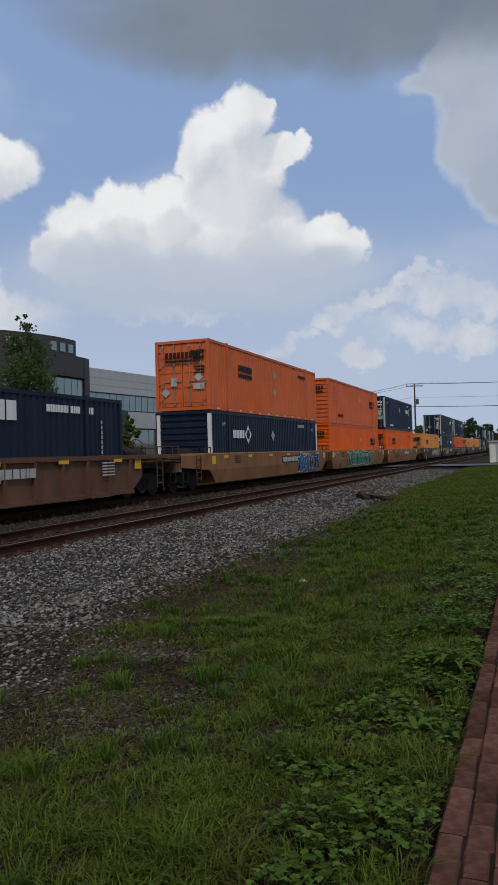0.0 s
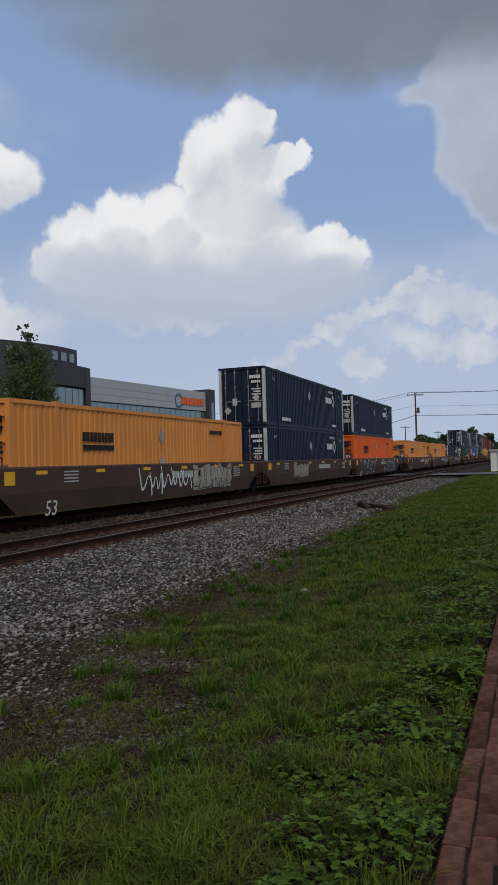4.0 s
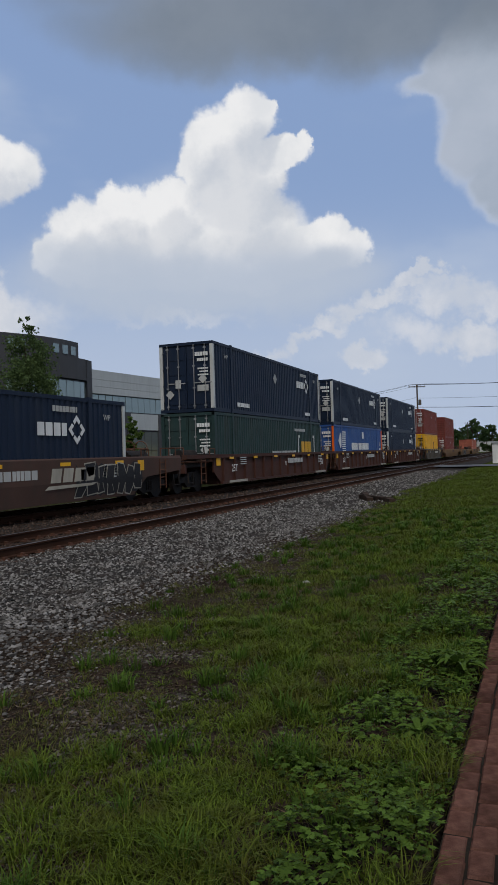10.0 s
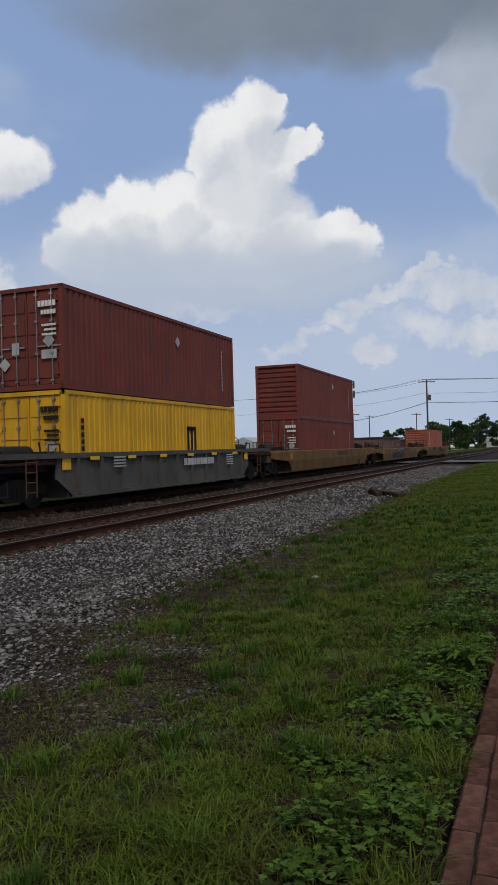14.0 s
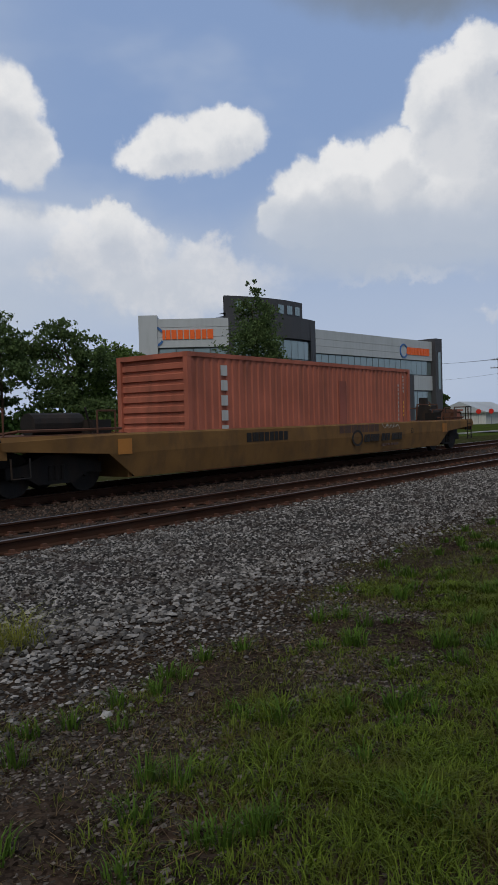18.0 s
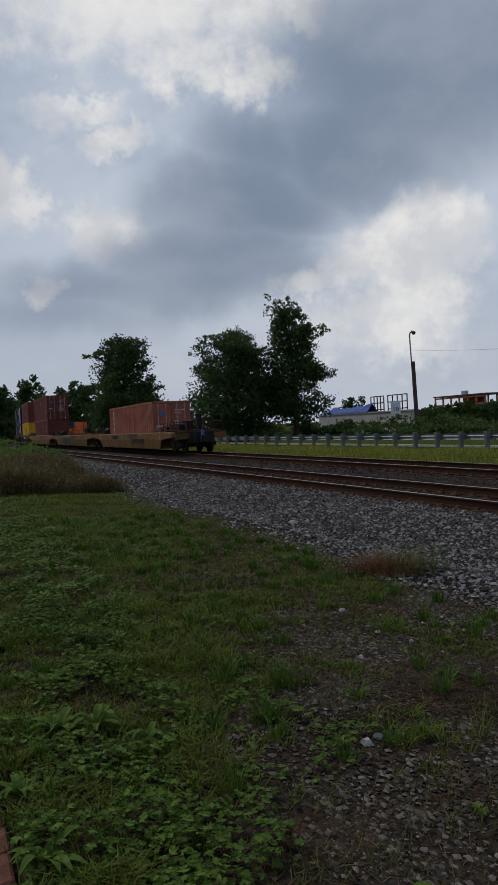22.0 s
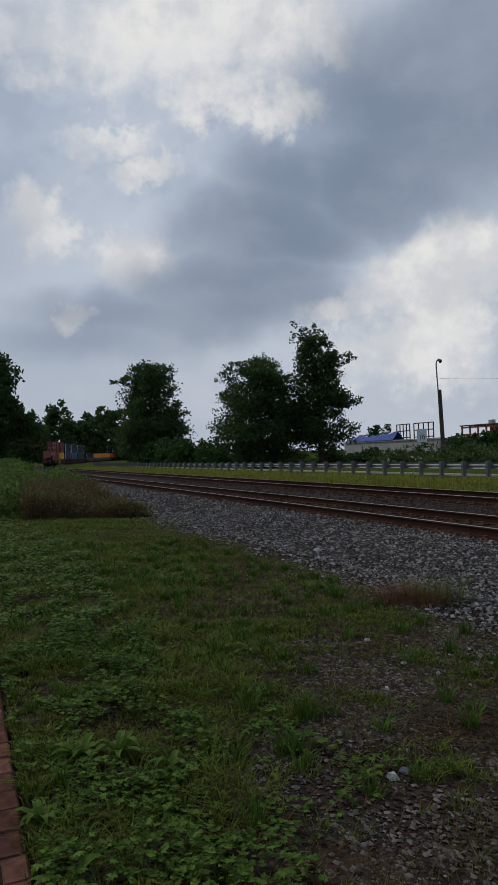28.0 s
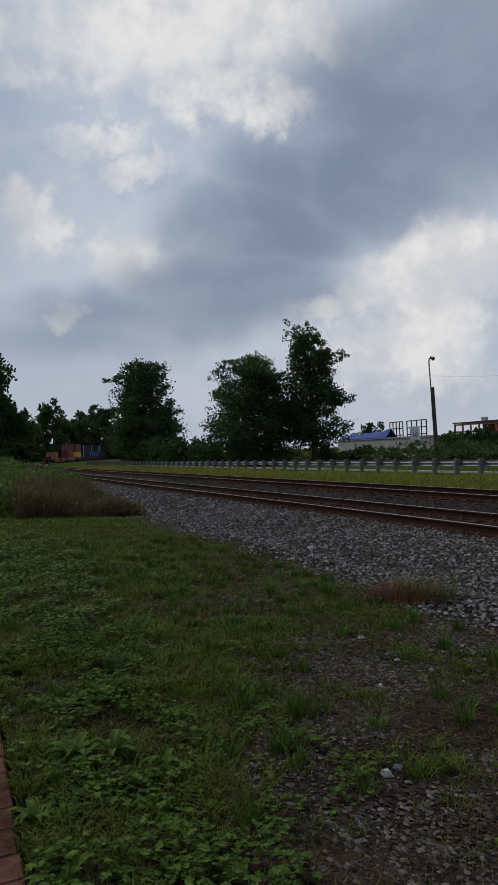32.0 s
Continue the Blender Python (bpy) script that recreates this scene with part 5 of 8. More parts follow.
        part("end_plate", Shape().box(hl + 0.012, hl + 0.03, -0.75, -0.5, 2.0, 2.25), M_SIGN_BLUE, ob, "blue plate on the rear door")
        part("end_plate", Shape().box(hl + 0.012, hl + 0.03, -1.0, -0.6, 1.3, 1.42), M_GREYWHITE, ob, "pale plate on the rear door")
    if style in ("word", "word_end"):
        b = Shape()
        for k in range(9):
            b.box(x - 0.05, x - 0.04, -0.85 + k * 0.18, -0.72 + k * 0.18, 2.15, 2.4)
        b.box(x - 0.05, x - 0.04, -0.85, 0.72, 1.98, 2.07)
        part("end_word", b, M_MARK, ob, "black block lettering on the end")


M_PATCH = pigment("dull_red_patch", (0.27, 0.085, 0.06), 0.7, vary=0.2, grime=0.5)
M_FADED = pigment("faded_orange_plate", (0.36, 0.15, 0.035), 0.7, vary=0.2, grime=0.4)
WHEEL_R = 0.44


def wheel_set():
    def make():
        g = Shape().tube((0, -0.72, 0), (0, 0.72, 0), 0.08, n=10)
        for s in (-1, 1):
            g.tube((0, s * 0.68, 0), (0, s * 0.81, 0), WHEEL_R, n=24)
            g.tube((0, s * 0.66, 0), (0, s * 0.685, 0), WHEEL_R + 0.025, n=24)
            g.tube((0, s * 0.81, 0), (0, s * 0.90, 0), 0.13, n=12)
        return g.mesh("wheel_set", M_BLACK)
    return cached("wheel_set", make)


def truck_frame():
    def make():
        g = Shape()
        for s in (-1, 1):
            y0, y1 = sorted((s * 0.86, s * 1.02))
            g.prism(((-1.2, 0.38), (-1.2, 0.60), (-0.75, 0.64), (-0.35, 0.80), (0.35, 0.80), (0.75, 0.64), (1.2, 0.60), (1.2, 0.38), (0.8, 0.42), (0.45, 0.22), (-0.45, 0.22), (-0.8, 0.42)), y0, y1)
            for x in (-0.16, 0.0, 0.16):
                g.tube((x, s * 1.0, 0.30), (x, s * 1.0, 0.60), 0.06, n=8)
        g.box(-0.2, 0.2, -1.0, 1.0, 0.52, 0.78)
        return g.mesh("truck_frame", M_BLACK)
    return cached("truck_frame", make)


WHEELS = []


def truck(parent, x):
    t = part("truck", truck_frame(), None, parent, "black cast truck with two axles", pose(x, 0, 0))
    for dx in (-0.9, 0.9):
        w = part("wheel_set", wheel_set(), None, t, m=pose(dx, 0, WHEEL_R))
        WHEELS.append(w)


def ladder(x, y, z0, z1, rungs=5, w=0.42):
    g = Shape()
    for s in (-0.5, 0.5):
        g.tube((x + s * w, y, z0), (x + s * w, y, z1), 0.02, n=6)
    for k in range(rungs):
        z = z0 + (z1 - z0) * (k + 0.5) / rungs
        g.tube((x - w / 2, y, z), (x + w / 2, y, z), 0.016, n=6)
    return g


def hoop(x, y0, y1, z0, z1):
    return Shape().path([(x, y0, z0), (x, y0, z1), (x, y1, z1), (x, y1, z0)], 0.022, 6)


def well_car(material, half, left, right, style, label, seed=0, top=1.45, low=0.24):
    """One unit of a well car. half: half the well; left, right: 'joint' (a truck shared with the next unit) or 'end'."""
    ob = thing("well_car", label, "rail car", "cars of the train")
    rnd = random.Random(seed)
    reach = {"joint": 1.62, "end": 3.35}
    xl, xr = -half - reach[left], half + reach[right]
    crease = 0.78 if style == "smooth" else 0.8
    for s in (-1, 1):
        y, yi = s * 1.5, s * 1.42
        g = Shape()
        if style == "smooth":
            # upper girder over the whole length, lower plate drawn in, with raked ends
            g.sheet([[(xl, y, crease + 0.16), (xl, y, top - 0.1), (xl, y * 0.97, top)], [(-half - 0.75, y, crease), (-half - 0.75, y, top - 0.04), (-half - 0.75, y * 0.97, top)],
                     [(half + 0.75, y, crease), (half + 0.75, y, top - 0.04), (half + 0.75, y * 0.97, top)], [(xr, y, crease + 0.16), (xr, y, top - 0.1), (xr, y * 0.97, top)]])
            g.sheet([[(-half - 0.75, y, crease), (half + 0.75, y, crease)], [(-half + 0.05, yi, low), (half - 0.05, yi, low)]])
            g.sheet([[(-half + 0.05, yi, low), (half - 0.05, yi, low)], [(-half + 0.05, yi - s * 0.25, low), (half - 0.05, yi - s * 0.25, low)]])
            g.box(-half - 0.7, half + 0.7, min(y * 0.97, y * 0.87), max(y * 0.97, y * 0.87), top - 0.05, top)
        else:
            y0, y1 = sorted((s * 1.47, s * 1.40))
            g.prism(((-half - 0.7, top), (half + 0.7, top), (half + 0.7, 0.75), (half - 0.1, low), (-half + 0.1, low), (-half - 0.7, 0.75)), y0, y1)
            y0, y1 = sorted((s * 1.56, s * 1.36))
            g.box(xl, xr, y0, y1, top - 0.14, top)
            g.box(-half, half, y0, y1, low, low + 0.1)
        part("side_girder", g, material, ob)
        if style != "smooth":
            n = int(half * 2 / 1.17)
            rib = cached(("rib", material.name, top, low), lambda: Shape().box(-0.05, 0.05, -0.045, 0.045, low + 0.06, top - 0.1).mesh("rib", material))
            for k in range(n + 1):
                part("rib", rib, None, ob, m=pose(-half + 0.2 + k * (2 * half - 0.4) / n, s * 1.515, 0))
    part("well_floor", Shape().box(-half, half, -1.25, 1.25, low + 0.0, low + 0.06), M_BLACK, ob)
    plate = M_REFLECT if material != M_FEC else M_FADED
    for side, x, s in ((left, -half, -1), (right, half, 1)):
        r = reach[side]
        x1 = x + s * r
        a, b = sorted((x + s * 0.1, x1 - s * 0.05))
        part("end_platform", Shape().box(a, b, -1.2, 1.2, 0.98, 1.12), M_BLACK, ob)
        a, b = sorted((x, x + s * 0.12))
        part("bulkhead", Shape().box(a, b, -1.38, 1.38, low, top - 0.02), material, ob)
        g = None if material is M_FEC else ladder(x + s * (r * 0.55 if side == "end" else 1.1), -1.53, 0.35, top - 0.1, 4)
        if g:
            part("ladder", g, M_RUST, ob)
        # walkway grating over the end, a deep sill, stirrups and gear boxes
        a, b = sorted((x + s * 0.15, x1 - s * 0.1))
        for yy in (-1.42, -0.95, -0.48, 0.0, 0.48, 0.95):
            part("walkway_board", Shape().box(a, b, yy, yy + 0.4, 1.16, 1.21), M_RUST, ob)
        part("end_sill", Shape().box(min(x1, x1 - s * 0.14), max(x1, x1 - s * 0.14), -1.46, 1.46, 0.78, 1.1), material, ob)
        part("stirrup", Shape().path([(x1 - s * 0.2, -1.48, 0.8), (x1 - s * 0.2, -1.5, 0.42), (x1 - s * 0.62, -1.5, 0.42), (x1 - s * 0.62, -1.48, 0.8)], 0.02, 5), M_BLACK, ob)
        g0, g1 = sorted((x + s * 0.35, x + s * 0.85))
        part("gear_box", Shape().box(g0, g1, -1.15, -0.7, 1.21, 1.5), M_BLACK, ob)
        part("pipe", Shape().path([(x + s * 0.2, -1.3, 1.3), (x1 - s * 0.5, -1.3, 1.3), (x1 - s * 0.35, -1.1, 1.26), (x1 - s * 0.3, 0.9, 1.26)], 0.03, 5), M_RUST, ob)
        part("brake_lever", Shape().tube((x + s * 0.95, -1.2, 1.2), (x + s * 1.15, -1.25, 1.75), 0.025, n=6), M_BLACK, ob)
        if side == "end":
            part("grab_rail", Shape().path([(x + s * 0.5, -1.44, 1.2), (x + s * 0.5, -1.44, 1.68), (x + s * 1.0, -1.44, 1.68), (x + s * 1.0, -1.44, 1.2)], 0.022, 6), M_RUST, ob)
            truck(ob, x + s * 1.75)
            c = Shape().box(min(x1, x1 + s * 0.75), max(x1, x1 + s * 0.75), -0.14, 0.14, 0.62, 0.92)
            c.box(x1 + s * 0.55 - 0.15, x1 + s * 0.55 + 0.15, -0.2, 0.2, 0.58, 0.96)
            part("coupler", c, M_BLACK, ob, "dark iron coupler")
            part("handrail", hoop(x1 - s * 0.15, -1.35, -0.75, 1.1, 1.72), M_RUST, ob)
            part("handrail", hoop(x1 - s * 0.15, 0.75, 1.35, 1.1, 1.72), M_RUST, ob)
            hose = Shape().path([(x1 + s * 0.1, -0.35, 0.8), (x1 + s * 0.2, -0.4, 0.5), (x1 + s * 0.35, -0.38, 0.32), (x1 + s * 0.5, -0.3, 0.4)], 0.03, 6)
            part("brake_hose", hose, M_BLACK, ob)
            tank = Shape().tube((x + s * 0.8, -0.6, 1.42), (x + s * 2.1, -0.6, 1.42), 0.24, n=14)
            part("air_tank", tank, M_BLACK, ob)
            hub = Vector((x1 - s * 0.3, 0.5, 1.75))
            wh = Shape().sheet([[hub + Vector((0.02 * math.sin(q), (0.28 + 0.02 * math.cos(q)) * math.cos(p), (0.28 + 0.02 * math.cos(q)) * math.sin(p)))
                                 for q in np.linspace(0, 2 * math.pi, 6)] for p in np.linspace(0, 2 * math.pi, 17)])
            part("brake_post", Shape().tube((x1 - s * 0.3, 0.5, 1.1), (x1 - s * 0.3, 0.5, 1.75), 0.03, n=6).tube((x1 - s * 0.3, 0.23, 1.75), (x1 - s * 0.3, 0.77, 1.75), 0.018, n=5), M_RUST, ob)
            part("brake_wheel", wh, M_RUST, ob)
        else:
            if s < 0:
                truck(ob, x1)
            part("cross_bar", Shape().box(min(x1, x1 - s * 0.4), max(x1, x1 - s * 0.4), -1.45, 1.45, 1.12, 1.3), M_BLACK, ob)
            part("handrail", hoop(x1 - s * 0.35, -1.42, -0.9, 1.2, 1.75), M_RUST, ob)
    # plates along the side
    yel = cached(("reflector", top), lambda: Shape().box(-0.24, 0.24, -1.508, -1.5, top - 0.21, top - 0.11).mesh("reflector", M_REFLECT))
    yz = -0.06 if style != "smooth" else 0.0
    for k in range(6 if material is not M_FEC else 0):
        part("reflector", yel, None, ob, m=pose(-half + 1.0 + k * (2 * half - 2.0) / 5, yz, 0.0))
    part("hazard_plate", Shape().box(-half - 0.5, -half - 0.1, -1.51, -1.5, top - 0.45, top - 0.12), plate, ob, "yellow warning plate")
    part("hazard_plate", Shape().box(half + 0.15, half + 0.55, -1.51, -1.5, top - 0.45, top - 0.12), plate, ob, "yellow warning plate")
    if material is M_TAN:
        part("number_plate", Shape().box(0.35, 3.25, -1.506, -1.5, 0.86, 1.22), M_BLACK, ob, "dark painted number field")
        yz -= 0.006
    part("number_line", flat_marks(word_bars(0.5, 0.92, 2.6, 0.24, 11, seed), -1.5 + yz), M_GREYWHITE if material is not M_FEC else M_BROWN, ob)
    if material is not M_FEC:
        for x, z, n in ((half - 1.9, 0.85, 5), (-half + 2.0, 1.0, 4)):
            for k in range(n):
                part("data_line", flat_marks([(x, x + 0.7, z + k * 0.09, z + k * 0.09 + 0.04)], -1.5 + yz), M_MARK if material is M_TAN else M_GREYWHITE, ob)
    return ob


def rear_gear(ob, x):
    """The jumble of iron on the last car's open end: brake stand, valves, pipes, a marker at the coupler."""
    part("brake_stand", Shape().box(x + 2.2, x + 2.42, 0.1, 0.4, 1.2, 2.15).box(x + 2.1, x + 2.5, 0.0, 0.5, 1.2, 1.32), M_BLACK, ob)
    part("valve_block", Shape().box(x + 1.2, x + 1.75, -0.55, 0.1, 1.2, 1.78).tube((x + 1.45, -0.62, 1.5), (x + 1.45, -0.5, 1.5), 0.16, n=10), M_BLACK, ob)
    part("gear_case", Shape().box(x + 1.75, x + 2.1, -1.3, -0.8, 1.2, 1.62), M_RUST, ob)
    for y0, z in ((-1.35, 1.5), (-0.95, 1.62), (-0.3, 1.85)):
        part("pipe", Shape().path([(x + 0.4, y0, 1.2), (x + 0.5, y0, z), (x + 2.9, y0 + 0.2, z), (x + 3.1, y0 + 0.25, 1.1)], 0.028, 6), M_RUST, ob)
    part("grab_iron", Shape().path([(x + 2.6, -1.46, 0.75), (x + 2.6, -1.48, 1.72), (x + 3.2, -1.48, 1.72), (x + 3.2, -1.46, 0.75)], 0.022, 6), M_BLACK, ob)
    part("side_step", ladder(x + 2.9, -1.5, 0.4, 1.15, 3), M_BLACK, ob)
    part("end_marker", Shape().box(x + 3.95, x + 4.05, -0.2, -0.04, 0.98, 1.24).tube((x + 4.0, -0.12, 1.24), (x + 4.0, -0.12, 1.32), 0.04, n=8), M_SIGN_BLUE, ob, "blue tail marker above the coupler")
    part("draft_box", Shape().box(x + 2.9, x + 3.6, -0.7, 0.7, 0.55, 1.15), M_BLACK, ob)


def spray(ob, x0, x1, z0, z1, fill, edge, seed, y=None, thin=1.0):
    """Sprayed paint: a filled ragged patch, then tall looping letters with a dark outline, lying on the side plates."""
    rnd = random.Random(seed)

    def on(x, z, lift):
        yy = y if y is not None else -1.5 + 0.08 * max(0.0, min(1.0, (0.78 - z) / 0.54))
        return (x, yy - lift, z)

    n = max(12, int((x1 - x0) / 0.16))
    if fill:
        rows = []
        top = [z1 - rnd.uniform(0, 0.22) * (z1 - z0) for _ in range(n + 1)]
        low = [z0 + rnd.uniform(0, 0.10) * (z1 - z0) for _ in range(n + 1)]
        for u in (0.0, 0.25, 0.5, 0.78, 1.0):
            rows.append([on(x0 + (x1 - x0) * i / n + rnd.uniform(-0.04, 0.04), low[i] + (top[i] - low[i]) * u, 0.006) for i in range(n + 1)])
        part("sprayed_patch", Shape().sheet(rows), fill, ob, "sprayed paint patch")
    h = z1 - z0
    if fill:
        # fat leaning bars with a bright edge and a dark heart
        k = max(3, int((x1 - x0) / 0.5))
        step = (x1 - x0) / k
        for i in range(k):
            a, tilt, half = x0 + (i + 0.5) * step, rnd.uniform(-0.3, 0.3), step * rnd.uniform(0.22, 0.42)
            b, t = z0 + h * rnd.uniform(0.04, 0.2), z0 + h * rnd.uniform(0.72, 0.95)
            waist = rnd.uniform(-0.1, 0.1)
            for name, paint, grow, lift in (("sprayed_edge", edge, 0.035, 0.009), ("sprayed_bar", rnd.choice((fill, M_SPRAYDARK if edge is not M_SPRAYDARK else fill)), 0.0, 0.012)):
                rows = []
                for u in (0.0, 0.3, 0.6, 1.0):
                    mid = a + tilt * (u - 0.5) * h + waist * math.sin(u * 3.1)
                    wide = half * (1.0 + 0.35 * math.sin(u * 6 + i)) + grow
                    z = (b - grow) + (t - b + 2 * grow) * u
                    rows.append([on(mid - wide, z, lift), on(mid + wide, z + 0.06 * math.sin(i), lift)])
                part(name, Shape().sheet(rows), paint, ob)
        return
    k = max(3, int((x1 - x0) / 0.8))
    step = (x1 - x0) / k
    for i in range(k):
        a = x0 + i * step
        m = rnd.randrange(4, 7)
        pts = [np.array((a + ((q + rnd.uniform(-0.3, 0.3)) / (m - 1)) * step * 1.15, z0 + (rnd.uniform(0.02, 0.2) if q % 2 else rnd.uniform(0.75, 0.98)) * h)) for q in range(m)]
        fine = [pts[0]]
        for p, q, r in zip(pts, pts[1:], pts[2:]):
            b, e = (p + q) / 2, (q + r) / 2
            for u in np.linspace(0, 1, 7):
                fine.append((1 - u) ** 2 * b + 2 * u * (1 - u) * q + u ** 2 * e)
        fine.append(pts[-1])
        left, right = [], []
        for m in range(len(fine)):
            d = fine[min(m + 1, len(fine) - 1)] - fine[max(m - 1, 0)]
            nn = np.array((-d[1], d[0])) / (np.linalg.norm(d) + 1e-6)
            w = 0.042 * thin * (0.75 + 0.35 * math.sin(m * 0.5 + seed))
            left.append(on(*(fine[m] + nn * w), 0.012)), right.append(on(*(fine[m] - nn * w), 0.012))
        part("sprayed_stroke", Shape().sheet([left, right]), edge, ob)


def place(ob, at, z=0.0):
    MOVERS.append((ob, at, z))


def box_on(car_at, color, length, style, ends, label, z, seed, posts=None):
    ob = container(color, length, style, ends, label, seed, posts)
    place(ob, car_at, z)
    return ob


LONG, SHORT = 16.15, 12.19
K = 0.982
BOX0, BOX1 = 0.30, 3.235


def build_train():
    W = LONG / 2 + 0.1
    # lead unit: ribbed car with one navy box
    c = well_car(M_TTX, W, "joint", "end", "ribbed", "brown ribbed well car with a single navy container", 1)
    spray(c, -2.4, 1.6, 0.7, 1.15, None, M_SPRAYPALE, 5, -1.57)
    place(c, 13.9 * K)
    part("badge", leaning(word_bars(-0.6, 0.72, 1.5, 0.4, 3, 52), -1.575), M_FADED, c, "faded tan block badge")
    b = box_on(13.9 * K, M_NAVY, LONG, "plain", "door", "navy blue ribbed container riding low in a well", BOX0, 2)
    part("badge", flat_marks(word_bars(2.0, 2.1, 0.85, 0.5, 2, 53), -HW - 0.002), M_WHITE, b, "white block lettering")
    for x, w, n in ((4.05, 1.05, 9), (5.2, 0.5, 4), (6.06, 0.36, 2)):
        part("badge_word", flat_marks(word_bars(x, 2.38, w, 0.2, n, int(x * 7)), -HW - 0.002), M_WHITE, b, "small white block lettering")
    # brown three-unit car
    at = [37.6, 57.3, 77.2]
    ends = [("end", "joint"), ("joint", "joint"), ("joint", "end")]
    for i, (a, e) in enumerate(zip(at, ends)):
        c = well_car(M_TAN, W, *e, "smooth", "faded brown well car unit with sprayed paint on its side", 10 + i)
        place(c, a * K)
        if i == 0:
            spray(c, 3.0, 7.4, 0.26, 1.44, M_SPRAYBLUE, M_WHITE, 3)
            letters(c, "A", 1.0, -1.512, 0.75, 0.3, M_MARK)
        if i == 1:
            spray(c, -4.3, 3.6, 0.26, 1.44, M_TEAL, M_WHITE, 8)
            letters(c, "53", 0, 0, 0, 0.58, M_MARK, m=pose(-6.6, -1.447, 0.32, 98.4, 0, 0))
            letters(c, "125 T", -8.0, -1.512, 1.2, 0.22, M_WHITE)
        if i == 2:
            letters(c, "53", 0, 0, 0, 0.58, M_MARK, m=pose(-6.9, -1.447, 0.32, 98.4, 0, 0))
            letters(c, "B", -0.6, -1.512, 1.0, 0.24, M_MARK)
            letters(c, "125 T", -8.4, -1.512, 1.2, 0.22, M_WHITE)
            spray(c, -5.2, -2.6, 0.4, 1.3, None, M_SPRAYDARK, 17)
    box_on(at[0] * K, M_NAVY, LONG, "ring_fore", "wave", "navy container with white corner posts and white badge", BOX0, 3, M_WHITE)
    box_on(at[0] * K, M_ORANGE_FADED, LONG, "word", "door", "faded orange container with black lettering, stacked on top", BOX1, 4)
    box_on(at[1] * K, M_ORANGE, LONG, "word_end", "wave", "bright orange container with black lettering", BOX0, 5)
    box_on(at[1] * K, M_ORANGE_FADED, LONG, "word_end", "wave", "faded orange container stacked on a brighter one", BOX1, 6)
    box_on(at[2] * K, M_ORANGE, LONG, "word", "door", "bright orange container under a navy one", BOX0, 7)
    box_on(at[2] * K, M_NAVY, LONG, "ring", "door", "navy container with pale corner posts, stacked on orange", BOX1, 8, M_ALU)
    # dark brown three-unit car
    at = [101.15, 121.0, 140.6]
    for i, (a, e) in enumerate(zip(at, ends)):
        c = well_car(M_BROWN, W, *e, "smooth", "dark brown well car unit covered in sprayed letters", 20 + i)
        place(c, a * K)
        if i == 0:
            spray(c, -2.0, 2.0, 0.35, 1.4, None, M_WHITE, 31)
            spray(c, 2.2, 6.0, 0.4, 1.4, M_SPRAYPALE, M_SPRAYDARK, 32)
            letters(c, "53", 0, 0, 0, 0.58, M_WHITE, m=pose(-6.7, -1.447, 0.32, 98.4, 0, 0))
        if i == 1:
            spray(c, -4.6, -1.8, 0.5, 1.3, M_SPRAYPALE, M_SPRAYDARK, 33)
        if i == 2:
            spray(c, -5.2, -1.8, 0.25, 1.35, M_SPRAYDARK, M_WHITE, 34)
            spray(c, 2.0, 7.4, 0.3, 1.4, M_SPRAYDARK, M_WHITE, 35)
            letters(c, "53", 0, 0, 0, 0.58, M_WHITE, m=pose(-7.0, -1.447, 0.32, 98.4, 0, 0))
    box_on(at[0] * K, M_AMBER, LONG, "word", "door", "amber container with black lettering riding low in a well", BOX0, 9)
    box_on(at[1] * K, M_NAVY, LONG, "ring", "door", "navy container with a white badge, lower of two", BOX0, 10, M_ALU)
    box_on(at[1] * K, M_NAVY, LONG, "ring", "door", "navy container with a white badge, upper of two", BOX1, 11, M_ALU)
    box_on(at[2] * K, M_ORANGE, LONG, "word", "door", "bright orange container under a navy one", BOX0, 12)
    box_on(at[2] * K, M_NAVY, LONG, "ring", "door", "navy container with pale corner posts, stacked on orange", BOX1, 13, M_ALU)
    # second dark brown three-unit car
    at = [164.7, 184.9, 204.6]
    for i, (a, e) in enumerate(zip(at, ends)):
        c = well_car(M_BROWN, W, *e, "smooth", "dark brown well car unit with white block lettering", 30 + i)
        place(c, a * K)
        part("badge", leaning(word_bars(3.6, 0.8, 2.2, 0.38, 4, 51), -1.506), M_SPRAYPALE, c, "tan leaning block badge on the side")
        part("badge_swoosh", Shape().add([(3.35, -1.509, 0.62), (5.6, -1.509, 0.66), (5.9, -1.509, 0.74), (3.5, -1.509, 0.72)], [(0, 1, 2, 3)]), M_SPRAYPALE, c, "tan bar below the badge")
        letters(c, "53", 0, 0, 0, 0.58, M_WHITE, m=pose(-6.7, -1.447, 0.32, 98.4, 0, 0))
        letters(c, "BCA"[i], 0.0, -1.512, 1.02, 0.24, M_WHITE)
        if i == 2:
            spray(c, 4.8, 8.6, 0.3, 1.35, M_SPRAYDARK, M_SPRAYPALE, 36)
        if i == 1:
            spray(c, 6.4, 7.8, 0.6, 1.4, None, M_WHITE, 37)
    box_on(at[0] * K, M_AMBER, LONG, "word", "door", "amber container with black lettering riding low in a well", BOX0, 14)
    box_on(at[1] * K, M_AMBER, LONG, "word", "door", "amber container with black lettering riding low in a well", BOX0, 15)
    box_on(at[2] * K, M_NAVY, LONG, "ring", "door", "navy container with pale corner posts riding low", BOX0, 16, M_ALU)
    # oxide-red ribbed three-unit car
    at = [228.45, 248.3, 268.0]
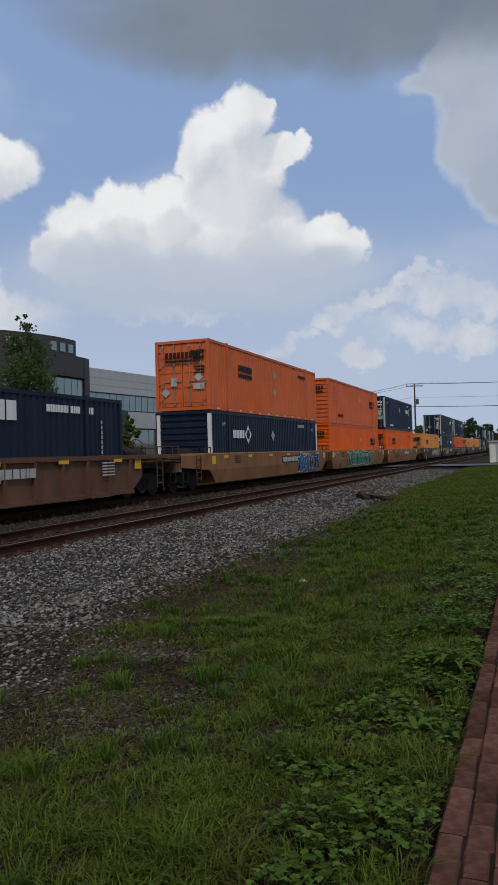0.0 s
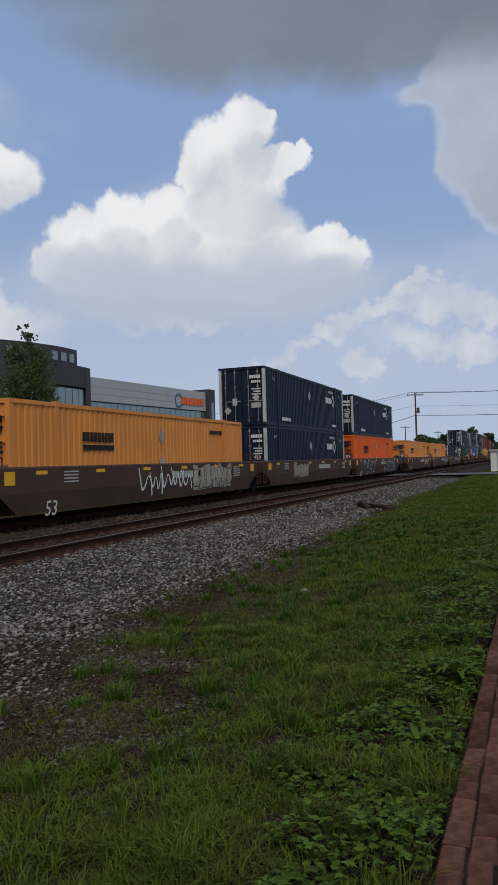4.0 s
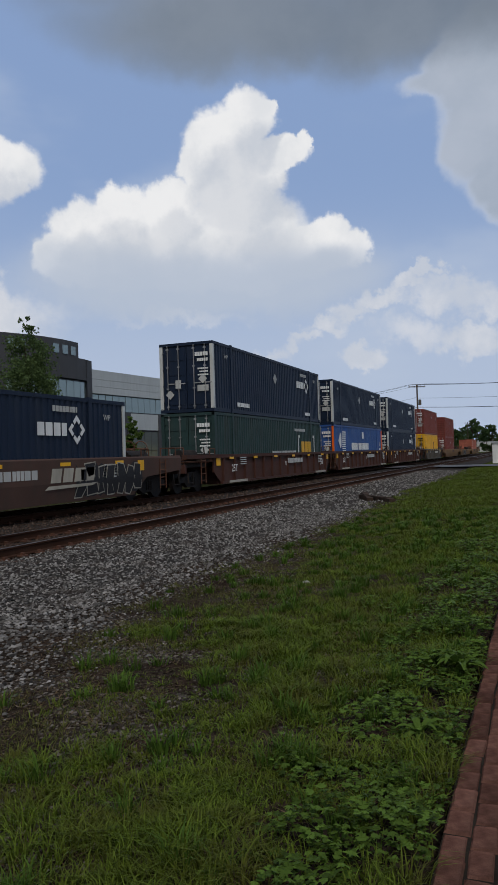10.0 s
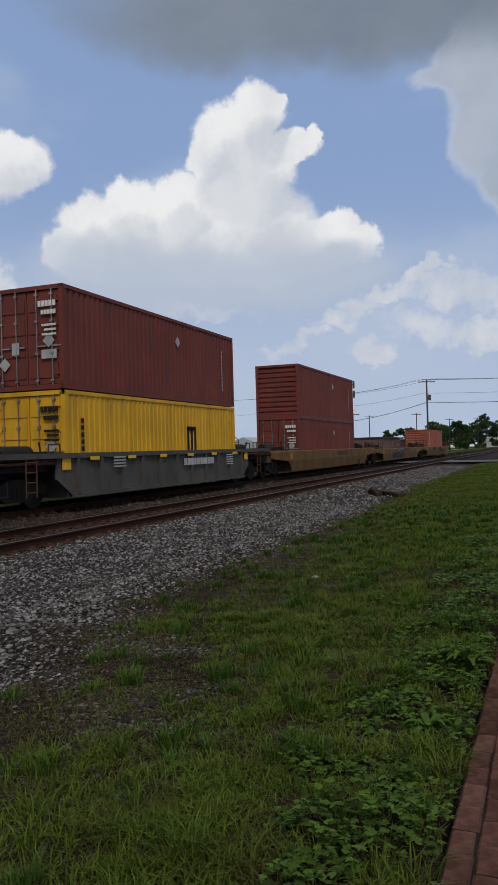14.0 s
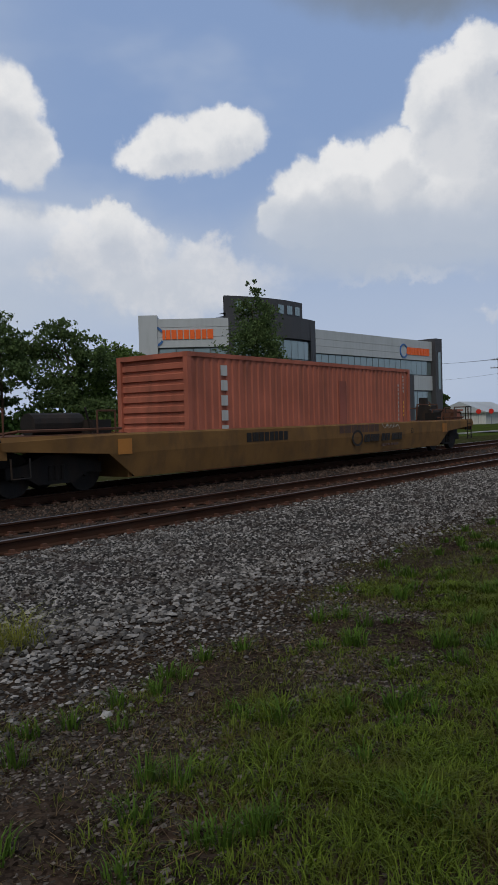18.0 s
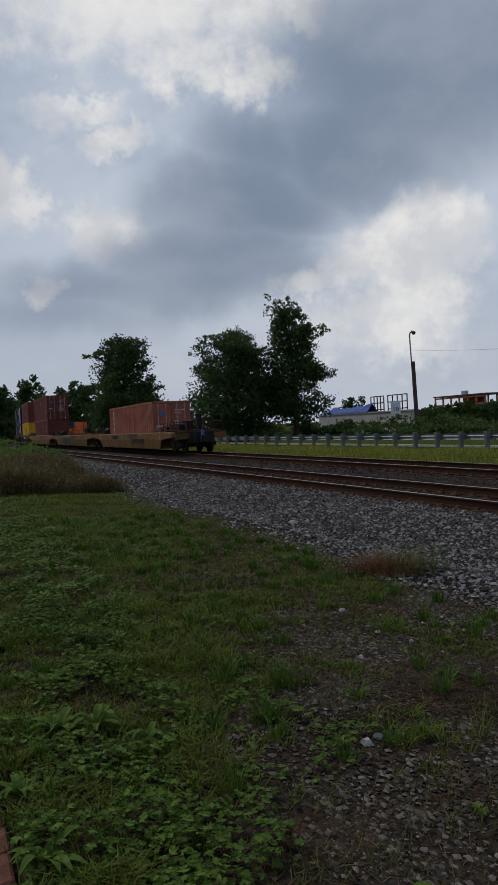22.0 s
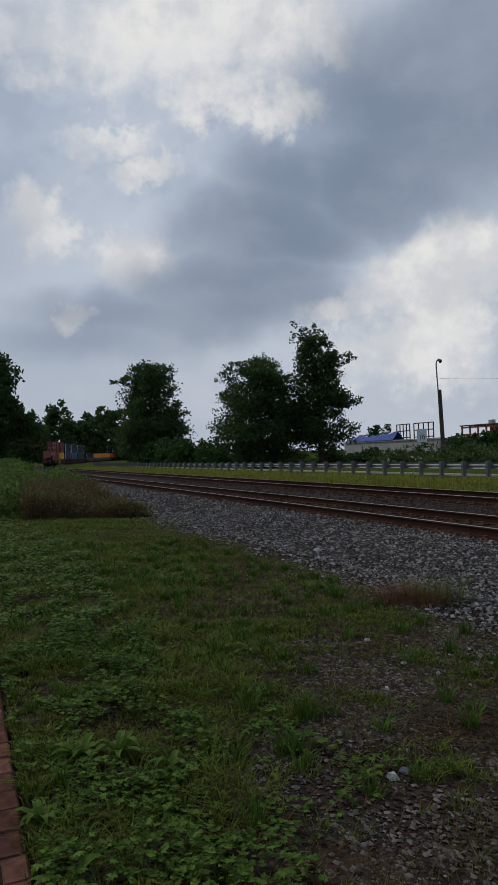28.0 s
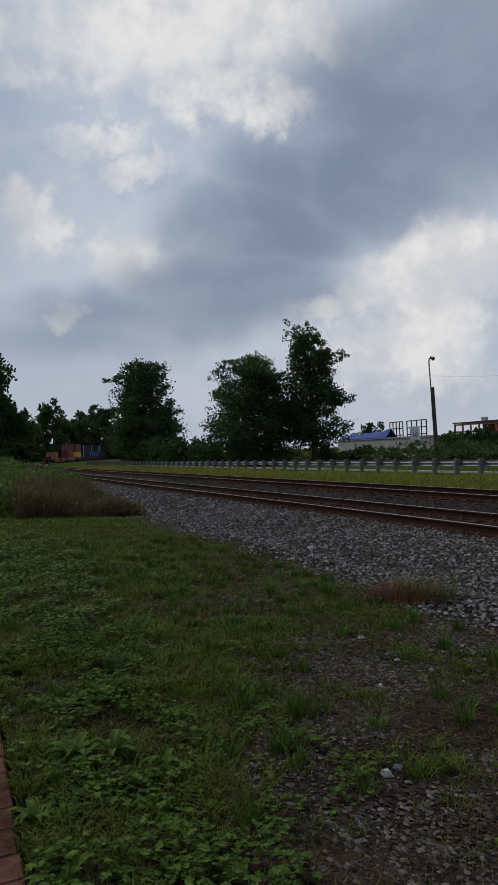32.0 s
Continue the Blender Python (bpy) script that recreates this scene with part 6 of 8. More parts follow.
    for i, (a, e) in enumerate(zip(at, ends)):
        c = well_car(M_RED_CAR, W, *e, "ribbed", "oxide-red ribbed well car unit", 40 + i)
        place(c, a * K)
        letters(c, "53", 6.9, -1.575, 0.85, 0.5, M_WHITE)
        letters(c, "25T", -6.9, -1.575, 0.85, 0.42, M_WHITE)
        letters(c, "BCD"[i], 0.1, -1.575, 0.9, 0.3, M_WHITE)
        part("grey_plate", Shape().box(-7.5, -5.4, -1.572, -1.566, 0.26, 0.36).box(5.6, 7.8, -1.572, -1.566, 0.26, 0.36), M_SPRAYPALE, c)
    box_on(at[0] * K, M_GREEN, LONG, "bracket", "door", "dark green container with white brackets and a yellow badge", BOX0, 17)
    box_on(at[0] * K, M_NAVY, LONG, "ring", "door", "navy container stacked on a dark green one", BOX1, 18, M_ALU)
    box_on(at[1] * K, M_BLUE, LONG, "lines", "door", "mid-blue container with tall white lettering and orange corners", BOX0, 19)
    box_on(at[1] * K, M_NAVY, LONG, "ring", "door", "navy container stacked on a mid-blue one", BOX1, 20, M_ALU)
    box_on(at[2] * K, M_NAVY, LONG, "ring", "door", "navy container with a white badge, lower of two", BOX0, 21, M_ALU)
    box_on(at[2] * K, M_NAVY, LONG, "ring", "door", "navy container with a white badge, upper of two", BOX1, 22, M_ALU)
    # short grey ribbed car
    c = well_car(M_GREY_CAR, SHORT / 2 + 0.1, "end", "end", "ribbed", "short grey ribbed well car", 50)
    place(c, 289.5 * K)
    box_on(289.5 * K, M_YELLOW, SHORT, "arch", "door", "yellow container with a black badge", BOX0, 23)
    box_on(289.5 * K, M_MAROON, SHORT, "plain", "door", "maroon container stacked on a yellow one", BOX1, 24)
    # the last three cars, dirty yellow
    c = well_car(M_FEC, W, "end", "end", "smooth", "dirty yellow well car under two maroon containers", 60, 1.3)
    place(c, 311.15 * K)
    letters(c, "53", 0, 0, 0, 0.58, M_MARK, m=pose(6.4, -1.447, 0.32, 98.4, 0, 0))
    box_on(311.15 * K, M_MAROON, SHORT, "plain", "door", "maroon container, lower of two", BOX0 - 0.1, 25)
    box_on(311.15 * K, M_MAROON, SHORT, "plain", "wave", "maroon container, upper of two", BOX1 - 0.2, 26)
    c = well_car(M_FEC, W, "end", "end", "smooth", "empty dirty yellow well car with dark sprayed letters", 62, 1.2)
    place(c, 334.8 * K)
    spray(c, -4.6, 0.6, 0.25, 1.15, M_SPRAYDARK, M_SPRAYPALE, 63)
    c = well_car(M_FEC, W, "end", "end", "smooth", "dirty yellow last car with faded dark lettering", 64, 1.2)
    place(c, 358.6 * K)
    ring = Shape()
    for k in range(24):
        p, q = (2 * math.pi * i / 24 for i in (k, k + 1))
        ring.add([(1.6 + r * 1.35 * math.cos(a), -1.512, 0.74 + r * math.sin(a) * 0.95) for r, a in ((0.20, p), (0.20, q), (0.27, q), (0.27, p))], [(0, 1, 2, 3)])
    part("badge", ring, M_MARK, c, "dark oval badge ring")
    for x, w, n in ((2.0, 1.05, 7), (3.2, 0.62, 4), (3.95, 0.8, 5)):
        part("badge_word", leaning(word_bars(x, 0.60, w, 0.24, n, int(x * 9)), -1.512), M_MARK, c, "dark leaning block lettering")
    rear_gear(c, LONG / 2 + 0.1)
    part("number_line", flat_marks(word_bars(3.2, 0.42, 1.3, 0.08, 7, 67), -1.512), M_BROWN, c)
    part("number_line", flat_marks(word_bars(-4.2, 0.84, 1.9, 0.24, 9, 68), -1.506), M_MARK, c, "faded dark car number")
    spray(c, 3.3, 4.5, 0.95, 1.18, None, M_GREYWHITE, 66, thin=0.35)
    letters(c, "53", 5.6, -1.508, 0.86, 0.24, M_MARK)
    box_on(358.6 * K, M_RUSTRED, SHORT, "column", "wave", "weathered red container on the last car", BOX0 - 0.1, 27)


build_train()


# ---- trees and shrubs ----
QUAD_V = np.array([(0, 0, 0), (0.42, 0.45, 0.12), (0, 1.0, -0.05), (-0.42, 0.45, 0.12)])
QUAD_F = np.array([(0, 1, 2), (0, 2, 3)])


def crown_points(rng, blobs, n, hollow=0.3, per=34):
    """Leaf places: sprays of leaves set in the outer part of uneven lobes."""
    b = np.array(blobs, float)
    vol = b[:, 3] * b[:, 4] * b[:, 5]
    m = max(12, n // per)
    pick = rng.choice(len(b), m, p=(vol ** 0.7) / (vol ** 0.7).sum())
    d = rng.normal(size=(m, 3))
    d /= np.linalg.norm(d, axis=1)[:, None]
    r = (hollow + (1 - hollow) * rng.uniform(0, 1, m) ** 0.6) * (1 + 0.12 * rng.normal(size=m))
    mid = b[pick, :3] + d * r[:, None] * b[pick, 3:]
    reach = b[pick, 3:] * rng.uniform(0.14, 0.32, m)[:, None]
    who = rng.integers(0, m, n)
    return mid[who] + np.clip(rng.normal(size=(n, 3)), -1.2, 1.2) * reach[who] * np.array([1.0, 1.0, 0.75]) - np.array([0, 0, 0.15]) * reach[who]


def leaves(name, parent, pts, size, material, label, rng):
    n = len(pts)
    v = np.repeat(QUAD_V[None], n, 0) * (1 + rng.uniform(-0.25, 0.25, (n, 4, 3)))
    q = rng.normal(size=(n, 4))
    q /= np.linalg.norm(q, axis=1)[:, None]
    w, x, y, z = q.T
    rot = np.stack([np.stack([1 - 2 * (y * y + z * z), 2 * (x * y - z * w), 2 * (x * z + y * w)], -1),
                    np.stack([2 * (x * y + z * w), 1 - 2 * (x * x + z * z), 2 * (y * z - x * w)], -1),
                    np.stack([2 * (x * z - y * w), 2 * (y * z + x * w), 1 - 2 * (x * x + y * y)], -1)], 1)
    s = size * rng.uniform(0.6, 1.4, n)
    v = np.einsum("nij,nkj->nki", rot, v) * s[:, None, None] + pts[:, None]
    f = (QUAD_F[None] + (np.arange(n) * 4)[:, None, None]).reshape(-1, 3)
    ob = new(name, array_mesh(name, v.reshape(-1, 3), f, material))
    ob.parent = parent
    return tagged(ob, label)


def lobes(rng, rx, ry, z0, z1, n, taper=0.4):
    """A crown's uneven lobes about the axis of the trunk."""
    out = []
    for i in range(n):
        u = (i + rng.uniform(0, 1)) / n
        z = z0 + (z1 - z0) * u
        wide = math.sin(math.pi * min(1, 0.18 + 0.82 * u * (1 - taper * 0.2))) ** 0.6
        a, k = rng.uniform(0, 6.28), rng.uniform(0.25, 0.72) * wide
        r = rng.uniform(0.22, 0.42)
        out.append((math.cos(a) * rx * k, math.sin(a) * ry * k, z, rx * r, ry * r, (z1 - z0) * rng.uniform(0.08, 0.16)))
    return out


def tree(x, y, h, rx, ry, base, n_lobes, n_leaves, size, material, label, seed, trunk_r=0.25, extra=(), lean=0.0, core=False):
    rng = np.random.default_rng(seed)
    ob = thing("tree", label, "tree", m=pose(x, y, ground_height(x, y)))
    g = Shape()
    pts = [Vector((lean * t + 0.15 * math.sin(3 * t + seed), 0.12 * math.sin(5 * t), h * 0.8 * t)) for t in np.linspace(0, 1, 7)]
    for i, (a, b) in enumerate(zip(pts, pts[1:])):
        g.tube(a, b, trunk_r * (1 - 0.13 * i), trunk_r * (1 - 0.13 * (i + 1)), 8, False)
    part("trunk", g, M_BARK, ob)
    blobs = lobes(rng, rx, ry, base, h * 0.96, n_lobes) + list(extra)
    if core:
        blobs += [(0, 0, base + (h - base) * u, rx * w, ry * w, (h - base) * 0.2) for u, w in ((0.2, 0.75), (0.42, 0.8), (0.66, 0.66))]
    for i in range(min(9, len(blobs))):
        b = blobs[(i * 5) % len(blobs)]
        t = min(0.85, max(0.2, (b[2] * 0.75) / (h * 0.8)))
        s = Vector((lean * t, 0, h * 0.8 * t))
        e = Vector(b[:3])
        mid = (s + e) / 2 + Vector((0, 0, 0.3))
        limb = Shape().tube(s, mid, trunk_r * 0.45, trunk_r * 0.3, 6, False).tube(mid, e, trunk_r * 0.3, trunk_r * 0.1, 6, False)
        part("limb", limb, M_BARK, ob)
    leaves("crown", ob, crown_points(rng, blobs, n_leaves), size, material, "uneven leafy crown", rng)
    return ob


def shrub(name, x, y, blobs, n, size, material, label, seed, category="shrub"):
    rng = np.random.default_rng(seed)
    ob = thing(name, label, category, m=pose(x, y, ground_height(x, y)))
    g = Shape()
    for b in blobs:
        g.tube((b[0] * 0.6, b[1] * 0.6, -0.1), (b[0], b[1], b[2]), 0.05, 0.02, 5, False)
    part("stems", g, M_BARK, ob)
    leaves("foliage", ob, crown_points(rng, blobs, n, 0.2), size, material, "dense foliage", rng)
    return ob


def build_trees():
    # beyond the guard rail
    tree(-74.8, 29.3, 11.5, 5.2, 5.2, 0.6, 40, 40000, 0.22, M_LEAF_DARK, "broad dark green tree with low branches", 1, 0.35,
         extra=((-1.0, -2.4, 9.6, 1.7, 1.7, 1.1), (0.4, 1.4, 9.4, 1.8, 1.8, 1.1), (1.0, 3.0, 4.0, 2.2, 2.2, 2.0), (-0.6, -3.6, 3.4, 1.8, 1.8, 1.6), (1.2, 3.4, 6.6, 2.0, 2.0, 2.0), (0.9, 2.6, 8.6, 1.6, 1.6, 1.3)), core=True)
    tree(-72.2, 34.9, 14.0, 3.6, 3.6, 1.2, 30, 27000, 0.22, M_LEAF_DARK, "tall dark green tree with a ragged top", 2, 0.35,
         extra=((-0.6, -1.5, 13.9, 1.1, 1.1, 1.2), (1.0, 2.2, 11.0, 1.3, 1.3, 1.0), (0.5, 0.9, 12.2, 0.9, 0.9, 0.8), (1.3, 2.7, 6.6, 1.4, 1.4, 0.8), (0.9, 2.2, 3.6, 1.8, 1.8, 1.4), (-1.0, -2.4, 5.0, 2.0, 2.0, 2.2), (-0.6, -1.4, 8.8, 1.8, 1.8, 2.0)), core=True)
    tree(-130.7, 30.9, 17.6, 7.3, 7.3, 1.0, 40, 30000, 0.36, M_LEAF_DARK, "tall full tree standing alone", 3, 0.5,
         extra=((-1.0, -5.0, 14.9, 1.7, 1.7, 0.9), (0.6, 3.6, 5.6, 3.0, 3.0, 2.4), (-0.6, -3.4, 4.6, 2.8, 2.8, 2.4)), core=True)
    tree(-75.0, 2.1, 12.2, 4.9, 4.4, 1.0, 26, 26000, 0.27, M_LEAF, "green tree on the near side of the line", 4, 0.25)
    tree(-88.0, -2.0, 7.5, 4.5, 4.5, 0.5, 14, 5000, 0.4, M_LEAF, "low green tree behind a taller one", 5, 0.2)
    # beyond the guard rail where the bank of vines ends
    tree(-40.2, 47.6, 4.9, 3.9, 3.6, 0.9, 26, 16000, 0.2, M_LEAF_DARK, "spreading dark tree with a flat crown", 14, 0.25, core=True)
    # behind the train as the camera swings
    tree(2.6, 40.0, 9.4, 5.4, 5.0, 2.6, 24, 18000, 0.2, M_LEAF_DARK, "dark tree with drooping branches in front of a shed", 6, 0.3,
         extra=((-4.2, 0, 5.6, 1.3, 1.2, 0.8), (3.2, 0, 6.4, 1.6, 1.4, 1.1)))
    tree(-12.8, 39.6, 8.6, 4.8, 4.6, 0.6, 32, 30000, 0.18, M_LEAF_DARK, "dense dark tree with fine foliage", 7, 0.3,
         extra=((-2.8, 0, 9.6, 1.2, 1.2, 1.2), (-2.4, 0, 8.2, 1.8, 1.5, 1.2), (3.6, 0, 4.6, 1.8, 1.6, 1.4)))
    tree(26.0, 36.9, 8.2, 3.4, 3.0, 1.5, 18, 11000, 0.18, M_LEAF_SPRAY, "slender tree with feathery leaves", 8, 0.12)
    tree(29.8, 35.8, 7.6, 4.2, 3.4, 1.0, 22, 16000, 0.18, M_LEAF_SPRAY, "bushy tree with feathery leaves", 9, 0.15)
    tree(34.5, 36.0, 6.6, 4.6, 3.8, 0.6, 24, 18000, 0.18, M_LEAF_LIGHT, "bushy green tree beside the building", 10, 0.15)
    tree(20.7, 39.8, 7.0, 3.0, 2.6, 0.8, 16, 9500, 0.18, M_LEAF_SPRAY, "small tree with feathery leaves", 11, 0.12)
    tree(41.6, 30.9, 10.0, 2.9, 2.8, 1.0, 30, 22000, 0.15, M_LEAF_SPRAY, "slim street tree with a pointed top", 12, 0.14,
         extra=((-0.3, 0, 9.7, 0.7, 0.7, 0.8), (0.0, 0, 10.4, 0.45, 0.45, 0.6), (0.1, 0, 11.0, 0.22, 0.22, 0.5), (1.2, 0, 8.6, 0.6, 0.6, 0.5), (-1.9, 0.8, 5.4, 1.4, 1.2, 1.2), (1.9, -0.6, 4.4, 1.5, 1.2, 1.2), (-1.6, 1.0, 3.0, 1.5, 1.3, 1.0)), core=True)
    tree(55.5, 31.5, 5.0, 1.2, 1.2, 1.8, 8, 1200, 0.22, M_LEAF_LIGHT, "young street tree with thin foliage", 13, 0.06)
    # far right, about the billboard and the poles
    for i, (x, y, h, r) in enumerate(((150, 44, 9.5, 3.2), (250, 26, 9, 5), (285, 22, 12, 6), (262, 14, 9, 5), (330, 30, 10, 7), (250, 40, 6.5, 4.5), (265, 36, 8, 5), (280, 32, 8.5, 6), (300, 40, 10, 7), (240, 47, 6, 4), (320, 22, 10, 7), (345, 14, 10, 8), (360, 38, 11, 9), (290, 50, 8, 6), (300, 6.5, 11, 5.5), (92, 41, 5, 1.6))):
        tree(x, y, h, r, r, 0.6, 14, 2600, 0.6, M_LEAF_DARK, "distant rounded tree by the street", 20 + i, 0.3)
    tree(104.0, 43.8, 5.0, 1.1, 1.1, 0.4, 8, 900, 0.4, M_LEAF_DARK, "narrow dark conifer beside the building", 30, 0.1)
    # shrubs under the trees behind the train
    rng = np.random.default_rng(50)
    for x, y, w, h, mat in ((31, 33.5, 4.5, 2.4, M_LEAF_LIGHT), (24, 36, 4.5, 2.6, M_LEAF), (38, 33, 3.0, 2.6, M_LEAF), (17.5, 38, 3.0, 2.0, M_LEAF)):
        shrub("shrub", x, y, [(rng.uniform(-w, w), rng.uniform(-1, 1), rng.uniform(0.4, 0.6) * h, 1.5, 1.2, h * 0.45) for _ in range(8)], 2600, 0.28, mat,
              "leafy green roadside shrub beneath trees", int(x * 10))
    # scrub below the large trees
    for x, y, w, h in ((-95, 30, 9, 4.0), (-112, 31, 8, 4.5), (-150, 33, 10, 6)):
        shrub("shrub", x, y, [(rng.uniform(-w, w), rng.uniform(-2, 2), rng.uniform(0.35, 0.6) * h, 2.4, 2.0, h * 0.42) for _ in range(10)], 4200, 0.42, M_LEAF,
              "tangled green scrub beneath the trees", int(-x))
    for x, y, w, h, lab in ((-89.0, 52.0, 3.4, 5.2, "thin ragged bush by the yard wall"), (-56, 45, 5.0, 3.2, "dark bush behind the vine bank"), (-47, 46, 5.0, 3.4, "dark bush behind the vine bank")):
        shrub("shrub", x, y, [(rng.uniform(-w, w), rng.uniform(-1, 1), rng.uniform(0.4, 0.75) * h, 1.1, 1.0, h * 0.2) for _ in range(9)], 2200, 0.24, M_LEAF, lab, int(-x * 3))
    for x, y, w, h in ((-46.5, 47, 3.0, 2.2), (-35, 50, 3.5, 2.6), (-30, 47, 3.0, 2.4), (-24, 46, 3.5, 2.1), (-19, 50, 3.0, 1.9)):
        shrub("shrub", x, y, [(rng.uniform(-w, w), rng.uniform(-1.5, 1.5), rng.uniform(0.35, 0.7) * h, 1.5, 1.4, h * 0.3) for _ in range(9)], 3000, 0.2, M_LEAF, "tangled dark bush beyond the road", int(-x * 7))
    for x in (-112, -104, -96, -88, -80):
        shrub("shrub", x, 80, [(rng.uniform(-5, 5), rng.uniform(-2, 2), rng.uniform(1.0, 2.6), 2.4, 2.0, 1.2) for _ in range(12)], 2600, 0.45, M_LEAF_DARK, "distant dark bushes behind the yard", int(-x * 5))
    # the bank of vines along the road
    for k, x in enumerate(np.arange(-112, -12, 9.0)):
        y = 38.5 + 0.6 * math.sin(k * 1.7)
        shrub("vine_bank", x, y, [(rng.uniform(-5, 5), rng.uniform(-2.2, 2.2), rng.uniform(0.1, 1.15), 1.9, 1.6, 0.62) for _ in range(11)], 4200, 0.24, M_VINE,
              "rough bank overgrown with vines beyond the road", 100 + k, "vines")
    # brown weeds and a green thicket beside the line
    rng = np.random.default_rng(77)
    n = 30000
    x, y = -20.3 - 15 * rng.uniform(0, 1, n) ** 1.3, rng.uniform(1.5, 4.75, n)
    lump = 0.5 + 0.5 * np.sin(x * 1.3 + np.sin(y * 2.1)) * np.sin(y * 2.3 + np.sin(x * 0.9))
    tall = (0.45 + 0.55 * lump) * np.clip((4.9 - y) / 1.2, 0.3, 1) * np.clip((-x - 19.9) / 0.8, 0.35, 1)
    ok = rng.uniform(0, 1, n) < 0.35 + 0.65 * lump
    x, y, tall = x[ok], y[ok], tall[ok]
    v, f = blades(rng, np.c_[x, y, np.full(len(x), -0.12)], tall, 0.008, 0.45)
    tagged(new("tall_weeds", array_mesh("tall_weeds", v, f, M_DRY)), "tall brown seeded weeds beside the ballast", "weeds", kind="stuff")
    k = rng.integers(0, len(x), 26000)
    at = np.c_[x[k] + rng.normal(0, 0.09, 26000), y[k] + rng.normal(0, 0.09, 26000), -0.1 + tall[k] * rng.uniform(0.2, 1.05, 26000)]
    scatter("weed_leaves", at, QUAD_V, QUAD_F, rng.uniform(0.035, 0.08, 26000), rng.uniform(0, 6.3, 26000), rng.uniform(-1.2, 1.2, 26000), M_BROWNWEED,
            "small brown and olive leaves of the tall weeds", "weeds", 0.2, rng)
    for k, (x, y, h) in enumerate(((-31, 0.9, 1.5), (-38, 1.4, 1.6), (-47, 1.6, 1.8), (-58, 2.6, 2.2), (-70, 3.4, 2.4), (-25.5, 0.2, 1.35), (-40, 3.8, 1.2), (-49, 4.0, 1.3))):
        shrub("thicket", x, y, [(rng.uniform(-4, 4), rng.uniform(-1.4, 1.4), h * rng.uniform(0.3, 0.5), 1.3, 1.0, h * 0.45) for _ in range(10)], 5200, 0.12, M_LEAF_LIGHT,
              "green thicket beside the line", 200 + k)
    # a russet bush on the ballast foot and low tufts
    for k, (x, y, w, n, tall, mat) in enumerate(((-7.2, 4.45, 0.36, 900, 0.2, M_REDWEED), (-7.1, 4.65, 0.3, 260, 0.26, M_TUFT), (3.6, 5.0, 0.22, 260, 0.26, M_STRAW), (1.6, 5.2, 0.25, 260, 0.2, M_DRY), (-2.6, 4.5, 0.25, 260, 0.2, M_TUFT))):
        q = np.c_[x + np.clip(rng.normal(0, w * 0.6, n), -w, w), y + np.clip(rng.normal(0, w * 0.5, n), -w, w), np.full(n, -0.15)]
        v, f = blades(rng, q, tall, 0.003, 1.7)
        tagged(new("dry_tuft", array_mesh("dry_tuft", v, f, mat)), "tuft of dry stalks on the ballast" if k != 1 else "green shoots in a russet bush", "grass tuft", kind="stuff")
    # verge between the far track and the road
    n = 60000
    x, y = rng.uniform(-125, -3, n), rng.uniform(16.6, 21.5, n)
    wave = 0.5 + 0.5 * np.sin(x * 0.8 + np.sin(y * 1.3)) * np.sin(y * 1.1 + np.sin(x * 0.37))
    wave = 0.25 + 0.75 * wave + 0.5 * (rng.uniform(0, 1, n) < 0.06)
    bend = np.where(x < CURVE_X, (CURVE_X - x) ** 2 / (2 * CURVE_R), 0)
    v, f = simple(blades(rng, np.c_[x, y + bend, np.full(n, -0.16)], 0.40 * wave, 0.02, 0.75)[0])
    tagged(new("verge_grass", array_mesh("verge_grass", v, f, M_STRAW)), "long yellow-green grass between track and road", "grass", kind="stuff")
    # far woods close the view beyond the bend
    for k in range(30):
        a = radians(76.5 + k * 0.62)
        r = 390 + 30 * math.sin(k * 2.1)
        h = 23 + 4 * math.sin(k * 1.3) + (3 if k in (14, 15) else 0)
        tree(-math.sin(a) * r, math.cos(a) * r, h, 10, 10, 0.2, 16, 2600, 1.3, M_LEAF_DARK, "distant dark tree at the edge of the woods", 300 + k, 0.5)


def build_far_scrub():
    rng = np.random.default_rng(91)
    rows = []
    for k in range(70):
        a = radians(74 + k * 0.33)
        r = 372 + 12 * math.sin(k * 1.9)
        rows.append((-math.sin(a) * r, math.cos(a) * r, 3.0 + 2.0 * math.sin(k * 2.7), 5.0, 5.0, 4.6))
    ob = new("far_scrub", None)
    tagged(ob, "dark scrub along the foot of the far woods", "scrub")
    leaves("foliage", ob, crown_points(rng, rows, 11000, 0.1), 1.2, M_LEAF_DARK, "dense dark foliage", rng)
    for k, (az, h) in enumerate(((33.5, 3.0), (31.5, 3.8), (29.5, 5.0), (27.5, 5.9), (25.5, 6.6), (23.5, 7.0), (21.5, 7.2), (19.5, 7.2))):
        a = radians(az)
        tree(-math.sin(a) * 165, math.cos(a) * 165, h, 6.5, 5, 0.2, 14, 3600, 0.5, M_LEAF_DARK, "distant dark tree on the rise beyond the road", 400 + k, 0.25)


build_trees()
build_far_scrub()


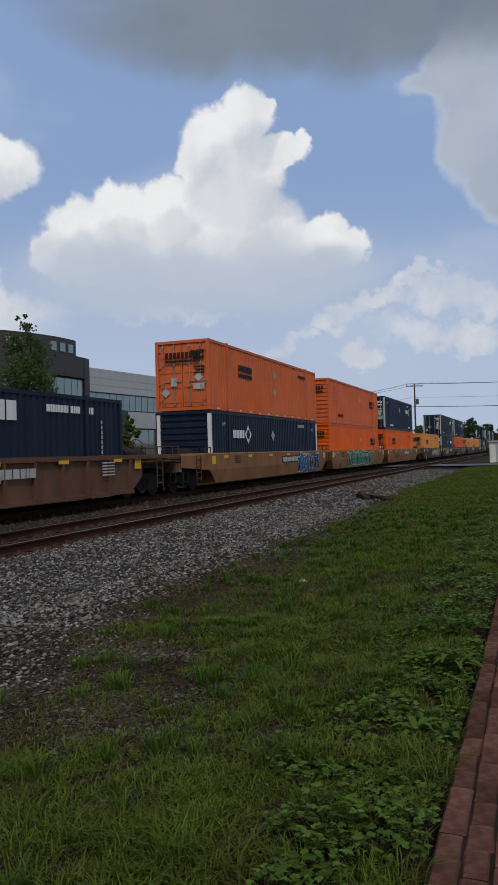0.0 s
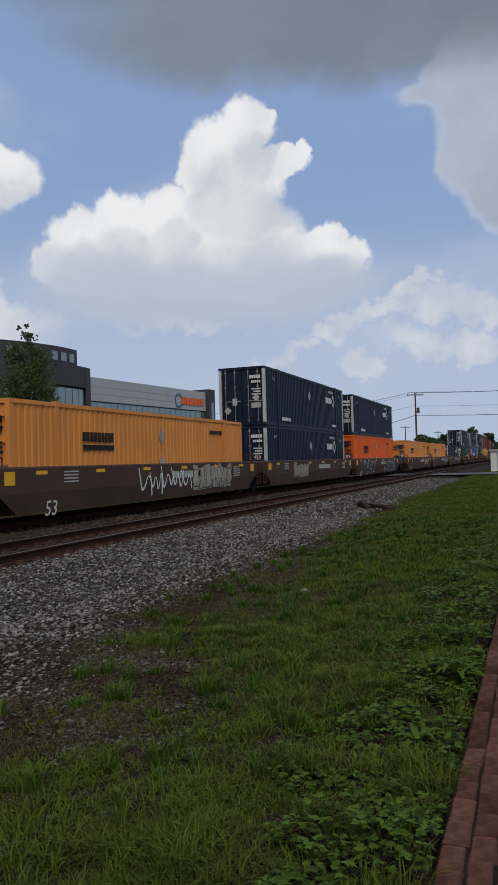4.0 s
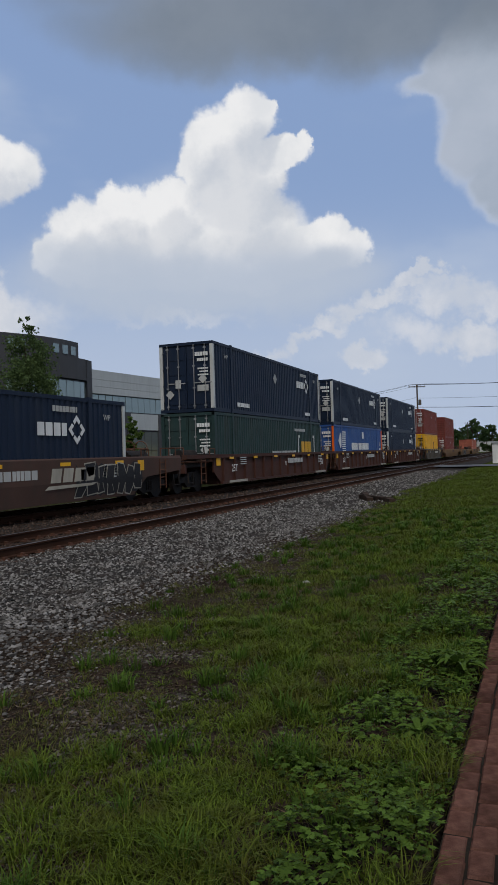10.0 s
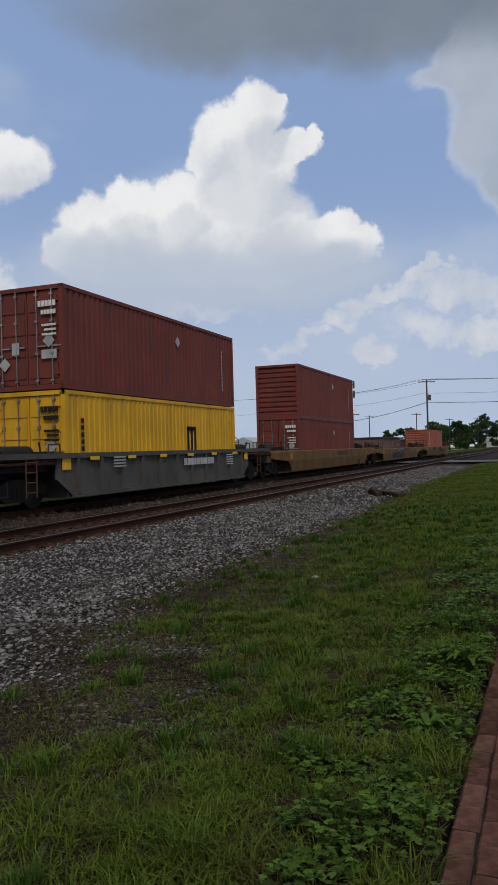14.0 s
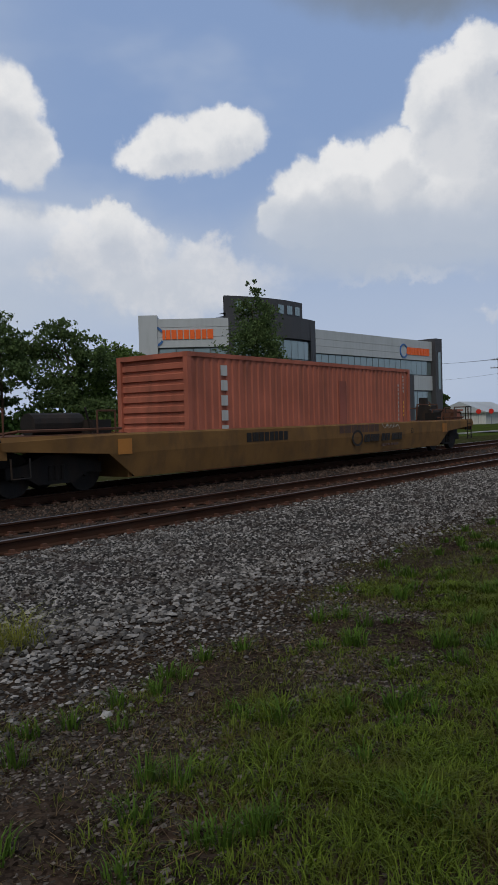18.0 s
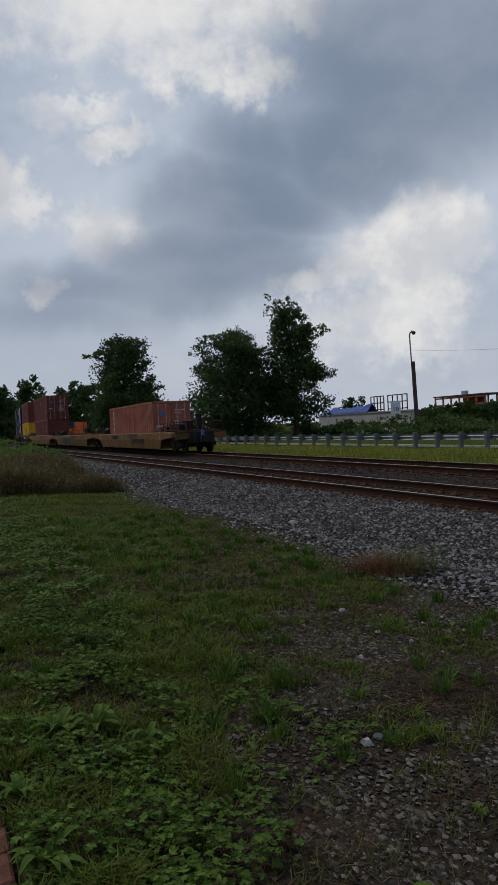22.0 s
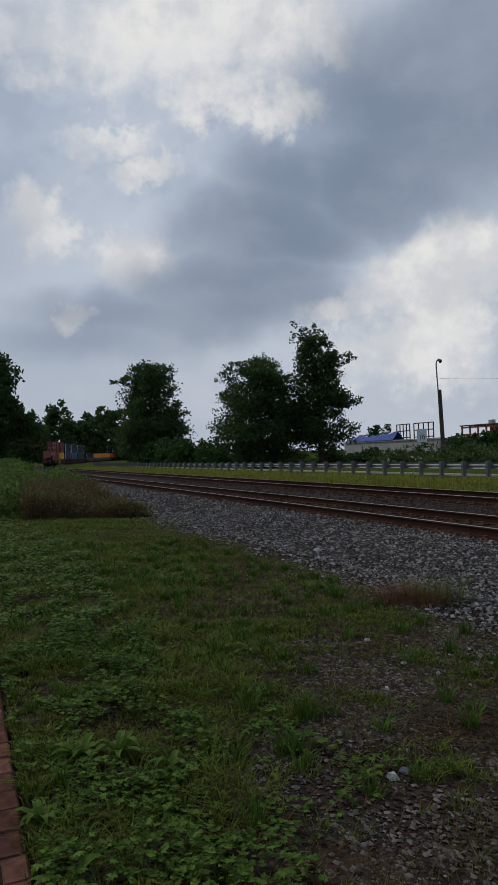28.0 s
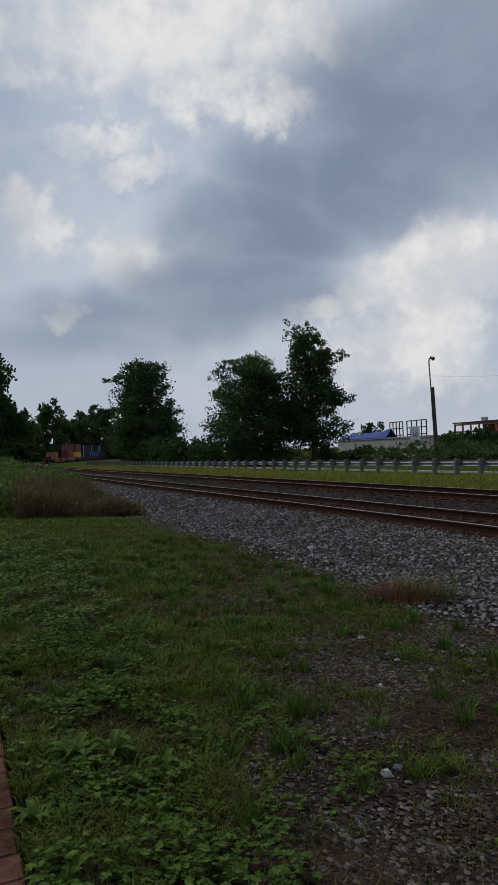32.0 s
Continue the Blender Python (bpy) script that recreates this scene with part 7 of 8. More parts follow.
# ---- road, guard rail, posts, wires ----
def build_road():
    g = Shape()
    g.add([(-700, 25.2, -0.17), (700, 25.2, -0.17), (700, 32.5, -0.17), (-700, 32.5, -0.17)], [(0, 1, 2, 3)])
    ob = new("road", g.mesh("road", M_ASPHALT))
    tagged(ob, "grey asphalt road beyond the tracks", "road", kind="structure")
    k = Shape()
    k.add([(-120, 24.9, -0.26), (300, 24.9, -0.26), (300, 24.9, -0.05), (-120, 24.9, -0.05), (-120, 25.2, -0.05), (300, 25.2, -0.05), (300, 25.2, -0.26), (-120, 25.2, -0.26)],
          [(0, 1, 2, 3), (3, 2, 5, 4), (4, 5, 6, 7)])
    tagged(new("kerb", k.mesh("kerb", M_CONC)), "pale concrete kerb of the road", "kerb", kind="structure")
    lot = Shape().add([(30, 32.6, -0.16), (250, 32.6, -0.16), (250, 75, -0.16), (30, 75, -0.16)], [(0, 1, 2, 3)])
    tagged(new("pavement", lot.mesh("pavement", M_CONC)), "pale paved forecourt of the building", "pavement", kind="structure")
    c = Shape().add([(66, -40, -0.02), (73, -40, -0.02), (73, 7.5, -0.02), (66, 7.5, -0.02)], [(0, 1, 2, 3)])
    c.add([(66, 11.0, 0.02), (73, 11.0, 0.02), (73, 12.6, 0.02), (66, 12.6, 0.02)], [(0, 1, 2, 3)])
    c.add([(66, 7.5, -0.02), (73, 7.5, -0.02), (73, 8.5, 0.03), (66, 8.5, 0.03)], [(0, 1, 2, 3)])
    c.add([(66, 14.6, 0.05), (73, 14.6, 0.05), (73, 25, -0.1), (66, 25, -0.1)], [(0, 1, 2, 3)])
    tagged(new("crossing", c.mesh("crossing", M_ASPHALT)), "grey level crossing over the tracks", "crossing", kind="structure")


def guard_line(x):
    return 24.2 - 2.4 * max(0.0, min(1.0, (-x - 25) / 60)) + (max(0.0, CURVE_X - x) ** 2) / (2 * CURVE_R)


def build_guard_rail():
    ob = thing("guard_rail", "galvanised guard rail on grey timber posts beside the road", "guard rail")
    xs = np.arange(-150, 1, 1.83)
    post = Shape().box(-0.085, 0.085, -0.1, 0.1, -0.6, 0.86).mesh("post", M_POST)
    block = Shape().box(-0.07, 0.07, 0.1, 0.24, 0.46, 0.78).mesh("block", M_POST)
    for x in xs:
        p = part("post", post, None, ob, m=pose(x, guard_line(x), -0.18))
        part("block", block, None, p)
    prof = ((0.0, 0.36), (-0.06, 0.41), (-0.06, 0.46), (0.0, 0.52), (-0.06, 0.58), (-0.06, 0.63), (0.0, 0.68))
    for x0, x1 in zip(xs[::4], list(xs[4::4]) + [xs[-1]]):
        if x1 <= x0:
            continue
        rows = []
        for x in np.linspace(x0 - 0.1, x1 + 0.1, 5):
            rows.append([(x, guard_line(x) + 0.25 - dy, z - 0.08) for dy, z in prof])
        part("beam", Shape().sheet(rows), M_GALV, ob, "corrugated steel beam")


def pole(x, y, h, label, arms=1, name="utility_pole", r=0.16, lean=(0, 0)):
    ob = thing(name, label, "utility pole", m=pose(x, y, ground_height(x, y)))
    part("shaft", Shape().tube((0, 0, -0.3), (lean[0], lean[1], h), r, r * 0.65, 10), M_POLE, ob)
    for k in range(arms):
        z = h - 0.35 - k * 1.3
        a = part("cross_arm", Shape().box(-0.06, 0.06, -1.25, 1.25, z - 0.06, z + 0.06), M_POLE, ob, m=pose(lean[0], lean[1], 0, 0, 0, 30))
        for yy in (-1.15, -0.6, 0.6, 1.15):
            part("insulator", cached("insulator", lambda: Shape().tube((0, 0, 0), (0, 0, 0.2), 0.05, 0.035, 6).mesh("insulator", M_GREYWHITE)), None, a, m=pose(0, yy, z + 0.06))
    return ob


def cable(name, a, b, sag, r, label, parent=None):
    a, b = Vector(a), Vector(b)
    across = (b - a).cross(Vector((0, 0, 1))).normalized() * r
    rows = []
    for t in np.linspace(0, 1, 13):
        p = a.lerp(b, t) - Vector((0, 0, sag * 4 * t * (1 - t)))
        rows.append([p + across, p + Vector((0, 0, r)), p - across, p - Vector((0, 0, r)), p + across])
    ob = new(name, Shape().sheet(rows).mesh(name, M_WIRE))
    return tagged(ob, label, "cable")


def build_poles():
    p1 = pole(111.8, 16.1, 11.2, "tall wooden utility pole with a cross arm and wires", 1)
    part("transformer", Shape().tube((0.0, -0.35, 8.2), (0.0, -0.35, 9.0), 0.22, n=10), M_GREY_CAR, p1)
    p2 = pole(123.0, 42.5, 10.7, "leaning wooden utility pole with two cross arms", 2, lean=(0.5, 0.3))
    pole(112.0, -17.0, 11.2, "wooden utility pole across the crossing", 1)
    for i, (x, y, h) in enumerate(((150, 36.2, 8.4), (190, 30, 9.5), (240, 28, 9.5), (255, 21, 10), (300, 18, 10), (205, 45, 10))):
        pole(x, y, h, "distant wooden utility pole along the street", 1)
    for dz, dy in ((10.9, -1.1), (10.9, 0.6), (10.9, 1.1)):
        cable("wire", (111.8, 16.1 + dy, dz), (123.4, 42.5 + dy, dz - 0.5), 0.9, 0.0155, "thin black overhead wire")
        cable("wire", (111.8, 16.1 + dy, dz), (112.0, -17 + dy, dz), 0.5, 0.0186, "thin black overhead wire")
        cable("wire", (123.4, 42.5 + dy, dz - 0.6), (86, 62 + dy, dz - 1.5), 0.8, 0.0124, "thin black overhead wire")
    cable("wire", (111.8, 16.1, 8.9), (112.0, -17, 8.9), 0.4, 0.0155, "thin black overhead wire")
    cable("wire", (111.8, 16.1, 7.6), (112.0, -17, 7.7), 0.5, 0.0372, "thick black overhead cable")
    cable("wire", (111.8, 16.1, 7.6), (150, 38, 6.5), 0.4, 0.0372, "thick black overhead cable")
    cable("wire", (111.8, 16.1, 9.0), (123.4, 42.5, 8.2), 0.8, 0.0155, "thin black overhead wire")
    cable("wire", (123.4, 42.5, 8.0), (88, 60, 6.5), 0.8, 0.0124, "thin black overhead wire")
    # street lamps on the far side
    for x, y, h, arm, lab in ((-24.9, 42.2, 9.9, 1.9, "street lamp with a long flat head on a dark post"),):
        ob = thing("street_lamp", lab, "street lamp", m=pose(x, y, ground_height(x, y)))
        part("post", Shape().tube((0, 0, -0.2), (0, 0, 7.6), 0.19, 0.16, 10), M_POLE, ob, "dark wooden post")
        part("bracket", Shape().path([(0.1, 0, 7.2), (0.1, 0, 9.6), (0.35, 0, 9.85), (0.7, 0, 9.9)], 0.05, 6), M_GALV, ob)
        part("lamp_head", Shape().prism(((0.6, 9.86), (0.7, 10.0), (2.1, 10.08), (2.3, 10.02), (2.1, 9.92), (0.8, 9.84)), -0.16, 0.16), M_GREY_CAR, ob, "flat grey lamp head")
    x, y = -66.2, 45.5
    ob = thing("street_lamp", "thin leaning lamp post with a small curved head", "street lamp", m=pose(x, y, ground_height(x, y)))
    part("post", Shape().tube((0.5, 0, -0.2), (0.15, 0, 7.3), 0.22, 0.2, 10), M_POLE, ob, "dark wooden post")
    part("bracket", Shape().path([(0.05, 0, 5.0), (-0.25, 0, 9.9), (-0.15, 0, 10.25), (0.2, 0, 10.35)], 0.07, 6), M_GALV, ob)
    part("lamp_head", Shape().tube((0.15, 0, 10.38), (0.55, 0, 10.15), 0.1, 0.2, 10), M_GREY_CAR, ob)
    cable("wire", (-66, 45.5, 8.3), (-18, 48, 7.2), 1.2, 0.00868, "thin black overhead wire")
    # radio mast
    x, y = 165.0, 40.5
    ob = thing("radio_mast", "slim radio mast hung with antenna panels", "radio mast", m=pose(x, y, ground_height(x, y)))
    part("shaft", Shape().tube((0, 0, -0.2), (0, 0, 16.2), 0.42, 0.3, 12), M_POLE, ob)
    panel = Shape().box(-0.2, 0.2, -0.12, 0.12, -0.8, 0.8).mesh("antenna", M_GREY_CAR)
    for z in (15.3, 13.2, 9.6):
        part("bracket", Shape().box(-1.0, 1.0, -0.05, 0.05, z - 0.05, z + 0.05).box(-0.05, 0.05, -1.0, 1.0, z - 0.05, z + 0.05), M_GREY_CAR, ob)
        for k in range(4 if z > 10 else 2):
            a = k * math.pi / 2 + 0.4
            part("antenna", panel, None, ob, m=pose(1.0 * math.cos(a), 1.0 * math.sin(a), z, 0, 0, math.degrees(a)))


build_road()
build_guard_rail()
build_poles()


# ---- buildings ----
def wall_frame(a, b):
    """A frame along a facade from a to b, seen from the railway: x along it, y into the building."""
    a, b = Vector((*a, 0)), Vector((*b, 0))
    d = (b - a).normalized()
    return Matrix(((d.x, -d.y, 0, a.x), (d.y, d.x, 0, a.y), (0, 0, 1, -0.16), (0, 0, 0, 1))), (b - a).length


def bars_on(name, parent, m, x, z, w, h, n, seed, material, depth=0.12):
    g = Shape()
    for x0, x1, z0, z1 in word_bars(x, z, w, h, n, seed):
        g.box(x0, x1, -depth, -0.02, z0, z1)
    return part(name, g, material, parent, "raised orange block lettering", m)


def ring_sign(parent, m, x, z, r, material):
    g = Shape()
    for k in range(22):
        p, q = (0.5 + 5.3 * i / 22 for i in (k, k + 1))
        g.add([(x + rr * math.cos(a), yy, z + rr * math.sin(a)) for yy in (-0.12, -0.02) for rr, a in ((r * 0.8, p), (r * 0.8, q), (r, q), (r, p))],
              [(0, 1, 2, 3), (7, 6, 5, 4), (0, 4, 5, 1), (3, 2, 6, 7)])
    part("sign_ring", g, material, parent, "raised blue open ring", m)


def panes(parent, m, x0, x1, z0, z1, cols, rows, gap=0.07, y=0.05):
    w, h = (x1 - x0) / cols, (z1 - z0) / rows
    me = Shape().box(-w / 2 + gap / 2, w / 2 - gap / 2, 0, 0.03, -h / 2 + gap / 2, h / 2 - gap / 2).mesh("window_pane", M_GLASS)
    for i in range(cols):
        for j in range(rows):
            part("window_pane", me, None, parent, m=m @ pose(x0 + (i + 0.5) * w, y, z0 + (j + 0.5) * h))


def build_office():
    ob = thing("office_building", "grey metal-clad office building with a charcoal corner tower", "building")
    # right wing: cladding in bands, ribbon window, glazed ground floor between dark piers
    m, L = wall_frame((59.4, 37.4), (81.4, 35.0))
    part("wing_body", Shape().box(0, L, 0.2, 26, 0, 9.5), M_PANEL_MID, ob, m=m)
    for z0, z1 in ((7.62, 8.25), (8.27, 8.9), (8.92, 9.75)):
        part("cladding", Shape().box(0, L - 1.4, -0.05, 0.2, z0, z1), M_PANEL, ob, "grey metal cladding band", m)
    part("window_band", Shape().box(0, L - 1.4, 0.1, 0.22, 6.0, 7.6), M_PANEL_DARK, ob, m=m)
    panes(ob, m, 0.1, L - 1.5, 6.05, 7.55, 20, 1)
    for x0, x1 in ((0, 4.6), (5.9, 10.6), (11.9, 15.6), (16.7, L - 1.4)):
        part("cladding", Shape().box(x0, x1, -0.05, 0.2, 4.4, 5.98), M_PANEL, ob, "grey metal cladding panel", m)
    part("ground_frame", Shape().box(0, L - 1.4, 0.1, 0.22, 0.0, 4.4), M_PANEL_DARK, ob, m=m)
    for x0, x1 in ((0.1, 4.6), (5.9, 10.6), (11.9, 15.6), (16.7, L - 1.5)):
        panes(ob, m, x0, x1, 0.5, 4.3, 4, 2)
    for x in (4.6, 10.6, 15.6):
        part("pier", Shape().box(x, x + 1.2, -0.12, 0.22, 0, 6.0), M_PANEL_DARK, ob, "charcoal pier", m)
    part("end_fin", Shape().box(L - 1.4, L, -0.5, 4.0, 0, 10.1), M_PANEL_DARK, ob, "charcoal end fin", m)
    part("fin_slot", Shape().box(L - 0.9, L - 0.35, -0.53, -0.5, 4.5, 8.6), M_GLASS, ob, m=m)
    bars_on("sign_word", ob, m, L - 6.6, 8.15, 4.6, 0.75, 9, 71, M_SIGN_ORANGE)
    ring_sign(ob, m, L - 7.2, 8.5, 0.75, M_SIGN_BLUE)
    # the corner tower: a slightly bowed curtain wall in a charcoal frame, a drum above
    a, b = Vector((49.0, 39.4, 0)), Vector((59.4, 37.4, 0))
    d = (b - a).normalized()
    nrm = Vector((d.y, -d.x, 0))
    W = (b - a).length

    def bow(t, out=1.1):
        return a + d * (W * t) + nrm * (out * 4 * t * (1 - t))

    def skin(t0, t1, z0, z1, push, n=8, deep=1.0):
        rows = []
        for z in (z0, z1):
            rows.append([tuple(bow(t0 + (t1 - t0) * i / n) + nrm * push + Vector((0, 0, z - 0.16))) for i in range(n + 1)])
        top = [tuple(Vector(p) - nrm * deep) for p in rows[1]]
        low = [tuple(Vector(p) - nrm * deep) for p in rows[0]]
        return Shape().sheet([low] + rows + [top])
    part("tower_body", skin(0, 1, 0, 10.2, -0.15), M_PANEL_DARK, ob)
    part("tower_head", skin(0, 1, 8.6, 10.45, 0.15), M_PANEL_DARK, ob, "charcoal head of the tower")
    part("tower_jamb", skin(0.90, 1.0, 0, 10.45, 0.18), M_PANEL_DARK, ob)
    part("tower_jamb", skin(0.0, 0.06, 0, 10.45, 0.18), M_PANEL_DARK, ob)
    for j in range(5):
        for i in range(9):
            t0 = 0.07 + i * 0.092
            z0 = 0.4 + j * 1.62
            part("window_pane", skin(t0, t0 + 0.086, z0, z0 + 1.54, 0.02, 1), M_GLASS, ob)
    part("tower_floor", skin(0.05, 0.92, 5.2, 5.35, 0.06), M_PANEL, ob)
    part("drum", skin(0.03, 0.86, 10.4, 11.95, -0.5, deep=0.12), M_PANEL_DARK, ob, "charcoal rooftop drum")
    part("roof_slab", Shape().box(57.0, 59.6, 39.2, 45, 9.6, 10.2), M_PANEL_DARK, ob)
    p0, p1 = bow(0.03) - nrm * 0.6, bow(0.85) - nrm * 0.6
    q0, q1 = p0 + Vector((4.4, 3.2, 0)), p1 + Vector((2.2, 3.6, 0))
    back = Shape().add([(p.x, p.y, z) for z in (10.0, 11.74) for p in (p0, p1, q1, q0)], ((3, 2, 1, 0), (4, 5, 6, 7), (0, 1, 5, 4), (1, 2, 6, 5), (2, 3, 7, 6), (3, 0, 4, 7)))
    part("drum_back", back, M_PANEL_DARK, ob)
    for t in (0.12, 0.52, 0.63, 0.74):
        part("drum_window", skin(t, t + (0.14 if t < 0.2 else 0.07), 10.75, 11.5, -0.46, 2), M_GLASS, ob)
    # left wing: pale cladding with the large sign over a window band
    m, L = wall_frame((44.4, 44.6), (49.0, 39.0))
    part("wing_body", Shape().box(0, L, 0.2, 12, 0, 9.7), M_PANEL_MID, ob, m=m)
    for z0, z1 in ((7.7, 8.5), (8.52, 9.3), (9.32, 10.0)):
        part("cladding", Shape().box(1.5, L, -0.05, 0.2, z0, z1), M_PANEL, ob, "grey metal cladding band", m)
    part("corner_panel", Shape().box(0, 1.5, -0.2, 3, 0, 10.3), M_PANEL, ob, "taller pale corner panel", m)
    panes(ob, m, 1.6, L - 0.1, 5.6, 7.6, 4, 1)
    part("cladding", Shape().box(1.5, L, -0.05, 0.2, 3.6, 5.5), M_PANEL_MID, ob, m=m)
    panes(ob, m, 1.6, L - 0.1, 0.4, 3.5, 4, 2)
    bars_on("sign_word", ob, m, 1.9, 8.35, 4.2, 0.75, 9, 72, M_SIGN_ORANGE)
    ring_sign(ob, m, 1.2, 8.6, 0.85, M_SIGN_BLUE)


def hut(name, label, x0, x1, y0, y1, h, wall, roof, category="building", rise=0.0):
    ob = thing(name, label, category)
    z = -0.3
    part("wall", Shape().box(x0, x1, y0, y1, z, h), wall, ob)
    if rise:
        cy = (y0 + y1) / 2
        g = Shape().add([(x0 - 0.4, y0 - 0.5, h), (x1 + 0.4, y0 - 0.5, h), (x1 + 0.4, cy, h + rise), (x0 - 0.4, cy, h + rise), (x0 - 0.4, y1 + 0.5, h), (x1 + 0.4, y1 + 0.5, h)],
                        [(0, 1, 2, 3), (3, 2, 5, 4), (0, 3, 4), (1, 5, 2)])
    else:
        g = Shape().box(x0 - 0.3, x1 + 0.3, y0 - 0.3, y1 + 0.3, h, h + 0.25)
    part("roof", g, roof, ob)
    return ob


def build_sheds():
    shed_red = pigment("red_brown_sheeting", (0.16, 0.085, 0.075), 0.7, vary=0.12, size=3, grime=0.3)
    shed_white = pigment("pale_sheeting", (0.52, 0.52, 0.49), 0.7, vary=0.1, size=3, grime=0.3)
    shed_grey = pigment("shadow_grey_block", (0.13, 0.125, 0.12), 0.85, vary=0.15, size=2, grime=0.3)
    ob = thing("warehouse", "long low warehouse with pale and red-brown wall sections", "building")
    for i, (x0, x1, mat, lab) in enumerate(((-15.8, -1.0, shed_white, "pale wall section"), (-1.0, 10.0, shed_grey, "grey block wall section"),
                                            (10.0, 14.5, shed_white, "pale wall section"), (14.5, 34.0, shed_red, "red-brown sheet wall section"))):
        part("wall", Shape().box(x0, x1, 58.0, 80.0, -0.3, 3.45), mat, ob, lab)
    part("roof", Shape().box(-16.2, 34.5, 57.5, 81, 3.45, 3.7), M_PANEL_DARK, ob, "dark flat roof edge")
    part("door", Shape().box(-9.6, -8.6, 57.9, 58.05, -0.2, 1.9), M_SIGN_BLUE, ob, "blue door")
    for x in (2.0, 3.4):
        part("roof_vent", Shape().tube((x, 60, 3.2), (x, 60, 4.3 if x > 3 else 3.9), 0.5 if x > 3 else 0.3, n=12), M_SIGN_BLUE if x > 3 else M_PANEL_DARK, ob)
    part("roof_tank", Shape().tube((7.5, 62, 3.2), (7.5, 62, 4.5), 1.5, n=16), M_GREY_CAR, ob)
    for x in (14.0, 16.5, 24.0):
        part("roof_pole", Shape().tube((x, 64, 3.0), (x, 64, 5.4), 0.08, n=6), M_POLE, ob)
    # a second pale shed with a blue door further along
    hut("house", "low white house with a pale gabled roof", 122, 136, 44.5, 53, 1.75, shed_white, M_PANEL, rise=1.9)
    hut("shop_building", "grey two-storey building by the street", 250, 262, 46, 54, 3.4, shed_grey, M_PANEL_DARK, rise=1.4)
    hut("shop_building", "low brown shop building by the street", 196, 222, 40, 52, 3.6, shed_red, M_PANEL_DARK)
    hut("shop_building", "low white roadside building", 305, 345, 12, 22, 4.0, shed_white, M_PANEL)
    fr = thing("framed_building", "open orange steel building frame behind the trees", "building")
    part("roof", Shape().box(-148.8, -130.5, 107.7, 116.3, 5.7, 5.95), M_PANEL_DARK, fr, "dark flat roof")
    part("back_wall", Shape().box(-148, -140, 115.6, 115.8, -0.3, 5.7), M_RUSTRED, fr)
    part("chimney", Shape().box(-142.6, -141.4, 111, 112, 5.9, 6.9), M_CONC, fr)
    for x in np.arange(-148.4, -130, 2.9):
        for yy in (108.0, 116.0):
            part("column", Shape().box(x, x + 0.3, yy - 0.15, yy + 0.15, -0.3, 5.7), M_RUSTRED, fr)
    for z in (3.6, 5.2):
        part("girder", Shape().box(-148.4, -130.6, 107.85, 108.15, z, z + 0.35), M_RUSTRED, fr)
    # concrete wall with a blue tarpaulin and steel frames behind the vines
    w = thing("yard_wall", "grey concrete yard wall behind the vines", "wall")
    part("wall_panel", Shape().box(-90, -68.6, 47.0, 47.5, -0.3, 2.2), M_CONC, w)
    part("coping", Shape().box(-90.2, -68.4, 46.9, 47.6, 2.2, 2.35), M_CONC, w)
    rng = np.random.default_rng(12)
    t = Shape()
    rows = []
    for j in range(5):
        rows.append([(-89.6 + i * 0.85, 46.85 + j * 0.4, 2.34 + 0.02 + ((0.8 if i in (3, 4, 13) else 0.25 + 0.04 * i) + rng.uniform(0, 0.2)) * (1 - abs(j - 2) / 2.0)) for i in range(15)])
    tp = new("tarpaulin", t.sheet(rows).mesh("tarpaulin", M_TARP))
    tagged(tp, "crumpled blue tarpaulin over the yard wall", "tarpaulin")
    for x, wd in ((-81.8, 2.9), (-78.0, 4.0)):
        r = thing("steel_frame", "rusty open steel frame in the yard", "steel frame")
        for dx in np.linspace(0, wd, 5):
            part("upright", Shape().tube((x + dx, 50, 0), (x + dx, 50, 4.2), 0.07, n=6), M_RUST, r)
        for z in (2.6, 3.4, 4.2):
            part("crossbar", Shape().tube((x, 50, z), (x + wd, 50, z), 0.06, n=6), M_RUST, r)
    s = thing("speed_sign", "white speed sign reading 10 on a post", "sign", m=pose(-61.0, 39.9, ground_height(-61, 40) + 0.5))
    part("post", Shape().tube((0, 0.06, -0.8), (0, 0.06, 2.2), 0.04, n=6), M_GALV, s)
    turn = pose(0, 0, 0, 0, 0, 57)
    part("plate", Shape().box(-0.45, 0.45, -0.02, 0.02, 1.55, 2.75), M_WHITE, s, "white plate", m=turn)
    letters(s, "10", 0, 0, 0, 0.6, M_MARK, m=turn @ pose(0, -0.026, 1.95, 90, 0, 0))
    y = thing("warning_sign", "yellow diamond warning sign on a post", "sign", m=pose(63.0, 28.0, -0.2))
    part("post", Shape().tube((0, 0.05, -0.2), (0, 0.05, 2.3), 0.04, n=6), M_GALV, y)
    d = Shape()
    diamond(d, 0, 2.1, 0.62, -0.01, 0.02)
    part("plate", d, pigment("pale_yellow_sign", (0.55, 0.42, 0.14), 0.5, vary=0.08, grime=0.1), y, "pale yellow diamond plate", m=pose(0, 0, 0, 0, 0, 45))
    yw = thing("narrow_sign", "narrow yellow road marker on a post", "sign", m=pose(-6.3, 27.0, -0.45, 0, 0, 20))
    part("post", Shape().tube((0, 0.04, -0.2), (0, 0.04, 2.0), 0.04, n=6), M_GALV, yw)
    part("plate", Shape().prism(((-0.2, 1.9), (0.0, 1.2), (0.2, 1.9), (0.12, 2.7), (-0.12, 2.7)), -0.02, 0.02), M_REFLECT, yw, "yellow plate")
    # billboard
    bb = thing("billboard", "large dark billboard on two posts", "billboard")
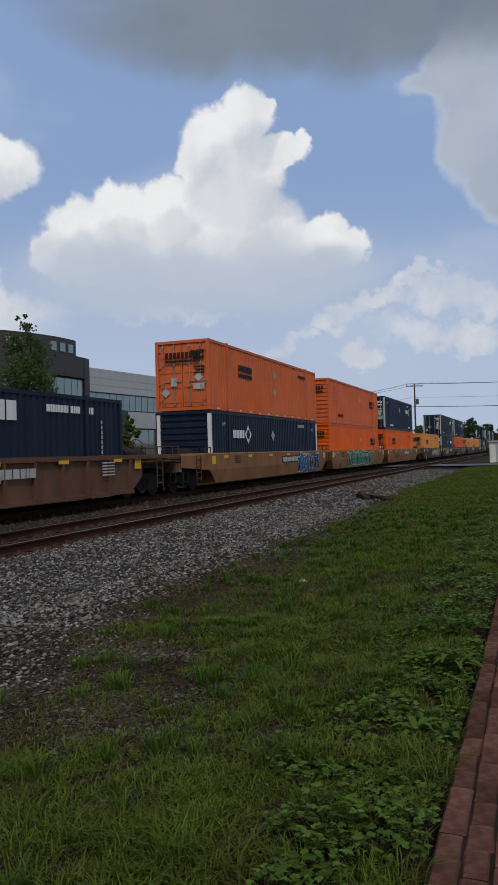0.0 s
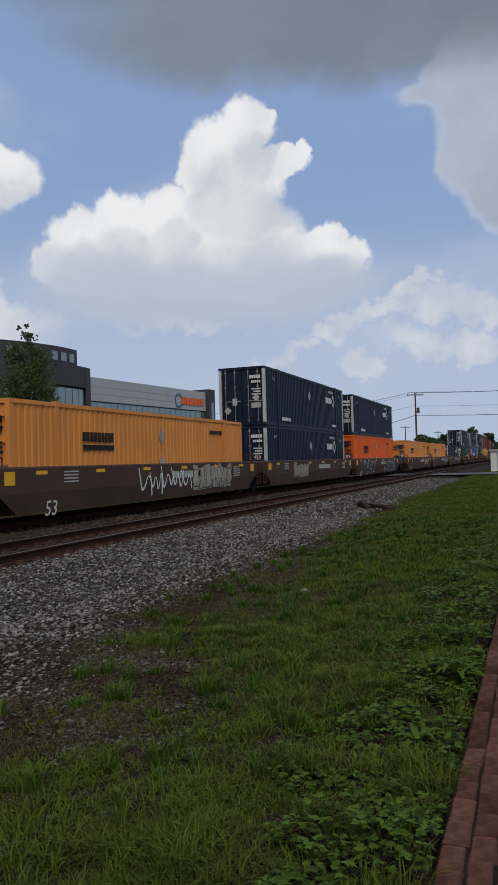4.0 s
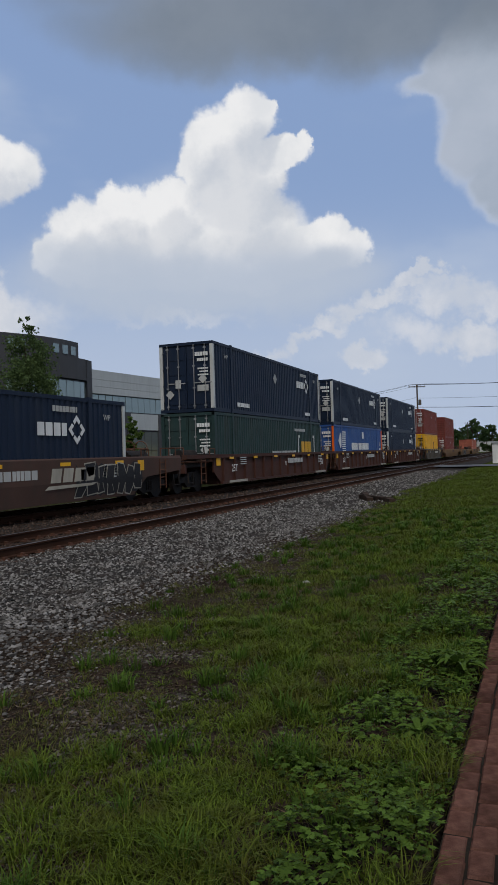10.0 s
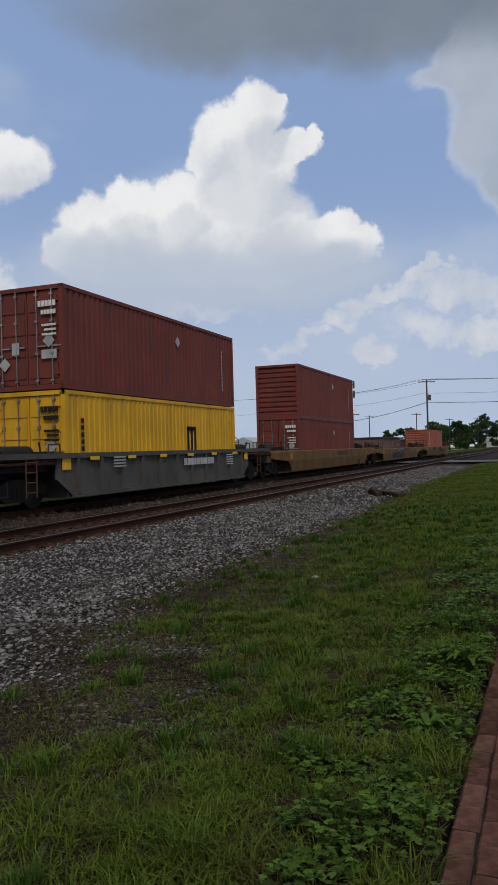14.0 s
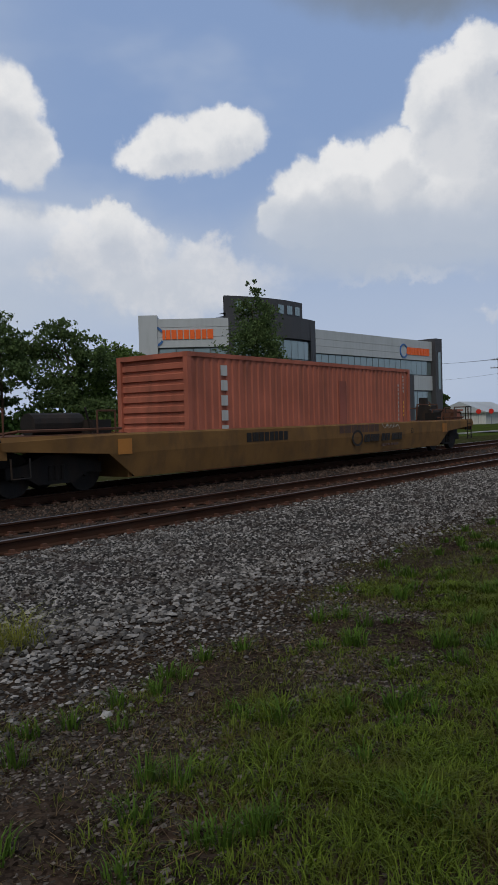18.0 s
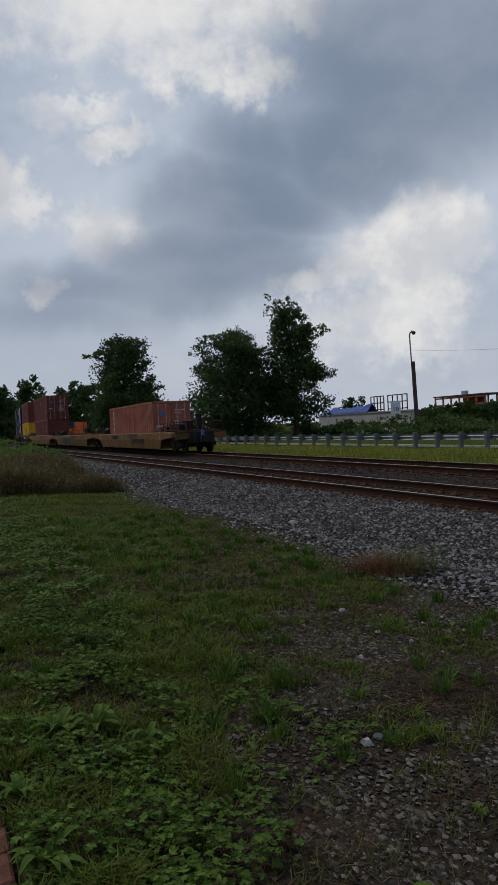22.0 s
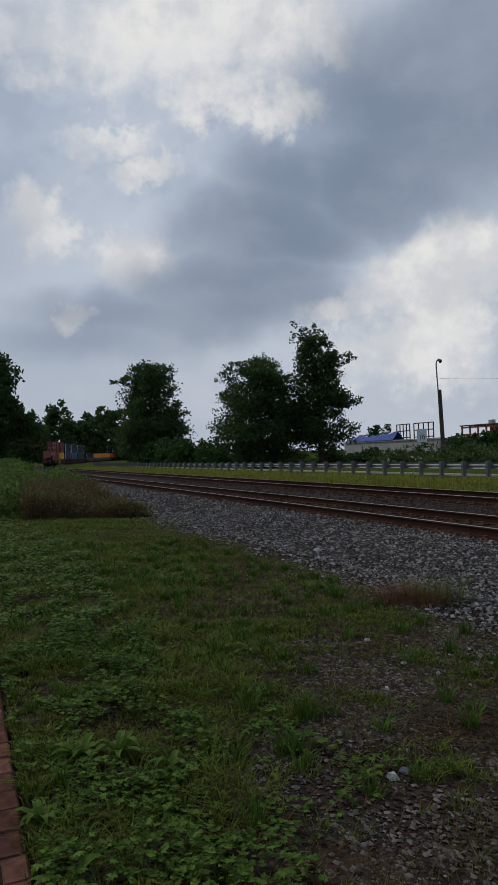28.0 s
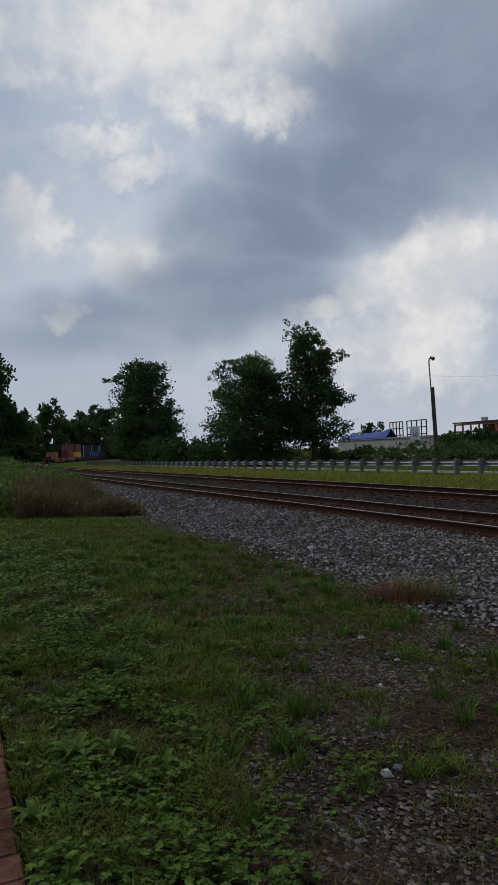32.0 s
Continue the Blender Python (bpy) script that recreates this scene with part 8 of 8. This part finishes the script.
    mm = pose(134.0, 43.0, 0, 0, 0, 236)
    part("panel", Shape().box(-3.2, 0.3, -0.2, 0.2, 4.2, 8.7), M_BLACK, bb, "dark panel", m=mm)
    part("panel", Shape().box(0.4, 3.3, -0.2, 0.2, 4.2, 8.5), M_SIGN_BLUE, bb, "blue and amber panel", m=mm)
    part("panel_picture", Shape().box(0.6, 3.1, -0.23, -0.2, 4.5, 6.0), M_AMBER, bb, m=mm)
    for x in (-2.6, -0.8, 0.8, 2.6):
        part("post", Shape().tube((x, 0.3, -0.3), (x, 0.3, 4.4), 0.14, n=8), M_PANEL_DARK, bb, m=mm)
    # green crane jib
    cr = thing("green_mast", "short green machine mast beside the building", "machine", m=pose(94.0, 41.5, -0.2))
    part("mast", Shape().tube((0, 0, 0), (0.2, 0, 5.4), 0.35, 0.25, 8), M_TEAL, cr)
    part("boom", Shape().tube((-0.7, 0, 1.0), (0.4, 0, 4.4), 0.15, 0.1, 6), M_TEAL, cr)
    # equipment cabinet by the crossing
    for x, y in ((116.0, 43.4), (116.5, 41.6)):
        st = thing("stop_sign", "red octagonal road sign on a post", "sign", m=pose(x, y, -0.2, 0, 0, -70))
        part("post", Shape().tube((0, 0.05, -0.2), (0, 0.05, 1.9), 0.04, n=6), M_GALV, st)
        part("plate", Shape().tube((0, -0.02, 2.1), (0, 0.02, 2.1), 0.4, n=8), M_SIGN_RED, st, "red octagonal plate")
    hut("storage_box", "rusty orange storage box beside the building", 96.0, 103.0, 41.2, 43.6, 2.0, M_RUSTRED, M_RUSTRED, "storage box")
    cb = thing("equipment_cabinet", "pale metal signal cabinet beside the track", "cabinet", m=pose(82.5, 3.2, -0.15))
    part("body", Shape().box(-1.6, 1.6, -1.2, 1.2, 0, 2.1), M_WHITE, cb)
    part("roof", Shape().box(-1.75, 1.75, -1.35, 1.35, 2.1, 2.25), M_PANEL, cb)
    part("door", Shape().box(-1.63, -1.6, -0.6, 0.6, 0.15, 1.95), M_PANEL, cb)
    # old timbers beside the ballast
    rnd = random.Random(5)
    for k in range(4):
        tm = new("timber", Shape().box(-1.2, 1.2, -0.1, 0.1, -0.08, 0.09).mesh("timber", M_TIE))
        tm.matrix_basis = pose(25.2 + 0.5 * k, 4.9 + 0.28 * k, -0.11, 0, rnd.uniform(-2, 2), 18 + rnd.uniform(-14, 14))
        tagged(tm, "old dark railway timber lying in the grass", "timber", "old timbers by the ballast")
    # parked cars far off
    for k, (x, yy, c) in enumerate(((214, 33.5, M_WHITE), (222, 33.8, M_PANEL), (231, 33.4, M_NAVY), (262, 30, M_WHITE), (300, 27, M_WHITE))):
        car(x, yy, c)
    for k in range(5):
        bx = thing("freight_van", "distant pale freight car on the line", "rail car", "distant freight cars", m=pose(330 + k * 17, 19.5, 0.0))
        part("body", Shape().box(-7.5, 7.5, -1.5, 1.5, 1.0, 4.4), (M_WHITE, M_AMBER, M_RUSTRED, M_PANEL, M_GREY_CAR)[k], bx)
        part("underframe", Shape().box(-7.8, 7.8, -1.2, 1.2, 0.5, 1.0).box(-6.5, -4.5, -1, 1, -0.35, 0.6).box(4.5, 6.5, -1, 1, -0.35, 0.6), M_BLACK, bx)


def car(x, y, paint):
    ob = thing("parked_car", "small parked car seen far down the street", "car", "parked cars", m=pose(x, y, -0.16))
    part("body", Shape().prism(((-2.1, 0.3), (-2.2, 0.8), (-1.3, 0.95), (-0.8, 1.42), (0.9, 1.45), (1.6, 0.98), (2.1, 0.85), (2.15, 0.3)), -0.85, 0.85), paint, ob)
    part("windows", Shape().prism(((-1.15, 0.97), (-0.75, 1.36), (0.85, 1.38), (1.4, 1.0)), -0.87, 0.87), M_GLASS, ob)
    for sx in (-1.3, 1.3):
        for sy in (-0.8, 0.8):
            part("wheel", Shape().tube((sx, sy - 0.1, 0.32), (sx, sy + 0.1, 0.32), 0.32, n=14), M_BLACK, ob)


build_office()
build_sheds()
build_bricks(brick_path)


def motions():
    """The train runs through, slows a little, and takes the bend."""
    for ob, at, z in MOVERS:
        walk(ob, [(t, on_line(at - run(t), z)) for t in range(33)])


motions()
